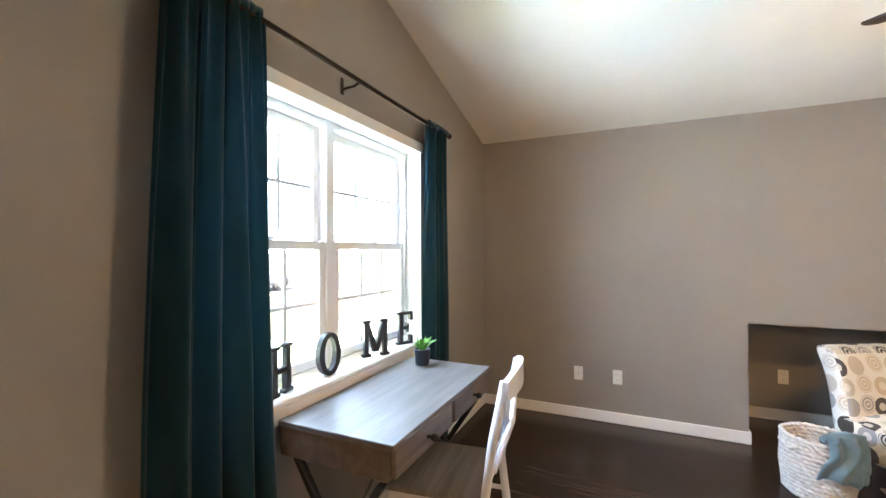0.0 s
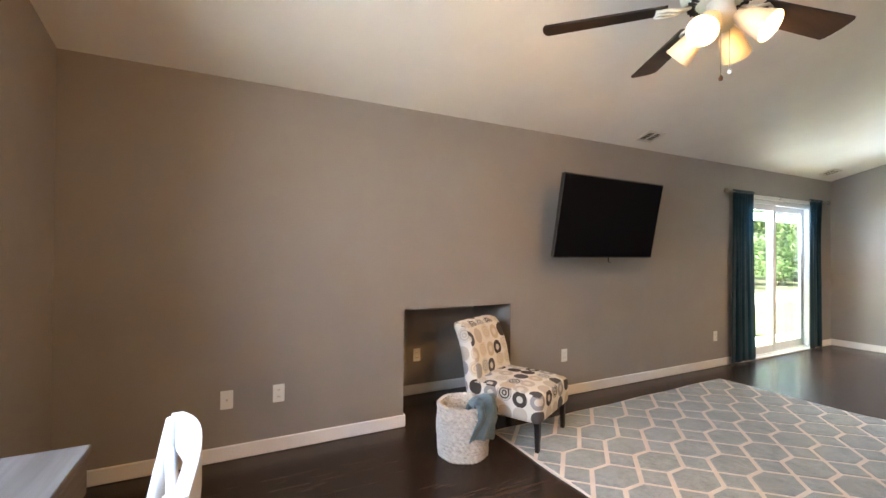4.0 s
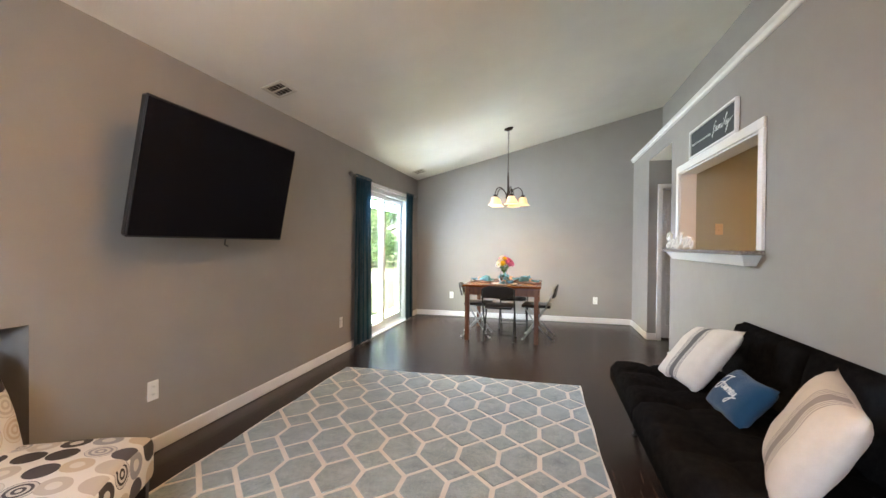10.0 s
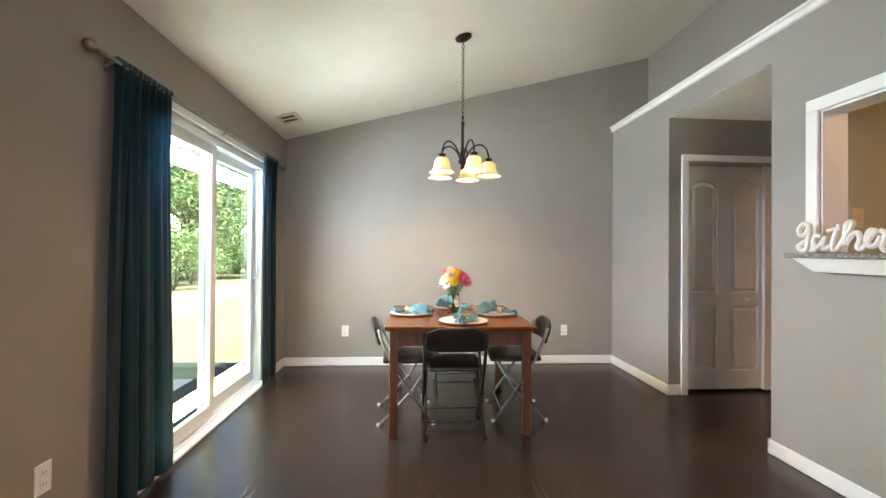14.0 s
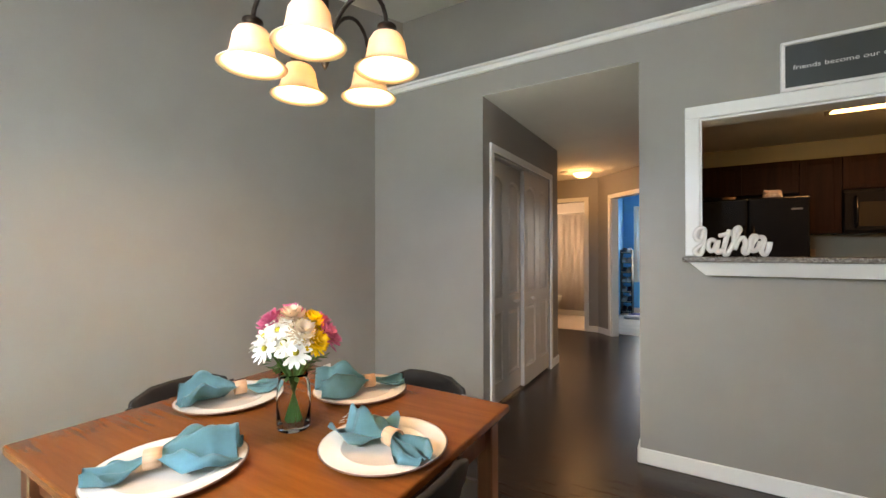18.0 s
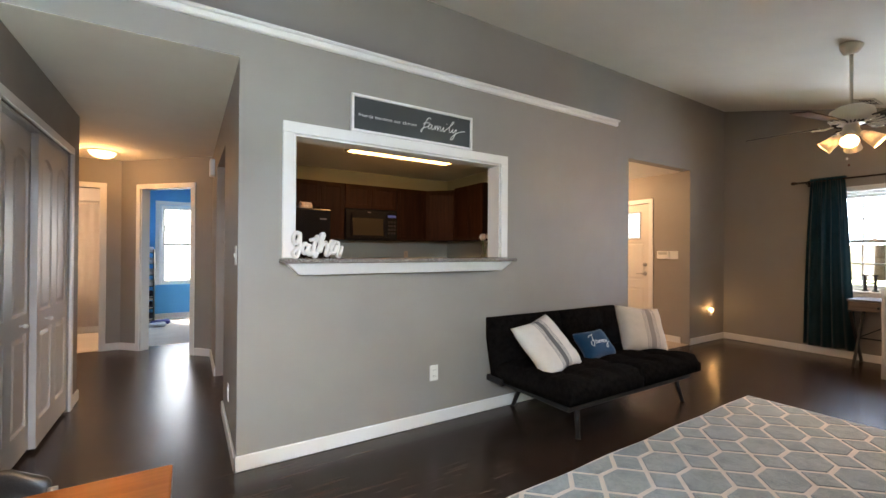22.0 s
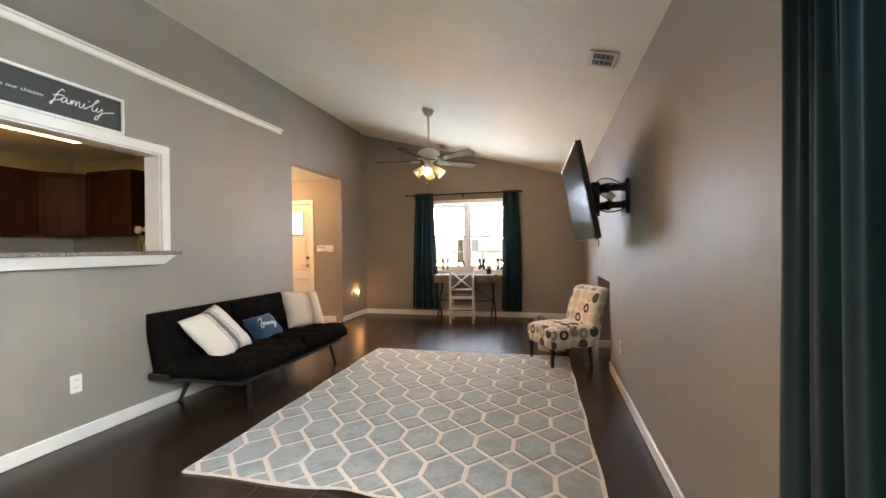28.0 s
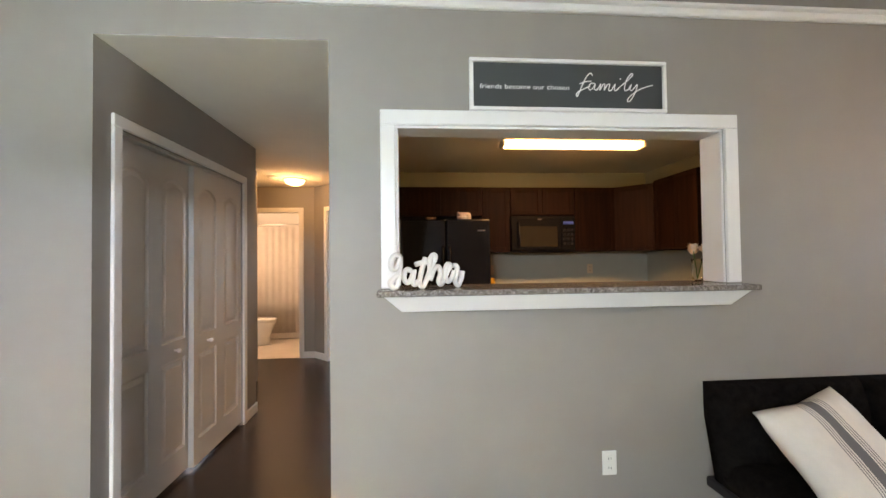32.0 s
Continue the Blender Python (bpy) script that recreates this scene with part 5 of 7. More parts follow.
def tufted(w, d, t, nx, ny, puff, r=0.03):
    """A mattress on z = 0 with a grid of pulled-in seams on its top, w along x, d along y."""
    bm = bmesh.new()
    mx, my = nx * 8, ny * 8
    top = []
    for i in range(mx + 1):
        row = []
        for j in range(my + 1):
            u, v = i / mx, j / my
            a = abs(math.sin(math.pi * u * nx)) ** 0.45
            b = abs(math.sin(math.pi * v * ny)) ** 0.45
            edge = min(1, min(u, 1 - u) * w / r) ** 0.5 * min(1, min(v, 1 - v) * d / r) ** 0.5
            z = t * (0.55 + 0.45 * edge) + puff * (0.5 * a + 0.5 * b - 0.6) * edge
            row.append(bm.verts.new(((u - 0.5) * w, v * d, z + 0.003 * noise.noise(Vector((u * 17, v * 9, t * 40))))))
        top.append(row)
    for i in range(mx):
        for j in range(my):
            bm.faces.new((top[i][j], top[i + 1][j], top[i + 1][j + 1], top[i][j + 1]))
    rim = [top[i][0] for i in range(mx + 1)] + [top[mx][j] for j in range(1, my + 1)] + [top[i][my] for i in range(mx - 1, -1, -1)] + [top[0][j] for j in range(my - 1, 0, -1)]
    low = [bm.verts.new((v.co.x * 0.99, v.co.y, 0)) for v in rim]
    n = len(rim)
    for k in range(n):
        bm.faces.new((rim[k], rim[(k + 1) % n], low[(k + 1) % n], low[k]))
    bm.faces.new(low)
    return bm


FW = 0.80
for s in (-1, 1):
    p = part("seat_cushion", tufted(FW, 0.745, 0.13, 3, 3, 0.045), M_FUTON, fut, "", True)
    p.matrix_basis = Matrix.Translation((s * FW / 2, 0.12, 0.275)) @ Matrix.Rotation(radians(2), 4, "X")
    p = part("back_cushion", tufted(FW, 0.46, 0.11, 3, 2, 0.040), M_FUTON, fut, "", True)
    p.matrix_basis = Matrix.Translation((s * FW / 2, 0.165, 0.315)) @ Matrix.Rotation(radians(103), 4, "X") @ Matrix.Rotation(radians(180), 4, "Y") @ pose(0, 0, -0.10)
part("frame", boxed(-0.75, 0.75, 0.16, 0.81, 0.235, 0.275, 0.01), M_BLACKM, fut)
for s in (-1, 1):
    part("end_rail", boxed(s * 0.785 - 0.025, s * 0.785 + 0.025, 0.02, 0.22, 0.25, 0.30, 0.008), M_BLACKM, fut)
for x, y, dx, dy in ((0.565, 0.735, 0.04, -0.05), (0.555, 0.05, 0.04, 0.10), (-0.775, 0.725, -0.05, -0.05), (-0.765, 0.05, -0.05, 0.10)):
    lg = part("leg", tube([(x, y, 0.0), (x - dx, y + dy, 0.255)], lambda t: 0.015 + 0.007 * t, 10), M_BLACKM, fut, "splayed dark metal leg", True)
    part("rubber_foot", rod((x, y, 0), (x, y, 0.012), 0.02), M_BLACKP, lg)


# ---- pillows ----
def pillow_mesh(w, h, t, seed):
    bm = bmesh.new()
    n = 18
    grid = {}
    for side in (-1, 1):
        for i in range(n + 1):
            for j in range(n + 1):
                u, v = i / n * 2 - 1, j / n * 2 - 1
                if side == 1 and (i in (0, n) or j in (0, n)):
                    grid[i, j, 1] = grid[i, j, -1]
                    continue
                pull = 1 - 0.10 * (1 - abs(u * v)) * max(abs(u), abs(v)) ** 4
                d = (max(0, 1 - u ** 4) * max(0, 1 - v ** 4)) ** 0.55
                x, z = u * w / 2 * (pull if abs(u) > 0.5 else 1), v * h / 2 * (pull if abs(v) > 0.5 else 1)
                wr = 0.010 * noise.noise(Vector((u * 2.5, v * 2.5, seed + side))) * (1 - d * 0.5)
                grid[i, j, side] = bm.verts.new((x, side * d * t / 2 + wr, z))
    for side in (-1, 1):
        for i in range(n):
            for j in range(n):
                f = [grid[i, j, side], grid[i + 1, j, side], grid[i + 1, j + 1, side], grid[i, j + 1, side]]
                bm.faces.new(f if side == -1 else f[::-1])
    return bm


def striped(name, base, stripe, centre):
    """Natural cloth with one broad woven stripe and thin ones beside it, along local z."""
    m, nt, b = material(name, 0.95, 0.0, 0.15)
    tc = nt.nodes.new("ShaderNodeTexCoord")
    sp = nt.nodes.new("ShaderNodeSeparateXYZ")
    nt.links.new(tc.outputs["Object"], sp.inputs[0])
    d = maths(nt, "ABSOLUTE", maths(nt, "SUBTRACT", sp.outputs["X"], centre))
    front = maths(nt, "LESS_THAN", sp.outputs["Y"], 0.0)
    wide = maths(nt, "LESS_THAN", d, 0.026)
    lines = None
    for a in (0.036, 0.048, 0.060):
        ln = maths(nt, "LESS_THAN", maths(nt, "ABSOLUTE", maths(nt, "SUBTRACT", d, a)), 0.0028)
        lines = ln if lines is None else maths(nt, "MAXIMUM", lines, ln)
    fac = maths(nt, "MULTIPLY", front, maths(nt, "MAXIMUM", wide, maths(nt, "MULTIPLY", lines, 0.85)))
    v = coords(nt)
    ground = ramp(nt, noise_tex(nt, v, 14, 6, 0.7), [(0.3, tuple(c * 0.9 for c in base)), (0.7, base)])
    nt.links.new(mix(nt, fac, ground, stripe), b.inputs["Base Color"])
    bump(nt, b, noise_tex(nt, v, 380, 3, 0.7), 0.4, 0.003)
    return m


M_STRIPE = striped("striped_natural_cloth", (0.78, 0.73, 0.66), (0.16, 0.155, 0.16), 0.0)
M_STRIPE2 = striped("striped_cream_cloth", (0.68, 0.61, 0.53), (0.33, 0.29, 0.265), 0.05)


def pillow(name, place, along, up, w, h, t, mat, label):
    """A pillow with its middle at place; along runs across its face, up towards its top edge."""
    x, z = -Vector(along).normalized(), Vector(up).normalized()
    y = z.cross(x).normalized()
    z = x.cross(y)
    m = Matrix((x, y, z)).transposed().to_4x4()
    ob = thing(name, Matrix.Translation(place) @ m, label, "pillow")
    part("cover", pillow_mesh(w, h, t, place[0]), mat, ob, "", True)
    return ob


pillow("throw_pillow", (4.55, 0.395, 0.565), (0.97, 0.20, -0.13), (0.30, -0.62, 0.725), 0.475, 0.465, 0.15, M_STRIPE, "cream throw pillow with grey woven stripes leaning on the futon")
pillow("throw_pillow", (3.37, 0.41, 0.580), (0.93, -0.36, 0.10), (-0.16, -0.42, 0.89), 0.46, 0.44, 0.16, M_STRIPE2, "cream throw pillow with a broad grey stripe leaning on the futon")
lum = pillow("lumbar_pillow", (3.985, 0.385, 0.508), (1.0, 0.02, -0.02), (0.0, -0.66, 0.75), 0.37, 0.255, 0.12, M_TEALP, "teal lumbar pillow with white script on the futon")

# ---- framed sign over the hatch ----
sign = thing("framed_sign", pose(5.495, 0.002, 2.075, 0, 0, 180), "dark slate sign in a white frame with white lettering", "wall sign")
SW, SH = 0.98, 0.253
part("board", boxed(-SW / 2 + 0.012, SW / 2 - 0.012, -0.016, -0.004, 0.012, SH - 0.012), M_SLATE, sign)
for a in ((-SW / 2, SW / 2, 0, 0.018), (-SW / 2, SW / 2, SH - 0.018, SH)):
    part("frame_rail", boxed(a[0], a[1], -0.03, 0.0, a[2], a[3], 0.003), M_TRIM, sign)
for x in (-SW / 2, SW / 2 - 0.018):
    part("frame_stile", boxed(x, x + 0.018, -0.029, 0.0, 0.018, SH - 0.018, 0.003), M_TRIM, sign)
text_mesh("small_lettering", "friends become our chosen", 0.034, 0.002, M_WHITE_T, pose(-0.22, -0.0165, 0.108, 90, 0, 0), sign, 0.0, "", "", 0.0, -0.0004, 1.17)
def stroke(bm, pts, r):
    """A thick pen stroke through the points, rounded off between them."""
    P = [Vector((x, 0, z)) for x, z in pts]
    P = [P[0] * 2 - P[1]] + P + [P[-1] * 2 - P[-2]]
    run = []
    for a, b, c, d in zip(P, P[1:], P[2:], P[3:]):
        for k in range(5):
            t = k / 5
            run.append(0.5 * (2 * b + (c - a) * t + (2 * a - 5 * b + 4 * c - d) * t * t + (3 * b - a - 3 * c + d) * t ** 3))
    run.append(P[-2])
    add_tube(bm, [tuple(p) for p in run], r, 8)


# the word "family" in brush script on the sign, in sixtieths of an inch about its baseline
bm = bmesh.new()
for letter in (
        [(62, 42), (57, 48), (47, 40), (35, 18), (25, -4), (20, -13), (18, -8), (25, 0), (45, 10), (55, 14)],
        [(27, 20), (45, 26), (59, 27)],
        [(67, 22), (57, 21), (51, 10), (55, 4), (63, 10), (69, 21), (67, 6), (73, 5), (79, 12)],
        [(79, 12), (84, 21), (81, 4), (89, 18), (95, 20), (93, 4), (101, 18), (108, 20), (105, 5), (111, 4), (117, 12)],
        [(117, 12), (123, 21), (120, 6), (126, 5), (133, 12)],
        [(136, 34), (139, 36)],
        [(133, 12), (155, 30), (171, 46), (167, 49), (155, 34), (148, 12), (151, 4), (159, 8)],
        [(159, 8), (167, 21), (163, 8), (169, 6), (183, 21), (177, 0), (163, -22), (155, -23), (161, -12), (185, 6), (207, 15), (226, 20)]):
    stroke(bm, [(x * 0.00188, z * 0.00188) for x, z in letter], 0.0027)
for v in bm.verts:
    v.co.y *= 0.35
fam = part("script_lettering", bm, M_WHITE_T, sign, "", True)
fam.location = (0.0, -0.0168, 0.102)

# the word "Journey" in brush script on the teal pillow, in hundredths of its width
bm = bmesh.new()
for letter in (
        [(4, 40), (12, 47), (26, 50), (34, 52)], [(27, 51), (22, 34), (15, 14), (8, 7), (2, 12), (5, 22), (16, 28), (25, 29)],
        [(33, 28), (28, 27), (25, 20), (29, 16), (34, 21), (35, 27), (38, 25)],
        [(40, 28), (38, 19), (41, 17), (47, 27), (45, 17), (48, 17)], [(51, 27), (50, 17), (52, 24), (57, 28), (58, 25)],
        [(60, 27), (58, 16), (62, 24), (66, 27), (66, 17), (69, 17)], [(69, 18), (75, 23), (76, 28), (72, 27), (71, 19), (75, 16), (80, 21)],
        [(82, 27), (81, 19), (85, 18), (91, 27), (87, 12), (80, -1), (73, -3), (74, 3), (86, 12), (100, 18)]):
    stroke(bm, [((x - 50) * 0.0023, (z - 22) * 0.0023) for x, z in letter], 0.0031)
for v in bm.verts:
    v.co = Vector((v.co.x * 0.94 - 0.004, v.co.y * 0.5, v.co.z - 0.004 - 0.06 * v.co.x))
    v.co.y -= 0.005 + 0.06 * ((1 - (v.co.x / 0.185) ** 4) * (1 - (v.co.z / 0.1275) ** 4)) ** 0.55
part("script", bm, M_WHITE_T, lum, "white brush-script lettering", True)

# the word "gather" in joined handwriting, in hundredths of its width
bm = bmesh.new()
for letter in (
        [(16, 38), (9, 40), (4, 33), (5, 25), (10, 24), (14, 31), (15.5, 38), (15, 22), (12, 6), (7, 2.6), (3, 8), (7, 13), (14, 18)],
        [(29, 22), (23, 23), (20, 14), (24, 8), (29, 12), (33, 22), (31, 9), (34, 5.5), (38, 10)],
        [(48, 37), (43, 22), (40, 7), (44, 2.8), (48, 9)],
        [(35, 29), (43, 31), (50, 31)],
        [(48, 9), (56, 26), (61, 37), (58, 40), (54, 33), (53.5, 10)],
        [(53.5, 10), (59, 22), (65, 26), (68, 18), (65.5, 8), (68.5, 4.5), (73, 10)],
        [(73, 10), (78, 20), (82, 27), (77, 28), (74, 18), (77, 8), (83, 11), (87, 21)],
        [(86, 27), (90, 26), (91, 20), (88, 8), (92, 2.7), (96.5, 10), (98.5, 20)]):
    stroke(bm, [(x * 0.00385, z * 0.0039) for x, z in letter], 0.0124)
for v in bm.verts:
    v.co.y *= 1.25
ob = solid("gather_sign", bm, painted("chalk_white_wood", (0.78, 0.75, 0.70), 0.6), "white cut-out script word gather on the stone ledge", "word sign", "", True)
ob.matrix_basis = pose(6.376, 0.105, 1.2330, 0, 0, 202)


# ---- flowers on the ledge ----
M_VGLASS = glass("vase_glass", (0.97, 0.99, 0.98))
M_VGLASS.node_tree.nodes["Principled BSDF"].inputs["IOR"].default_value = 1.14
M_STEM = painted("stem_green", (0.06, 0.16, 0.03), 0.5, 80, 0.2, 0.2)


def petal_head(rad, n, cup, layers, seed):
    """A daisy-like head of many narrow petals."""
    rnd = random.Random(seed)
    bm = bmesh.new()
    for k in range(layers):
        for i in range(n):
            a = (i + 0.5 * k) * math.tau / n + rnd.uniform(-0.08, 0.08)
            ln = rad * (1 - 0.22 * k) * rnd.uniform(0.9, 1.06)
            d, s = Vector((math.cos(a), math.sin(a), 0)), Vector((-math.sin(a), math.cos(a), 0))
            wdt = rad * 3.6 / n
            lift = cup + 0.35 * k
            pts = []
            for q, ww in ((0.12, 0.5), (0.55, 1.0), (0.85, 0.9), (1.0, 0.35)):
                c = d * ln * q + Vector((0, 0, 0.008 * k + lift * ln * q * q + rnd.uniform(-0.03, 0.03) * ln))
                pts.append((bm.verts.new(c - s * wdt * ww * 0.5), bm.verts.new(c + s * wdt * ww * 0.5 + Vector((0, 0, 0.002)))))
            for u, v in zip(pts, pts[1:]):
                bm.faces.new((u[0], u[1], v[1], v[0]))
    bmesh.ops.solidify(bm, geom=bm.faces[:], thickness=0.0012)
    return bm


M_PETAL = {k: painted(k + "_petal", c, 0.6, 90, 0.1, 0.10) for k, c in (("white", (0.80, 0.78, 0.72)), ("yellow", (0.85, 0.58, 0.02)), ("pink", (0.68, 0.17, 0.33)), ("cream", (0.78, 0.66, 0.52)))}
M_EYE = painted("flower_eye", (0.42, 0.36, 0.03), 0.7, 200, 0.4)

sv = thing("bud_vase", pose(4.70, -0.205, 1.2325), "small glass vase with cream roses on the stone ledge", "flower vase")
part("vase", lathe([(0, 0), (0.026, 0), (0.030, 0.03), (0.024, 0.09), (0.030, 0.12), (0.028, 0.12), (0.022, 0.09), (0.027, 0.03), (0.022, 0.006), (0, 0.006)], 20), M_VGLASS, sv, "", True)
for k, (dx, dy, dz) in enumerate(((0.02, 0.0, 0.17), (-0.03, 0.02, 0.165), (0.0, -0.03, 0.155))):
    part("stem", tube([(0, 0, 0.01), (dx * 0.5, dy * 0.5, 0.09), (dx, dy, dz)], 0.0025, 5), M_STEM, sv)
    f = part("flower", petal_head(0.032, 9, 0.9, 3, k), M_PETAL["cream"], sv)
    f.location = (dx, dy, dz - 0.01)

# ---- ceiling fan ----
FX, FY = 2.555, 1.612
FZ = ceil_z(FY) - 0.02
fan = thing("ceiling_fan", pose(FX, FY, 0.02), "cream ceiling fan with five dark walnut blades and four lamps", "ceiling fan")
part("canopy", lathe([(0, FZ + 0.02), (0.07, FZ + 0.02), (0.068, FZ - 0.03), (0.045, FZ - 0.075), (0.018, FZ - 0.085), (0, FZ - 0.085)], 24), M_FANWHITE, fan, "", True)
part("downrod", rod((0, 0, 2.40), (0, 0, FZ - 0.07), 0.012), M_FANWHITE, fan, "", True)
motor = part("motor_housing", lathe([(0, 2.42), (0.03, 2.415), (0.075, 2.405), (0.125, 2.375), (0.135, 2.345), (0.135, 2.305), (0.118, 2.275), (0.07, 2.262), (0, 2.262)], 32), M_FANWHITE, fan, "", True)
# dark boxes on the housing draw the shaded slots
for k in range(30):
    a = k * math.tau / 30
    part("vent_slot", boxed(0.082, 0.112, -0.004, 0.004, 2.262, 2.276, 0.0, Matrix.Rotation(a, 4, "Z")), M_VENTDARK, motor)
BZ = 2.268
for k in range(5):
    a = radians(-10 + 72 * k)
    R = Matrix.Rotation(a, 4, "Z")
    bm = bmesh.new()
    outline = []
    for q in range(11):
        t = q / 10
        outline.append((0.185 + 0.465 * t, 0.052 + 0.016 * t))
    tip = [(0.650 + 0.018 * math.sin(b0), 0.068 * math.cos(b0)) for b0 in (0.6, 1.2, math.pi / 2, math.pi - 1.2, math.pi - 0.6)]
    loop = outline + tip + [(x, -y) for x, y in outline[::-1]]
    M4 = R @ Matrix.Translation((0, 0, BZ)) @ Matrix.Rotation(radians(-12), 4, "X")
    lo, hi = [bm.verts.new(M4 @ Vector((x, y, -0.004))) for x, y in loop], [bm.verts.new(M4 @ Vector((x, y, 0.004))) for x, y in loop]
    bm.faces.new(lo)
    bm.faces.new(hi[::-1])
    for i in range(len(loop)):
        j = (i + 1) % len(loop)
        bm.faces.new((lo[i], lo[j], hi[j], hi[i]))
    bl = part("blade", bm, M_BLADE, fan)
    bm = bmesh.new()
    for s in (-1, 0, 1):
        add_tube(bm, [M4 @ Vector((0.10, 0, -0.004)), M4 @ Vector((0.15, s * 0.028, -0.016)), M4 @ Vector((0.19, s * 0.045, -0.013)), M4 @ Vector((0.225, s * 0.032, -0.010))], 0.007, 6)
    part("blade_iron", bm, M_FANWHITE, bl, "scrolled cream blade bracket", True)
part("lamp_hub", lathe([(0, 2.265), (0.045, 2.262), (0.050, 2.225), (0.060, 2.200), (0.045, 2.165), (0.02, 2.150), (0, 2.148)], 24), M_FANWHITE, fan, "", True)
M_BULB = glow("lit_bulb", (1.0, 0.70, 0.36), 22.0)
M_FROST, nt, b = material("frosted_shade", 0.5)
b.inputs["Base Color"].default_value = (0.74, 0.64, 0.48, 1)
b.inputs["Transmission Weight"].default_value = 0.15
b.inputs["Subsurface Weight"].default_value = 0.0
for k in range(4):
    a = radians(10 + 90 * k)
    d = Vector((math.cos(a), math.sin(a), 0))
    base = d * 0.055 + Vector((0, 0, 2.19))
    axis = (d * 1.0 + Vector((0, 0, -0.85))).normalized()
    Q = Matrix.Translation(base) @ axis.to_track_quat("Z", "Y").to_matrix().to_4x4()
    sh = part("lamp_shade", lathe([(0.0, 0.0), (0.022, 0.0), (0.026, 0.02), (0.040, 0.045), (0.046, 0.085), (0.056, 0.136), (0.053, 0.137), (0.042, 0.085), (0.036, 0.046), (0.0, 0.03)], 20, Q), M_FROST, fan, "frosted glass shade", True)
    part("bulb", lathe([(0, 0.035), (0.016, 0.045), (0.030, 0.085), (0.026, 0.104), (0, 0.112)], 14, Q), M_BULB, sh, "lit warm bulb", True)
    p = Q @ Vector((0, 0, 0.126))
    bulb("fan_bulb", (FX + p.x, FY + p.y, p.z + 0.02), 3.3, WARM, 0.012)
for x, y, ln, mt in ((-0.03, -0.02, 0.20, M_TABLELEG), (0.035, -0.015, 0.16, M_PLATE)):
    ch = part("pull_chain", rod((x, y, 2.165), (x, y, 2.165 - ln), 0.0012, None, 5), M_PEWTER, fan)
    part("pull_knob", lathe([(0, 0), (0.007, 0.004), (0.008, 0.014), (0.003, 0.022), (0, 0.022)], 10, Matrix.Translation((x, y, 2.145 - ln))), mt, ch, "", True)


# ---- ceiling vents ----
def ceiling_vent(x, y, w, d, label):
    tilt = Matrix.Rotation(math.atan(-SLOPE), 4, "X")
    ob = thing("ceiling_vent", Matrix.Translation((x, y, ceil_z(y) - 0.001)) @ tilt, label, "vent", "ceiling vents")
    # dark sheet behind the slats gives the shade of the duct
    part("backing", boxed(-w / 2 + 0.02, w / 2 - 0.02, -d / 2 + 0.02, d / 2 - 0.02, -0.006, 0.0), M_VENTDARK, ob)
    for a in ((-w / 2, w / 2, -d / 2, -d / 2 + 0.028), (-w / 2, w / 2, d / 2 - 0.028, d / 2), (-w / 2, -w / 2 + 0.028, -d / 2 + 0.028, d / 2 - 0.028), (w / 2 - 0.028, w / 2, -d / 2 + 0.028, d / 2 - 0.028), (-0.008, 0.008, -d / 2 + 0.028, d / 2 - 0.028)):
        part("frame", boxed(a[0], a[1], a[2], a[3], -0.012, 0.0, 0.003), M_VENT, ob)
    n = 4
    for k in range(n):
        yy = -d / 2 + 0.03 + (d - 0.06) * (k + 0.5) / n
        for s in (-1, 1):
            part("slat", boxed(min(s * 0.008, s * (w / 2 - 0.028)), max(s * 0.008, s * (w / 2 - 0.028)), yy - 0.0012, yy + 0.0012, -0.010, -0.007, 0, None), M_VENT, ob)
    return ob


ceiling_vent(4.46, 3.355, 0.22, 0.18, "cream slatted ceiling vent above the television")
ceiling_vent(8.14, 3.37, 0.22, 0.18, "cream slatted ceiling vent above the patio door")
ceiling_vent(0.40, 1.24, 0.32, 0.18, "cream slatted ceiling vent near the front window")

# ---- dining table ----
TX0, TX1, TY0, TY1, TZ = 6.922, 8.008, 1.381, 2.384, 0.734
tab = thing("dining_table", pose(0, 0, 0), "reddish cherry-wood dining table with square legs", "table")
top = part("tabletop", boxed(TX0, TX1, TY0, TY1, TZ - 0.028, TZ, 0.006, None, 2), M_TABLE, tab)
for a in ((TX0 + 0.07, TX1 - 0.07, TY0 + 0.055, TY0 + 0.075), (TX0 + 0.07, TX1 - 0.07, TY1 - 0.075, TY1 - 0.055), (TX0 + 0.055, TX0 + 0.075, TY0 + 0.075, TY1 - 0.075), (TX1 - 0.075, TX1 - 0.055, TY0 + 0.075, TY1 - 0.075)):
    part("apron", boxed(a[0], a[1], a[2], a[3], TZ - 0.135, TZ - 0.028), M_TABLELEG, tab)
for x in (TX0 + 0.03, TX1 - 0.085):
    for y in (TY0 + 0.03, TY1 - 0.085):
        part("leg", boxed(x, x + 0.055, y, y + 0.055, 0.0, TZ - 0.028, 0.004), M_TABLELEG, tab)
rnd = random.Random(2)
for k in range(7):
    x, y = 7.31 + 0.020 * (k // 3) + rnd.uniform(-0.006, 0.006), 1.71 + 0.035 * (k % 3) + rnd.uniform(-0.01, 0.01)
    part("worn_mark", boxed(-0.0015, 0.0015, 0.0, rnd.uniform(0.010, 0.024), 0.0, 0.0005, 0.0, pose(x, y, TZ, 0, 0, rnd.uniform(-30, 30))), M_CHARGER, top)


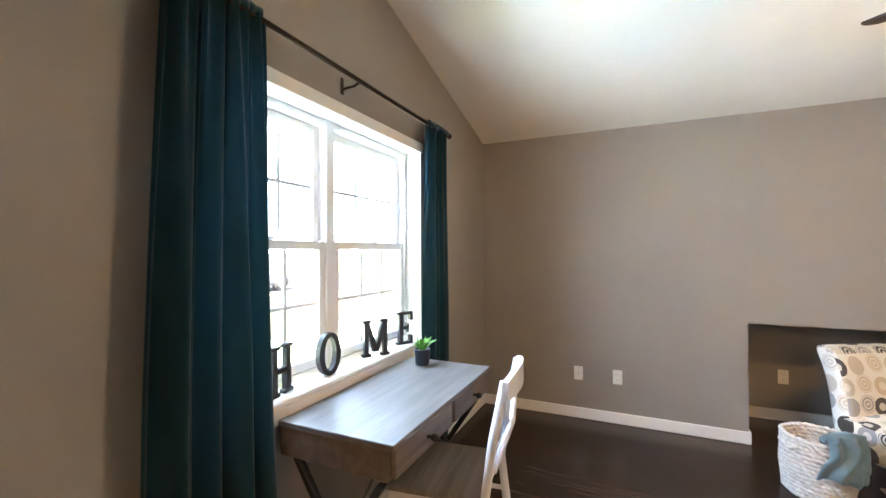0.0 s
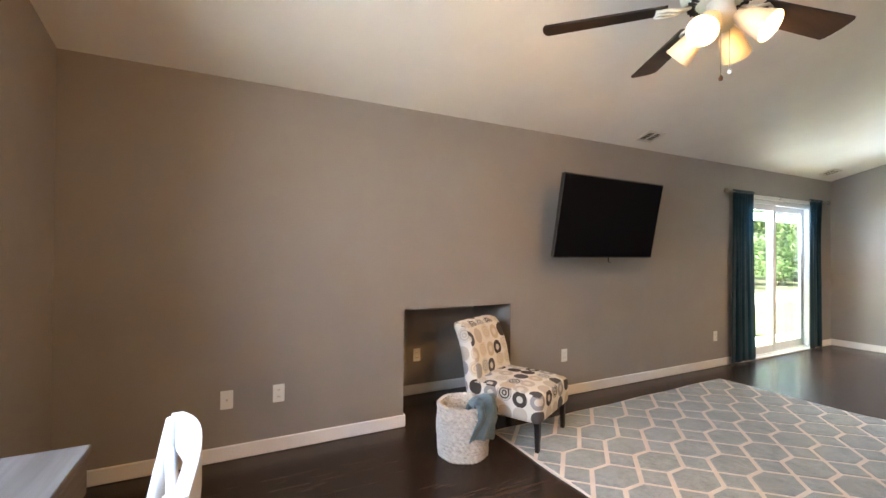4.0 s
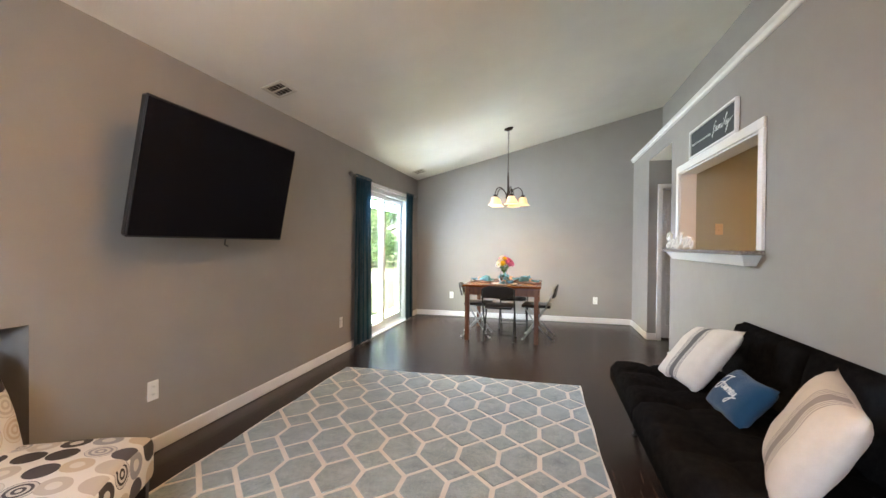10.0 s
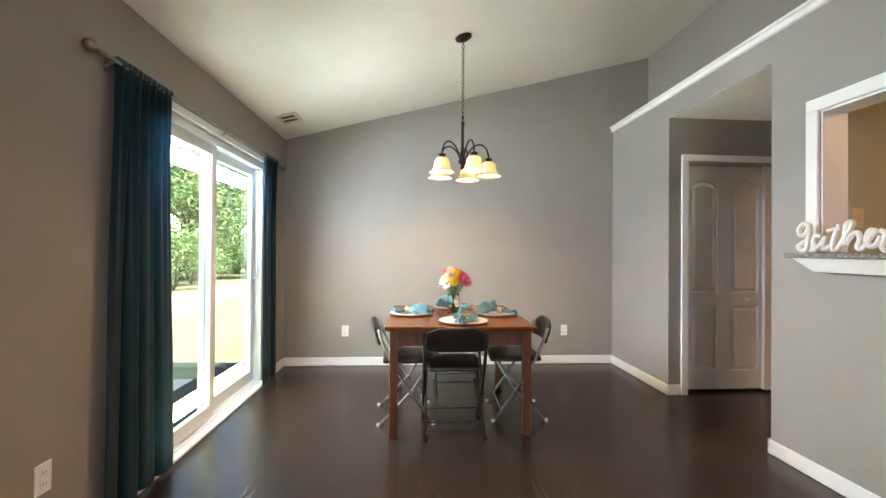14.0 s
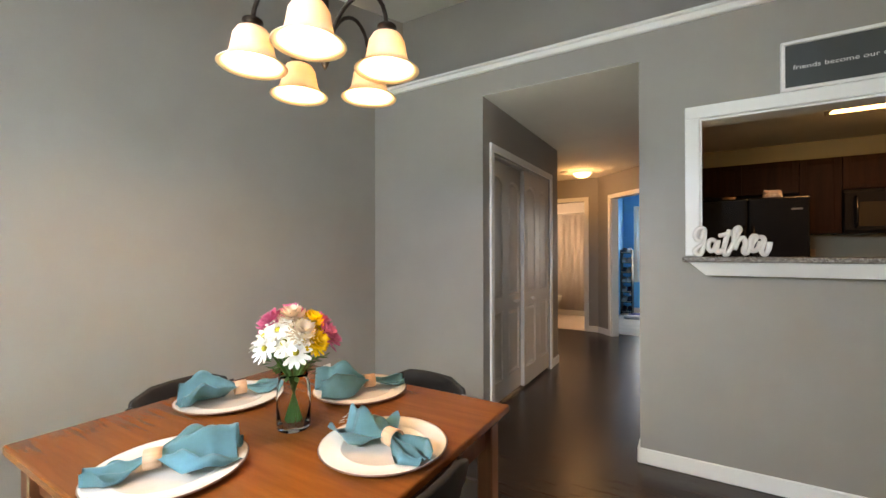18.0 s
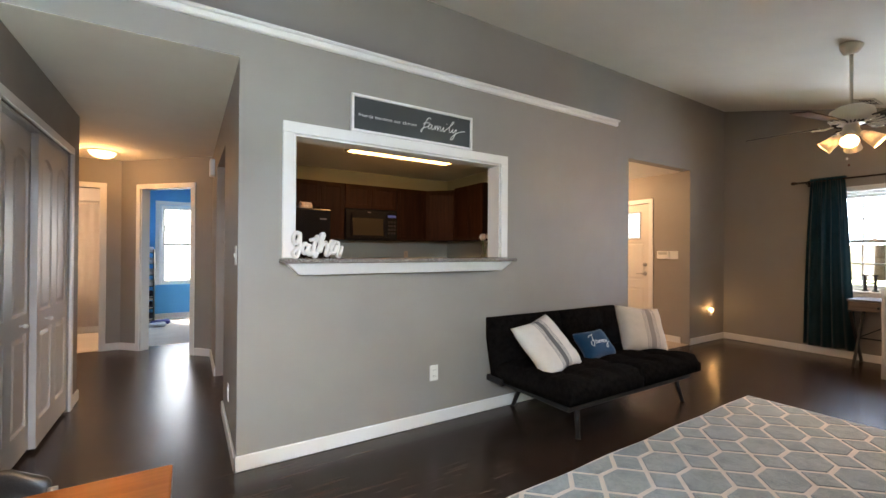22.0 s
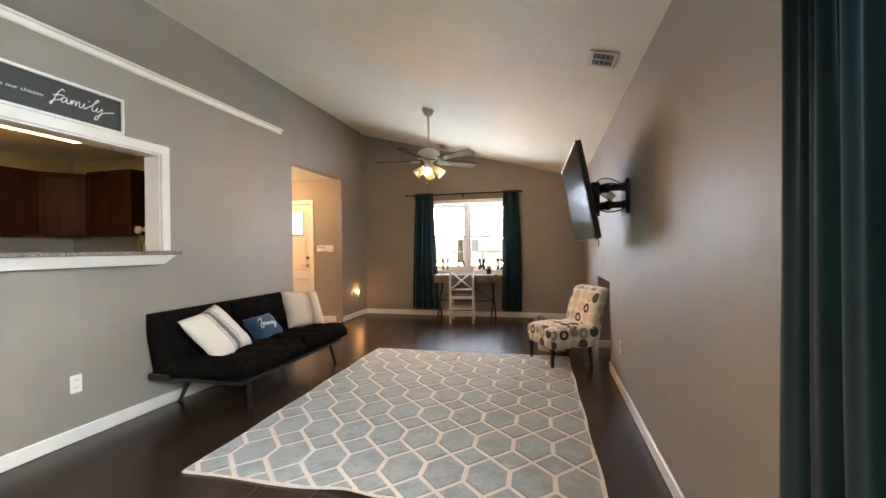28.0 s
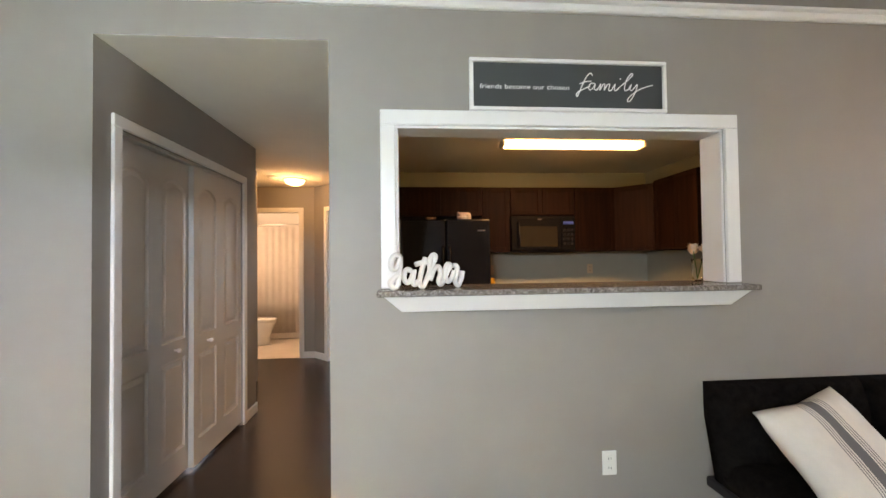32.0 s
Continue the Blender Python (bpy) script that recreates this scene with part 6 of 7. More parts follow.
# ---- folding chairs ----
def folding_chair(m, tube_mat, label, top=0.725):
    """Faces local +y; the seat's centre is above the origin."""
    ob = thing("folding_chair", m, label, "chair", "folding chairs round the table")
    for s in (-1, 1):
        x = s * 0.205
        bm = tube([(x, -0.222, top - 0.05), (x, -0.20, 0.60), (x, -0.13, 0.44), (x, 0.02, 0.20), (x, 0.165, 0.0)], 0.011, 8)
        part("front_leg", bm, tube_mat, ob, "", True)
        bm = tube([(s * 0.19, 0.14, 0.43), (s * 0.19, 0.02, 0.24), (s * 0.195, -0.215, 0.0)], 0.010, 8)
        part("rear_leg", bm, tube_mat, ob, "", True)
        for y in (0.168, -0.217):
            part("foot", rod((x if y > 0 else s * 0.195, y, 0.0), (x if y > 0 else s * 0.195, y, 0.016), 0.015), M_PLATE if tube_mat is M_GREYTUBE else M_BLACKP, ob)
    part("front_brace", tube([(-0.205, 0.11, 0.075), (0.205, 0.11, 0.075)], 0.007, 6), tube_mat, ob)
    part("rear_brace", tube([(-0.195, -0.135, 0.075), (0.195, -0.135, 0.075)], 0.007, 6), tube_mat, ob)
    bm = rounded(-0.195, 0.195, -0.19, 0.19, 0.425, 0.460, 0.016, lambda p: Vector((p.x * (1 - 0.10 * (p.y < -0.05)), p.y, p.z + (0.008 * math.cos(p.x * 7) * math.cos(p.y * 7) if p.z > 0.45 else 0))), 3)
    part("seat_pad", bm, M_SEATPAD, ob, "black padded vinyl seat", True)

    def bow(p):
        return Vector((p.x, p.y - 0.030 * (1 - (p.x / 0.2) ** 2) - 0.20 * (p.z - top + 0.09), p.z - 0.045 * abs(p.x / 0.2) ** 5 * (p.z > top - 0.09)))
    part("backrest", rounded(-0.198, 0.198, -0.236, -0.214, top - 0.165, top, 0.010, bow, 4), M_SEATPAD, ob, "black padded backrest", True)
    return ob


folding_chair(pose(7.155, 1.92, 0, 0, 0, -90), M_BLACKM, "black padded metal folding chair pushed under the table", 0.735)
folding_chair(pose(7.37, 2.235, 0, 0, 0, 184), M_GREYTUBE, "folding chair with black pads and grey metal legs")
folding_chair(pose(7.40, 1.440, 0, 0, 0, -3), M_GREYTUBE, "folding chair with black pads and grey metal legs")
folding_chair(pose(7.985, 1.80, 0, 0, 0, 91), M_BLACKM, "black padded metal folding chair pushed under the table")


# ---- place settings ----
def napkin_mesh(seed):
    """A cloth pulled through a ring: a folded tail on one side, a ruffled fan on the other."""
    bm = bmesh.new()
    nu, nv = 40, 20
    rows = []
    for i in range(nu + 1):
        s = i / nu * 1.7 - 0.7
        if s < 0:
            spread, puff = 0.016 + 0.030 * min(1, -s * 2.2) * (1.0 if s > -0.45 else 1 - (-s - 0.45) / 0.25 * 0.85), 0.012
        else:
            spread, puff = 0.016 + 0.062 * min(1, s * 2.0) ** 0.8 * (1 - 0.35 * max(0, s - 0.6) / 0.4), 0.012 + 0.026 * min(1, s * 2)
        row = []
        for j in range(nv + 1):
            v = j / nv * 2 - 1
            fold = puff * (0.8 * math.cos(v * 4.6 + 1.5 * s + seed) + 0.8 * math.sin(v * 8.5 + 3.5 * s + seed * 2)) * min(1, abs(s) * 3)
            wob = 0.016 * noise.noise(Vector((s * 3.5, v * 2.5, seed * 3))) * min(1, abs(s) * 3)
            lift = 0.020 * max(0, 1 - abs(s) * 4) + (0.026 * math.sin(min(1, s * 1.1) * math.pi) if s > 0 else 0.0)
            ragged = 0.020 * math.sin(v * 3 + seed) * max(0, s - 0.5)
            row.append(bm.verts.new((s * 0.188 + ragged, v * spread * (1 + 0.28 * min(1, abs(s) * 3)) + 0.4 * wob, max(0.004, 0.014 + lift + 0.85 * fold + 1.5 * wob))))
        rows.append(row)
    for a, b in zip(rows, rows[1:]):
        for j in range(nv):
            bm.faces.new((a[j], a[j + 1], b[j + 1], b[j]))
    bmesh.ops.solidify(bm, geom=bm.faces[:], thickness=0.003)
    return bm


for k, (x, y, turn) in enumerate(((7.465, 2.212, -118), (7.80, 1.858, 68), (7.455, 1.553, 52), (7.095, 1.853, -12))):
    pl = thing("dinner_plate", pose(x, y, TZ + 0.001), "cream charger plate on the table", "plate", "place settings")
    part("dish", lathe([(0, 0.004), (0.104, 0.004), (0.113, 0.010), (0.117, 0.0105), (0.120, 0.0090), (0.164, 0.015), (0.170, 0.017), (0.170, 0.013), (0.11, 0.0), (0, 0.0)], 56), M_CHARGER, pl, "", True)
    part("rim", lathe([(0.170, 0.013), (0.1725, 0.015), (0.170, 0.0175)], 56), M_PLATERIM, pl, "", True)
    c, s = math.cos(radians(turn)), math.sin(radians(turn))
    nk = thing("napkin", pose(x - 0.035 * c, y - 0.035 * s, TZ + 0.014, 0, 0, turn), "teal cloth napkin gathered in a wooden ring", "napkin", "place settings")
    part("cloth", napkin_mesh(k * 1.7), M_NAPKIN, nk, "", True)
    bm = lathe([(0.021, -0.019), (0.024, -0.019), (0.024, 0.019), (0.021, 0.019), (0.021, -0.019)], 20, Matrix.Translation((0, 0, 0.026)) @ Matrix.Rotation(radians(90), 4, "Y"))
    rg = part("napkin_ring", bm, M_RING, nk, "light wooden napkin ring", True)

# ---- bouquet ----
vase = thing("flower_vase", pose(7.412, 1.893, TZ + 0.001), "clear glass jar of white, pink and yellow daisies", "flower vase")
part("jar", lathe([(0, 0), (0.044, 0), (0.049, 0.006), (0.050, 0.10), (0.046, 0.135), (0.040, 0.150), (0.043, 0.165), (0.041, 0.166), (0.037, 0.150), (0.043, 0.132), (0.0465, 0.10), (0.0455, 0.012), (0, 0.010)], 28), M_VGLASS, vase, "", True)
rnd = random.Random(21)
for k in range(24):
    a = k * 2.399
    tilt = 0.10 + 1.15 * math.sqrt(k / 24)
    d = Vector((math.cos(a) * math.sin(tilt), math.sin(a) * math.sin(tilt), math.cos(tilt)))
    sideways, ahead = d.x * 0.75 + d.y * 0.66, d.y * 0.75 - d.x * 0.66
    if sideways > 0.12 and k % 5 != 3 or ahead > 0.5 and d.z < 0.72 and sideways > -0.25:
        col, r, n, ly = "white", 0.049, 13, 1
    elif sideways < -0.35 and ahead > 0.20:
        col, r, n, ly = "yellow", 0.044, 19, 4
    else:
        col, r, n, ly = (("pink", 0.043, 17, 3), ("cream", 0.048, 19, 4), ("pink", 0.040, 17, 2), ("pink", 0.043, 17, 3))[k % 4]
    p = Vector((0, 0, 0.200)) + Vector((d.x * 0.108, d.y * 0.108, d.z * 0.134))
    part("stem", tube([(-d.x * 0.028, -d.y * 0.028, 0.02), (d.x * 0.012, d.y * 0.012, 0.14), tuple(p - d * 0.012)], 0.003, 5), M_STEM, vase)
    Q = Matrix.Translation(p) @ d.to_track_quat("Z", "Y").to_matrix().to_4x4()
    bm = petal_head(r, n, 0.15 if ly == 1 else 0.25, ly, k)
    bmesh.ops.transform(bm, matrix=Q, verts=bm.verts[:])
    fl = part("flower", bm, M_PETAL[col], vase)
    if ly < 3:
        part("flower_eye", lathe([(0, 0.008), (0.007, 0.006), (0.010, 0.001), (0, 0)], 10, Q @ pose(0, 0, 0.004)), M_EYE, fl, "", True)
bm = bmesh.new()
for k in range(60):
    a, tl, q = rnd.uniform(0, 6.28), rnd.uniform(0.5, 1.5), rnd.uniform(0.03, 0.085)
    c = Vector((math.cos(a) * math.sin(tl) * q, math.sin(a) * math.sin(tl) * q, 0.165 + rnd.uniform(0, 0.08)))
    d = Vector((math.cos(a), math.sin(a), rnd.uniform(-0.3, 0.5))).normalized() * 0.035
    s = Vector((-math.sin(a), math.cos(a), 0)) * 0.008
    v = [bm.verts.new(x) for x in (c, c + d * 0.5 + s, c + d, c + d * 0.5 - s)]
    bm.faces.new(v)
bmesh.ops.solidify(bm, geom=bm.faces[:], thickness=0.001)
tagged(part("foliage", bm, M_STEM, vase), kind="stuff")

# ---- chandelier ----
CX, CY = 7.332, 1.842
CZ = ceil_z(CY)
chan = thing("chandelier", pose(CX, CY, 0), "dark bronze chandelier with five bell-shaped glass shades", "chandelier")
part("canopy", lathe([(0, 0.01), (0.065, 0.01), (0.062, -0.012), (0.03, -0.03), (0, -0.032)], 24, Matrix.Translation((0, 0, CZ)) @ Matrix.Rotation(math.atan(-SLOPE), 4, "X")), M_BRONZE, chan, "", True)
z, k = CZ - 0.03, 0
while z > 2.245:
    pts = [(0.009 * math.sin(t), 0, -0.017 * math.cos(t)) for t in [i * math.tau / 10 for i in range(10)]]
    R = Matrix.Translation((0, 0, z - 0.015)) @ Matrix.Rotation(radians(90 * (k % 2)), 4, "Z")
    part("chain_link", tube([R @ Vector(p) for p in pts], 0.0028, 5, True), M_BRONZE, chan)
    z -= 0.027
    k += 1
part("loop", tube([(0.022 * math.cos(t), 0, 2.235 + 0.022 * math.sin(t)) for t in [i * math.tau / 14 for i in range(14)]], 0.004, 6, True), M_BRONZE, chan)
part("column", lathe([(0, 2.212), (0.010, 2.208), (0.016, 2.190), (0.011, 2.17), (0.012, 1.99), (0.018, 1.97), (0.022, 1.93), (0.036, 1.905), (0.030, 1.890), (0.014, 1.876), (0.018, 1.856), (0.008, 1.830), (0, 1.818)], 20), M_BRONZE, chan, "", True)
M_SHADE, nt, b = material("amber_frosted_shade", 0.35)
shade_through, shade_mix = nt.nodes.new("ShaderNodeBsdfTranslucent"), nt.nodes.new("ShaderNodeMixShader")
shade_through.inputs["Color"].default_value = (1.0, 0.82, 0.62, 1)
shade_mix.inputs[0].default_value = 0.13
nt.links.new(b.outputs[0], shade_mix.inputs[1])
nt.links.new(shade_through.outputs[0], shade_mix.inputs[2])
nt.links.new(shade_mix.outputs[0], nt.nodes["Material Output"].inputs["Surface"])
b.inputs["Base Color"].default_value = (0.82, 0.66, 0.46, 1)
# faint emission adds to the bulb's glow through the glass
b.inputs["Emission Color"].default_value = (1.0, 0.66, 0.36, 1)
b.inputs["Emission Strength"].default_value = 0.02
M_HOT = glow("lit_candle_bulb", (1.0, 0.80, 0.56), 20.0)
for k in range(5):
    a = radians(-18 + 72 * k)
    c, s = math.cos(a), math.sin(a)
    path = []
    for i in range(13):
        t = i / 12
        w0, w1, w2, w3 = (1 - t) ** 3, 3 * t * (1 - t) ** 2, 3 * t * t * (1 - t), t ** 3
        rr, zz = 0.015 * w0 + 0.055 * w1 + 0.193 * w2 + 0.200 * w3, 1.90 * w0 + 2.06 * w1 + 2.09 * w2 + 1.925 * w3
        path.append((rr * c, rr * s, zz))
    arm = part("arm", tube(path, 0.0065, 8), M_BRONZE, chan, "", True)
    B = Matrix.Translation((0.200 * c, 0.200 * s, 0))
    part("socket", lathe([(0, 1.938), (0.010, 1.936), (0.028, 1.928), (0.029, 1.922), (0.023, 1.920), (0.023, 1.908), (0.031, 1.906), (0.032, 1.898), (0, 1.896)], 18, B), M_BRONZE, arm, "", True)
    sh = part("glass_shade", lathe([(0.026, 1.906), (0.042, 1.898), (0.053, 1.880), (0.058, 1.850), (0.063, 1.826), (0.079, 1.807), (0.095, 1.797), (0.093, 1.794), (0.076, 1.804), (0.059, 1.826), (0.054, 1.850), (0.049, 1.879), (0.039, 1.895), (0.024, 1.902)], 28, B), M_SHADE, chan, "frosted amber bell shade", True)
    part("bulb", lathe([(0, 1.895), (0.013, 1.885), (0.022, 1.862), (0.024, 1.850), (0.016, 1.836), (0, 1.830)], 14, B), M_HOT, sh, "lit warm bulb", True)
    bulb("chandelier_bulb", (CX + 0.200 * c, CY + 0.200 * s, 1.812), 1.35, (1.0, 0.70, 0.42), 0.022)

# ---- night light ----
nl = thing("night_light", pose(0.42, BACK, 0.42, 0, 0, 180), "small lit plug-in night light on the wall", "night light")
part("body", boxed(-0.03, 0.03, -0.03, 0.0, -0.05, 0.03, 0.008, None, 2), M_PLATE, nl)
part("lens", lathe([(0, 0.05), (0.015, 0.045), (0.025, 0.02), (0.025, 0.0), (0, 0)], 16, pose(0, -0.022, 0.015)), glow("night_light_lens", (1.0, 0.62, 0.25), 6.0), nl, "glowing amber lens", True)
bulb("night_light_bulb", (0.42, BACK + 0.07, 0.47), 0.25, (1.0, 0.6, 0.25), 0.02)

# ---- entry ceiling light ----
el = thing("entry_ceiling_light", pose(1.9, -1.75, 2.43), "round frosted entry ceiling light, lit", "ceiling light")
part("base", lathe([(0, 0), (0.14, 0), (0.145, -0.018), (0, -0.018)], 28), M_FANWHITE, el, "", True)
part("dome", lathe([(0, -0.085), (0.05, -0.080), (0.10, -0.058), (0.128, -0.018), (0, -0.018)], 28), glow("entry_dome", (1.0, 0.66, 0.38), 2.0), el, "glowing frosted glass dome", True)
bulb("entry_bulb", (1.9, -1.75, 2.25), 12.0, (1.0, 0.66, 0.38), 0.06)

# ---- hall ceiling light and detector ----
hl = thing("hall_ceiling_light", pose(7.735, -3.42, HALL_H), "round frosted hall ceiling light, lit", "ceiling light")
part("base", lathe([(0, 0), (0.14, 0), (0.145, -0.018), (0, -0.018)], 28), M_FANWHITE, hl, "", True)
part("dome", lathe([(0, -0.085), (0.05, -0.080), (0.10, -0.058), (0.128, -0.018), (0, -0.018)], 28), glow("hall_dome", (1.0, 0.66, 0.34), 2.2), hl, "glowing frosted glass dome", True)
bulb("hall_bulb", (7.735, -3.30, HALL_H - 0.18), 2.3, (1.0, 0.58, 0.25), 0.06)
sd = thing("smoke_detector", pose(7.95, -3.25, HALL_H), "white round smoke detector on the hall ceiling", "smoke detector")
part("case", lathe([(0, 0), (0.06, 0), (0.062, -0.018), (0.045, -0.035), (0, -0.036)], 24), M_PLATE, sd, "", True)

# ---- kitchen ----
def cabinet(x0, x1, y0, y1, z0, z1, doors, label, m=None, name="wall_cabinet"):
    """A cupboard whose doors face +y."""
    ob = thing(name, m or Matrix.Identity(4), label, "cabinet", "kitchen wall cabinets")
    part("body", boxed(x0, x1, y0, y1 - 0.02, z0, z1), M_CAB, ob)
    w = (x1 - x0) / doors
    for k in range(doors):
        a, c = x0 + k * w + 0.003, x0 + (k + 1) * w - 0.003
        d = part("door", boxed(a, c, y1 - 0.0195, y1 - 0.006, z0 + 0.003, z1 - 0.003), M_CAB, ob)
        for q in ((a, a + 0.055, z0 + 0.003, z1 - 0.003), (c - 0.055, c, z0 + 0.003, z1 - 0.003), (a + 0.055, c - 0.055, z0 + 0.003, z0 + 0.058), (a + 0.055, c - 0.055, z1 - 0.058, z1 - 0.003)):
            part("door_rail", boxed(q[0], q[1], y1 - 0.006, y1, q[2], q[3], 0.0025), M_CAB, d)
    return ob


KZ0, KZ1, KY = 1.43, 2.17, -3.02
cabinet(5.46, 6.40, KY, -2.62, 1.84, KZ1, 2, "dark espresso cabinet above the refrigerator")
cabinet(5.14, 5.458, KY, -2.64, KZ0, KZ1, 1, "dark espresso kitchen wall cabinet")
cabinet(4.39, 5.138, KY, -2.64, 1.85, KZ1, 2, "dark espresso cabinet above the microwave")
cabinet(3.90, 4.388, KY, -2.64, KZ0, KZ1, 1, "dark espresso kitchen wall cabinet")
cabinet(0, 0.42, -0.30, 0.0, KZ0, KZ1, 1, "dark espresso corner wall cabinet", Matrix.Translation((3.615, -2.345, 0)) @ Matrix.Rotation(radians(-45), 4, "Z"))
cabinet(-0.34, 0.34, -0.32, 0.0, KZ0, KZ1 + 0.02, 2, "dark espresso kitchen wall cabinet", Matrix.Translation((3.625, -1.99, 0)) @ Matrix.Rotation(radians(-90), 4, "Z"))
mw = thing("microwave", pose(4.765, -2.62, 1.42), "black over-range microwave with brown window", "microwave")
part("body", boxed(-0.372, 0.372, -0.39, -0.02, 0.0, 0.425, 0.006), M_APPL, mw)
dr = part("door", boxed(-0.205, 0.370, -0.02, 0.012, 0.03, 0.40, 0.006), M_APPL, mw)
part("window", boxed(-0.16, 0.27, 0.012, 0.015, 0.07, 0.30, 0.002), painted("dark_glass_pane", (0.03, 0.025, 0.018), 0.12), dr, "dull brown glass window")
part("handle", tube([(0.29, 0.014, 0.06), (0.29, 0.05, 0.10), (0.29, 0.05, 0.32), (0.29, 0.014, 0.36)], 0.009, 6), M_APPL, dr, "", True)
cp = part("control_panel", boxed(-0.370, -0.208, -0.02, 0.010, 0.03, 0.40, 0.004), M_APPL, mw)
part("display", boxed(-0.35, -0.23, 0.010, 0.012, 0.32, 0.355), glow("blue_display", (0.04, 0.08, 0.35), 0.008), cp)
for i in range(4):
    for j in range(3):
        part("button", boxed(-0.345 + j * 0.042, -0.315 + j * 0.042, 0.010, 0.0125, 0.09 + i * 0.05, 0.12 + i * 0.05, 0.001), M_BLACKP, cp)
part("badge", boxed(0.02, 0.07, 0.012, 0.0135, 0.375, 0.385), M_PEWTER, dr)
fr = thing("refrigerator", pose(5.915, -2.17, 0), "black side-by-side refrigerator with vertical handles", "refrigerator")
part("body", boxed(-0.455, 0.455, -0.80, -0.07, 0.0, 1.755, 0.006), M_APPL, fr)
for s, a, c in ((1, 0.004, 0.453), (-1, -0.453, -0.004)):
    d = part("door", boxed(a, c, -0.066, 0.0, 0.06, 1.765, 0.014, None, 2), M_APPL, fr)
    hx = s * 0.035
    part("handle", tube([(hx, 0.004, 0.75), (hx, 0.045, 0.80), (hx, 0.045, 1.45), (hx, 0.004, 1.50)], 0.011, 8), M_APPL, d, "", True)
part("badge", boxed(-0.40, -0.32, 0.0, 0.002, 1.64, 1.655), M_PEWTER, d)
kl = thing("kitchen_tube_light", pose(4.82, -1.60, 2.415), "long fluorescent kitchen ceiling light, lit", "ceiling light")
part("base", boxed(-0.64, 0.64, -0.075, 0.075, -0.022, 0.0, 0.004), M_FANWHITE, kl)
bm = boxed(-0.63, 0.63, -0.068, 0.068, -0.075, -0.022, 0.025, None, 3)
part("diffuser", bm, glow("tube_diffuser", (1.0, 0.60, 0.25), 3.2), kl, "glowing ribbed diffuser")
for s in (-1, 1):
    part("end_cap", boxed(s * 0.64 - 0.012, s * 0.64 + 0.012, -0.07, 0.07, -0.078, -0.0221, 0.006), M_FANWHITE, kl)
data = bpy.data.lights.new("kitchen_tube", "AREA")
data.shape, data.size, data.size_y, data.energy, data.color = "RECTANGLE", 1.2, 0.12, 5.2, (1.0, 0.60, 0.28)
ob = new("kitchen_tube", data)
ob.matrix_world = look((4.82, -1.60, 2.33), (4.82, -1.59, 0))
# lower units and counter, hidden for the most part behind the ledge
bc = thing("base_cabinets", pose(0, 0, 0), "dark espresso kitchen base cabinet", "cabinet")
part("body", boxed(3.30, 5.44, -3.02, -2.42, 0.09, 0.875), M_CAB, bc)
part("toe_kick", boxed(3.30, 5.44, -3.02, -2.49, 0.0, 0.09), M_BLACKP, bc)
solid("kitchen_worktop", boxed(3.30, 5.45, -3.02, -2.39, 0.875, 0.912, 0.006), M_GRANITE, "speckled granite kitchen worktop", "counter")
bg = thing("bread_bag", pose(5.70, -2.40, 1.768), "crumpled bag lying on the refrigerator", "bag")
bm = rounded(-0.075, 0.075, -0.05, 0.05, 0.0, 0.085, 0.03, lambda p: p + Vector((0.012, 0.01, 0.012)) * noise.noise(p * 30), 2)
part("bag", bm, cloth("bag_film", (0.45, 0.30, 0.22), (0.75, 0.70, 0.65), 0.4, 60, 0.6, 0, 30.0), bg)
bs = thing("small_dish", pose(6.05, -2.40, 1.768), "small beige dish on the refrigerator", "dish")
part("dish", lathe([(0, 0), (0.035, 0), (0.06, 0.035), (0.057, 0.036), (0.03, 0.006), (0, 0.006)], 18), M_RING, bs, "", True)
yb = thing("snack_packet", pose(5.40, -2.50, 0.912), "yellow packet standing on the worktop", "packet")
part("packet", boxed(-0.045, 0.045, -0.03, 0.03, 0.0, 0.24, 0.015), painted("yellow_packet", (0.75, 0.42, 0.06), 0.4), yb)

# ---- bathroom ----
M_PORC = painted("porcelain", (0.78, 0.74, 0.68), 0.15, 60, 0.02)
M_SHOWER = cloth("shower_curtain_cloth", (0.78, 0.70, 0.63), (0.84, 0.78, 0.71), 0.9, 300, 0.3)
sc = thing("shower_curtain", pose(8.46, -5.35, 0.12), "cream shower curtain hanging in folds", "shower curtain")
bm = bmesh.new()
prev = None
for i in range(121):
    u = i / 120
    a = u * math.tau * 13
    col = [bm.verts.new(((u - 0.5) * 1.46, 0.006 * math.sin(a + 0.3 * math.sin(q * 3)), 1.83 * (1 - q))) for q in (0, 0.33, 0.66, 1)]
    if prev:
        for k in range(3):
            bm.faces.new((prev[k], col[k], col[k + 1], prev[k + 1]))
    prev = col
bmesh.ops.solidify(bm, geom=bm.faces[:], thickness=0.002)
part("panel", bm, M_SHOWER, sc, "", True)
sr = thing("shower_rod", pose(7.72, -5.35, 1.985), "chrome shower rod with rings", "shower rod")
part("rod", rod((0, 0, 0), (1.48, 0, 0), 0.012), M_KNOB, sr, "", True)
for k in range(12):
    part("ring", tube([(0.08 + k * 0.12, 0.02 * math.cos(t), -0.012 + 0.022 * math.sin(t)) for t in [i * math.tau / 10 for i in range(10)]], 0.003, 5, True), M_KNOB, sr)
tb = thing("bathtub", pose(8.46, -5.80, 0), "white built-in bathtub behind the curtain", "bathtub")
part("tub", boxed(-0.74, 0.74, -0.38, 0.36, 0.0, 0.42, 0.03, None, 2), M_PORC, tb)
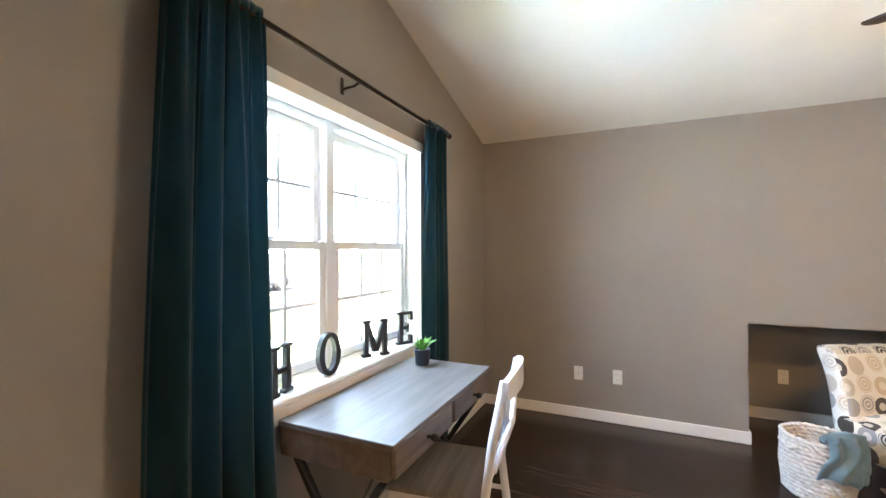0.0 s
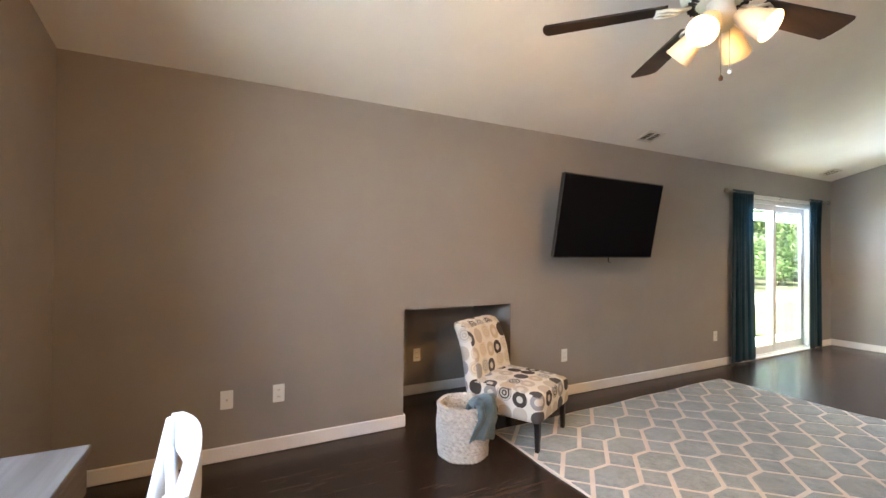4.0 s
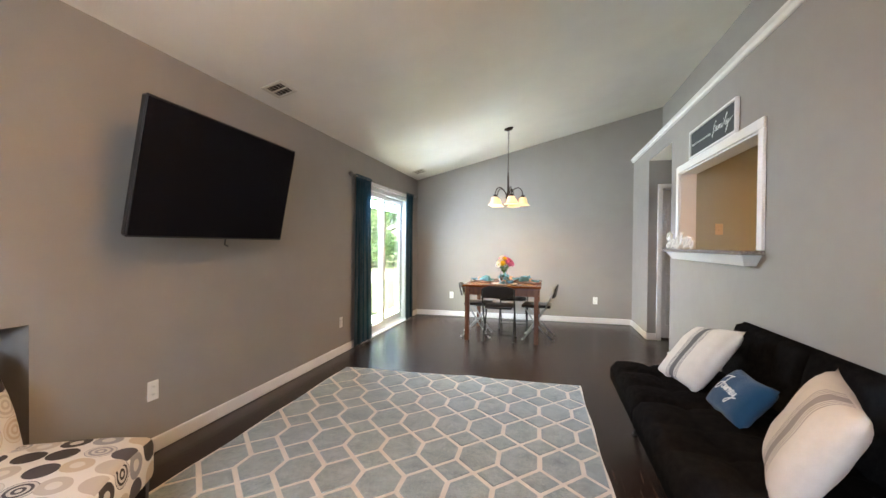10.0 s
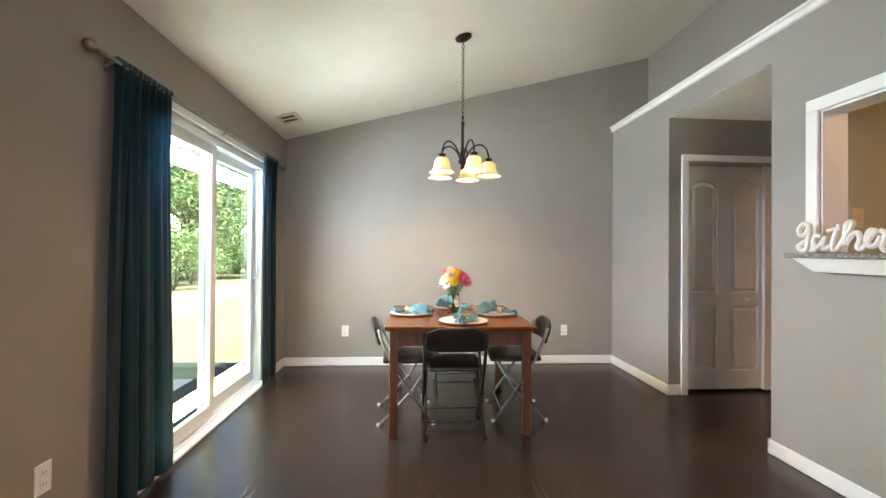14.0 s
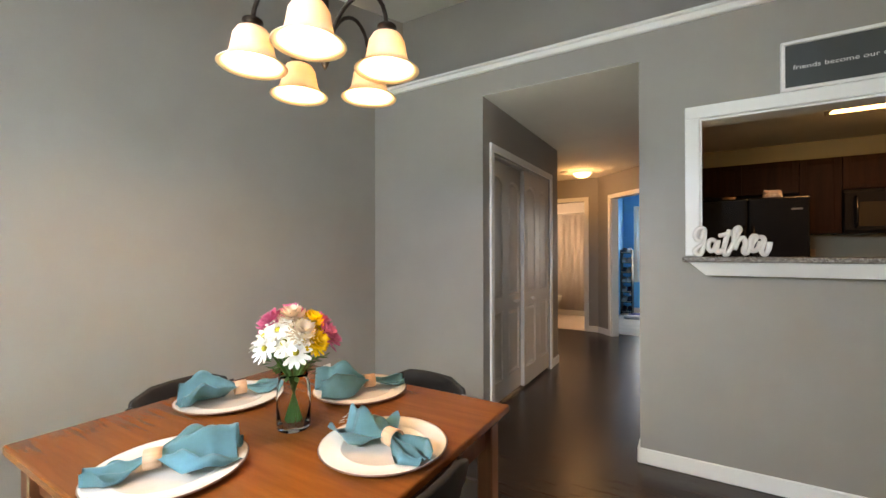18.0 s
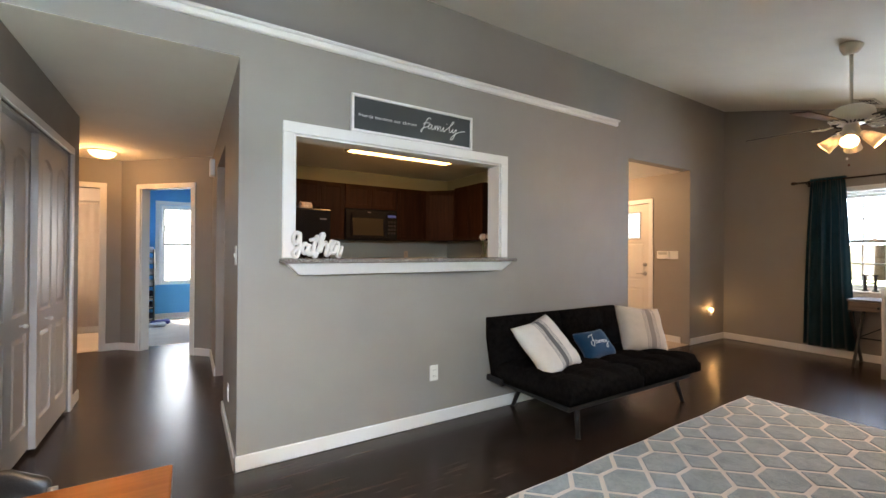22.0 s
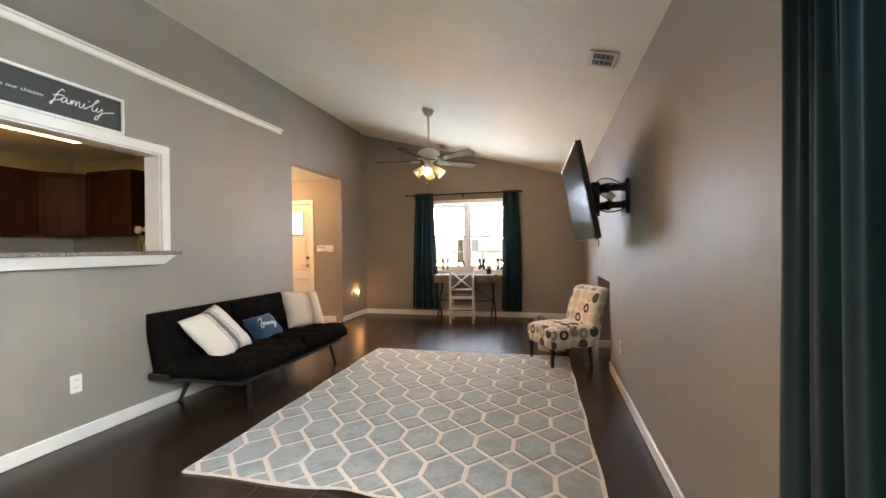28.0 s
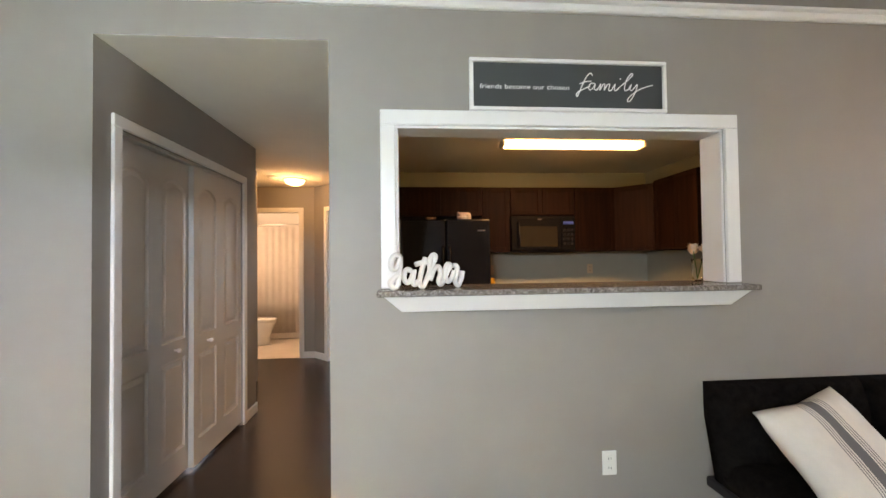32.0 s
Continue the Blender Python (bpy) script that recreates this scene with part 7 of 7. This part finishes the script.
wc = thing("toilet", pose(8.70, -4.99, 0, 0, 0, 90), "white porcelain toilet with closed lid", "toilet")
part("bowl", lathe([(0, 0), (0.11, 0), (0.10, 0.12), (0.15, 0.28), (0.19, 0.38), (0.17, 0.39), (0.12, 0.25), (0, 0.22)], 24, Matrix.Diagonal((1.0, 1.25, 1.0, 1))), M_PORC, wc, "", True)
part("seat", lathe([(0.13, 0.392), (0.19, 0.392), (0.19, 0.415), (0.13, 0.415), (0.13, 0.392)], 24, Matrix.Diagonal((1.0, 1.25, 1.0, 1))), M_PORC, wc, "", True)
part("lid", lathe([(0, 0.417), (0.19, 0.417), (0.185, 0.43), (0, 0.432)], 24, Matrix.Diagonal((1.0, 1.25, 1.0, 1))), M_PORC, wc, "", True)
part("tank", boxed(-0.22, 0.22, -0.48, -0.26, 0.36, 0.74, 0.02, None, 2), M_PORC, wc)
part("tank_lid", boxed(-0.23, 0.23, -0.49, -0.25, 0.742, 0.775, 0.01, None, 2), M_PORC, wc)
# unseen point lamp without a fitting, added to brighten the bathroom
bulb("bath_fill_lamp", (9.0, -4.55, 2.2), 14, (1.0, 0.76, 0.58), 0.2)

# ---- bedroom ----
sk = thing("shoe_rack", pose(7.495, -6.25, 0), "narrow black shoe rack filled with white shoes", "shelf")
for x in (-0.098, 0.098):
    part("side_panel", boxed(x - 0.008, x + 0.008, -0.14, 0.14, 0.0, 1.28), M_BLACKP, sk)
for k in range(7):
    part("shelf", boxed(-0.09, 0.09, -0.14, 0.14, 0.04 + k * 0.195, 0.052 + k * 0.195), M_BLACKP, sk)
rnd = random.Random(5)
M_SHOE = painted("shoe_white", (0.72, 0.71, 0.70), 0.6)
M_SHOED = painted("shoe_dark", (0.05, 0.06, 0.10), 0.6)
for k in range(7):
    for s in (-1, 1):
        sh = thing("shoe", pose(7.495 + s * 0.046, -6.25, 0.0525 + k * 0.195, 0, 0, 180 + rnd.uniform(-4, 4)), "worn trainer on the shoe rack", "shoe", "shoes on the rack")
        bm = rounded(-0.038, 0.038, -0.125, 0.125, 0.012, 0.10, 0.03, lambda p: Vector((p.x, p.y, p.z * (0.62 if p.y < 0 else 1.0))), 2)
        part("upper", bm, M_SHOE if rnd.random() < 0.6 else M_SHOED, sh, "", True)
        part("sole", boxed(-0.040, 0.040, -0.128, 0.128, 0.0, 0.016, 0.006), M_SHOE, sh)
for nm, x, y, c, lab in (("cloth_pile", 7.28, -5.95, (0.05, 0.06, 0.22), "dark blue garment on the carpet"), ("cloth_pile", 7.33, -5.65, (0.6, 0.6, 0.62), "white garment on the carpet")):
    bm = rounded(-0.13, 0.13, -0.10, 0.10, 0.0, 0.06, 0.025, lambda p: p + Vector((0.02, 0.02, 0.016)) * noise.noise(p * 14), 3)
    ob = thing(nm, pose(x, y, 0.0), lab, "clothing")
    part("cloth", bm, cloth("garment_" + lab[:4], c), ob, "", True)

# ---- roof ----
bm = bmesh.new()
prof = [(W + 0.25, ceil_z(W + 0.25) + 0.13), (BACK - 0.1, ceil_z(BACK - 0.1) + 0.13), (-7.2, 2.62)]
for x in (-0.35, 9.95):
    for y, z in prof:
        bm.verts.new((x, y, z))
        bm.verts.new((x, y, z + 0.14))
v = list(bm.verts)
for k in (0, 2):
    for q in ((k, k + 2, k + 8, k + 6), (k + 1, k + 3, k + 9, k + 7), (k, k + 1, k + 3, k + 2), (k + 6, k + 7, k + 9, k + 8)):
        bm.faces.new([v[i] for i in q])
bm.faces.new([v[i] for i in (0, 1, 7, 6)])
bm.faces.new([v[i] for i in (4, 5, 11, 10)])
solid("roof", bm, painted("roof_shingle", (0.09, 0.085, 0.08), 0.9, 20, 0.5, 0.2), "grey shingled roof", "roof", "structure")

# ---- outside ----
m, nt, b = material("lawn", 0.95, 0.0, 0.2)
v = coords(nt)
big = ramp(nt, noise_tex(nt, v, 0.7, 5), [(0.3, (0.21, 0.25, 0.14)), (0.7, (0.31, 0.33, 0.21))])
fine = ramp(nt, noise_tex(nt, v, 60, 4, 0.8), [(0.3, (0.6, 0.6, 0.6)), (0.7, (1, 1, 1))])
nt.links.new(mix(nt, 0.7, big, fine, "MULTIPLY"), b.inputs["Base Color"])
bump(nt, b, noise_tex(nt, v, 90, 4), 0.8, 0.02)
M_LAWN = m
bm = bmesh.new()
bmesh.ops.create_grid(bm, x_segments=2, y_segments=2, size=1400)
ob = solid("ground", bm, M_LAWN, "sunlit green lawn", "ground", "structure")
ob.location = (0, 0, -0.17)
M_CONC = painted("concrete", (0.55, 0.53, 0.50), 0.85, 40, 0.3, 0.12)
M_ROAD = painted("asphalt", (0.20, 0.195, 0.19), 0.9, 60, 0.4, 0.2)
solid("patio_slab", boxed(6.0, 8.5, W + 0.11, W + 1.1, -0.165, -0.06, 0.01), M_CONC, "pale concrete patio slab", "patio", "structure")
solid("garden_path", boxed(2.0, 22.0, W + 3.9, W + 6.0, -0.168, -0.15), M_CONC, "pale concrete path", "path", "structure")
solid("front_walk", boxed(-8.2, 0.7, -1.9, -0.9, -0.168, -0.14), M_CONC, "pale concrete front walk", "path", "structure")
solid("road", boxed(-17, -10, -90, 90, -0.168, -0.155), M_ROAD, "grey asphalt street", "road", "structure")
for x in (-10.0, -17.15):
    solid("kerb", boxed(x, x + 0.15, -90, 90, -0.168, -0.06, 0.02), M_CONC, "concrete kerb", "kerb", "structure")

M_BARK = painted("bark", (0.10, 0.075, 0.055), 0.9, 25, 0.8, 0.25)
M_LEAVES = []
for k, c in enumerate(((0.13, 0.22, 0.085), (0.16, 0.27, 0.11), (0.20, 0.30, 0.13))):
    m, nt, b = material("leaves_%d" % k, 0.6, 0.0, 0.3)
    geo = nt.nodes.new("ShaderNodeNewGeometry")
    nt.links.new(ramp(nt, geo.outputs["Random Per Island"], [(0.0, tuple(q * 0.65 for q in c)), (1.0, tuple(q * 1.5 for q in c))]), b.inputs["Base Color"])
    M_LEAVES.append(m)


def leaf_cloud(centres, n, size, seed):
    """Many small folded leaves scattered through clumps."""
    rnd = random.Random(seed)
    verts, faces = [], []
    for _ in range(n):
        c, r = centres[rnd.randrange(len(centres))]
        d = Vector((rnd.gauss(0, 1), rnd.gauss(0, 1), rnd.gauss(0, 1))).normalized() * r * rnd.random() ** 0.45
        p = Vector(c) + Vector((d.x, d.y, d.z * 0.75))
        a = Vector((rnd.gauss(0, 1), rnd.gauss(0, 1), rnd.gauss(0, 0.6))).normalized()
        s = a.cross(Vector((rnd.gauss(0, 1), rnd.gauss(0, 1), rnd.gauss(0, 1)))).normalized()
        ln = size * rnd.uniform(0.6, 1.3)
        i = len(verts)
        verts += [p - a * ln, p + s * ln * 0.55, p + a * ln, p - s * ln * 0.55]
        faces += [(i, i + 1, i + 2), (i, i + 2, i + 3)]
    me = bpy.data.meshes.new("crown")
    me.from_pydata([tuple(v) for v in verts], [], faces)
    return me


def tree(x, y, h, spread, seed, n=5000, size=0.10, label="leafy green tree in the garden"):
    rnd = random.Random(seed)
    ob = thing("tree", pose(x, y, -0.17), label, "tree", "garden trees")
    bm = tube([(0, 0, 0), (0.05 * h * 0.1, 0.02, h * 0.3), (0.02, 0.06, h * 0.55), (0.0, 0.0, h * 0.85)], lambda t: 0.030 * h * (1 - 0.8 * t) + 0.01, 10)
    part("trunk", bm, M_BARK, ob, "", True)
    centres = [((0, 0, h * 0.85), spread * 0.55)]
    for k in range(9):
        a, z0 = k * 2.4 + rnd.random(), h * rnd.uniform(0.3, 0.7)
        r = spread * rnd.uniform(0.55, 1.0)
        tip = (r * math.cos(a), r * math.sin(a), z0 + h * rnd.uniform(0.1, 0.28))
        part("limb", tube([(0.02, 0.04, z0), (tip[0] * 0.5, tip[1] * 0.5, (z0 + tip[2]) / 2 + 0.1), tip], lambda t: 0.010 * h * (1 - 0.8 * t) + 0.005, 6), M_BARK, ob, "", True)
        centres.append((tip, spread * rnd.uniform(0.28, 0.5)))
        centres.append(((tip[0] * 0.6, tip[1] * 0.6, tip[2] + 0.05 * h), spread * rnd.uniform(0.25, 0.42)))
    me = leaf_cloud(centres, n, size, seed)
    me.materials.append(M_LEAVES[seed % 3])
    cr = new("crown", me)
    cr.parent = ob
    tagged(cr, kind="stuff")


def shrub(x, y, h, w, seed):
    rnd = random.Random(seed)
    ob = thing("shrub", pose(x, y, -0.17), "rounded green garden shrub", "shrub", "garden shrubs")
    for k in range(5):
        a = k * 1.3
        part("stem", tube([(0, 0, 0), (math.cos(a) * w * 0.2, math.sin(a) * w * 0.2, h * 0.6)], 0.015, 5), M_BARK, ob)
    cs = [((rnd.uniform(-w, w) * 0.35, rnd.uniform(-w, w) * 0.35, h * rnd.uniform(0.3, 0.75)), w * rnd.uniform(0.22, 0.38)) for _ in range(9)]
    me = leaf_cloud(cs, 3600, 0.075, seed)
    me.materials.append(M_LEAVES[(seed + 1) % 3])
    cr = new("foliage", me)
    cr.parent = ob
    tagged(cr, kind="stuff")


for a in ((9.5, 13.5, 6.0, 2.8, 1, 9000), (14.5, 12.6, 5.6, 2.6, 2, 9000), (19.5, 14.0, 6.2, 3.0, 3, 9000), (24, 12.9, 5.8, 2.9, 5, 9000), (6.0, 15.0, 6.5, 3.0, 4, 7000), (29, 12.6, 6.4, 3.2, 9, 9000), (33, 15, 7.0, 3.6, 10, 9000), (26.5, 16.0, 7.0, 3.2, 12, 7000), (38, 13.5, 8, 4.2, 13, 9000),
          (-24, 6.5, 8, 3.2, 6, 4000), (-26, -4, 8.5, 3.3, 7, 4000), (-22, 16, 8, 3.2, 8, 4000)):
    tree(*a)
for k, a in enumerate(((11.2, 10.6, 1.3, 1.6), (12.8, 10.9, 1.5, 1.8), (14.6, 10.5, 1.3, 1.7), (16.6, 10.9, 1.6, 2.0), (18.8, 10.4, 1.4, 1.8), (9.4, 11.0, 1.2, 1.6), (21.0, 11.0, 1.5, 2.0), (24.3, 11.4, 1.3, 2.0), (26.6, 10.9, 1.5, 2.2), (29.5, 10.6, 1.2, 2.0))):
    shrub(a[0], a[1], a[2] * 1.75, a[3] * 1.5, 20 + k)


def house(x, y, turn, wdt, dep, h, colour, label):
    ob = thing("neighbour_house", pose(x, y, -0.17, 0, 0, turn), label, "house", "houses over the road")
    wl = painted("siding_" + label[:5], colour, 0.8, 30, 0.2, 0.06)
    part("wall", boxed(-wdt / 2, wdt / 2, -dep / 2, dep / 2, 0, h), wl, ob)
    bm = bmesh.new()
    v = [bm.verts.new(p) for p in ((-wdt / 2 - 0.4, -dep / 2 - 0.4, h), (wdt / 2 + 0.4, -dep / 2 - 0.4, h), (wdt / 2 + 0.4, dep / 2 + 0.4, h), (-wdt / 2 - 0.4, dep / 2 + 0.4, h), (-wdt / 2 - 0.4, 0, h + dep * 0.3), (wdt / 2 + 0.4, 0, h + dep * 0.3))]
    for q in ((0, 1, 5, 4), (2, 3, 4, 5), (0, 4, 3), (1, 2, 5), (0, 1, 2, 3)):
        bm.faces.new([v[i] for i in q])
    part("roof", bm, painted("far_roof_" + label[:5], (0.14, 0.125, 0.115), 0.9), ob)
    for k in range(4):
        xx = -wdt / 2 + wdt * (k + 0.5) / 4
        if k == 1:
            part("door", boxed(xx - 0.5, xx + 0.5, -dep / 2 - 0.05, -dep / 2, 0.1, 2.2), painted("far_door", (0.40, 0.30, 0.26), 0.5), ob)
            continue
        w = part("window", boxed(xx - 0.65, xx + 0.65, -dep / 2 - 0.06, -dep / 2, 0.95, 2.25, 0.02), M_VINYL, ob)
        part("pane", boxed(xx - 0.55, xx + 0.55, -dep / 2 - 0.07, -dep / 2 - 0.06, 1.05, 2.15), painted("far_pane", (0.28, 0.31, 0.33), 0.1), w)


house(-32, 2, 90, 14, 9, 3.0, (0.60, 0.585, 0.56), "beige sided one-storey house")
house(-33, 21, 90, 13, 9, 3.0, (0.44, 0.46, 0.48), "grey sided one-storey house")
house(-32, -18, 90, 13, 9, 3.0, (0.62, 0.61, 0.58), "white sided one-storey house")
house(22, 24, 160, 14, 9, 3.0, (0.56, 0.50, 0.44), "tan sided one-storey house")


def car(x, y, turn, colour, label):
    """A parked saloon; its nose points along local +y."""
    ob = thing("parked_car", pose(x, y, -0.155, 0, 0, turn), label, "car", "parked cars")
    paint = painted("car_paint_" + label[:6], colour, 0.2, 20, 0.01, 0.03)
    bm = rounded(-0.88, 0.88, -2.2, 2.2, 0.22, 0.85, 0.14, lambda p: Vector((p.x * (1 - 0.04 * abs(p.y) / 2.2), p.y, p.z - (0.10 * max(0, abs(p.y) - 1.4) if p.z > 0.5 else 0))), 3)
    part("body", bm, paint, ob, "", True)
    bm = bmesh.new()
    v = [bm.verts.new(p) for p in [(s * wd, yy, zz) for zz, wd, ys in ((0.80, 0.80, (-1.7, 1.05)), (1.40, 0.60, (-1.0, 0.25))) for yy in ys for s in (-1, 1)]]
    for q in ((0, 1, 3, 2), (4, 5, 7, 6), (0, 1, 5, 4), (2, 3, 7, 6), (0, 2, 6, 4), (1, 3, 7, 5)):
        bm.faces.new([v[i] for i in q])
    part("cabin", bm, painted("car_glass", (0.12, 0.14, 0.16), 0.08), ob, "dark car windows")
    part("roof", boxed(-0.60, 0.60, -1.0, 0.25, 1.39, 1.44, 0.03, None, 2), paint, ob)
    for xx in (-0.80, 0.80):
        for yy in (-1.35, 1.35):
            # tyre black lifted to grey so the wheel contrasts less
            w = part("wheel", rod((xx - 0.1, yy, 0.33), (xx + 0.1, yy, 0.33), 0.33, None, 24), painted("grey_tyre", (0.11, 0.11, 0.11), 0.9), ob, "", True)
            part("rim", rod((xx - 0.108, yy, 0.33), (xx + 0.108, yy, 0.33), 0.19, None, 16), M_KNOB, w)
    for xx in (-0.62, 0.62):
        part("headlight", boxed(xx - 0.16, xx + 0.16, 2.12, 2.19, 0.60, 0.72, 0.03), M_PLATE, ob)
        part("tail_light", boxed(xx - 0.14, xx + 0.14, -2.19, -2.12, 0.62, 0.74, 0.03), painted("tail_red", (0.4, 0.01, 0.01), 0.3), ob)


car(-12.2, 4.4, 0, (0.68, 0.68, 0.68), "white parked saloon car by the kerb")
car(-15.9, 5.5, 180, (0.52, 0.53, 0.55), "silver parked saloon car")
car(-12.3, 10.8, 0, (0.30, 0.31, 0.33), "dark grey parked saloon car")
car(-15.8, 13.2, 180, (0.30, 0.31, 0.33), "grey parked saloon car")

# ---- floor planks ----
PW, PL = 0.152, 1.22
rnd = random.Random(12)
cache = {}


def plank(x0, x1, y0, y1):
    key = (round(x1 - x0, 3), round(y1 - y0, 3))
    if key not in cache:
        bm = boxed(0.0004, key[0] - 0.0004, 0.0004, key[1] - 0.0004, -0.005, 0.0, 0.0)
        cache[key] = finish("plank", bm, M_PLANK)
    ob = new("plank", cache[key])
    ob.parent = floor
    ob.location = (x0, y0, 0.0)


regions = [(0.0, L, BACK, W), (6.53, 9.6, -4.0, BACK), (ALC[0], ALC[1], W, W + 0.62), (SLD[0], SLD[1], W, W + 0.03)]
for gx0, gx1, gy0, gy1 in regions:
    y, k = gy0, 0
    while y < gy1 - 0.004:
        ye = min(gy1, y + PW)
        x = gx0
        first = PL * (0.25 + 0.25 * ((k * 7) % 4) * 0.99) if gx1 - gx0 > 3.5 else PL * 1.3
        while x < gx1 - 0.004:
            xe = min(gx1, x + first)
            if gx1 - xe < 0.15:
                xe = gx1
            plank(x, xe, y, ye)
            x, first = xe, PL
        y, k = ye, k + 1
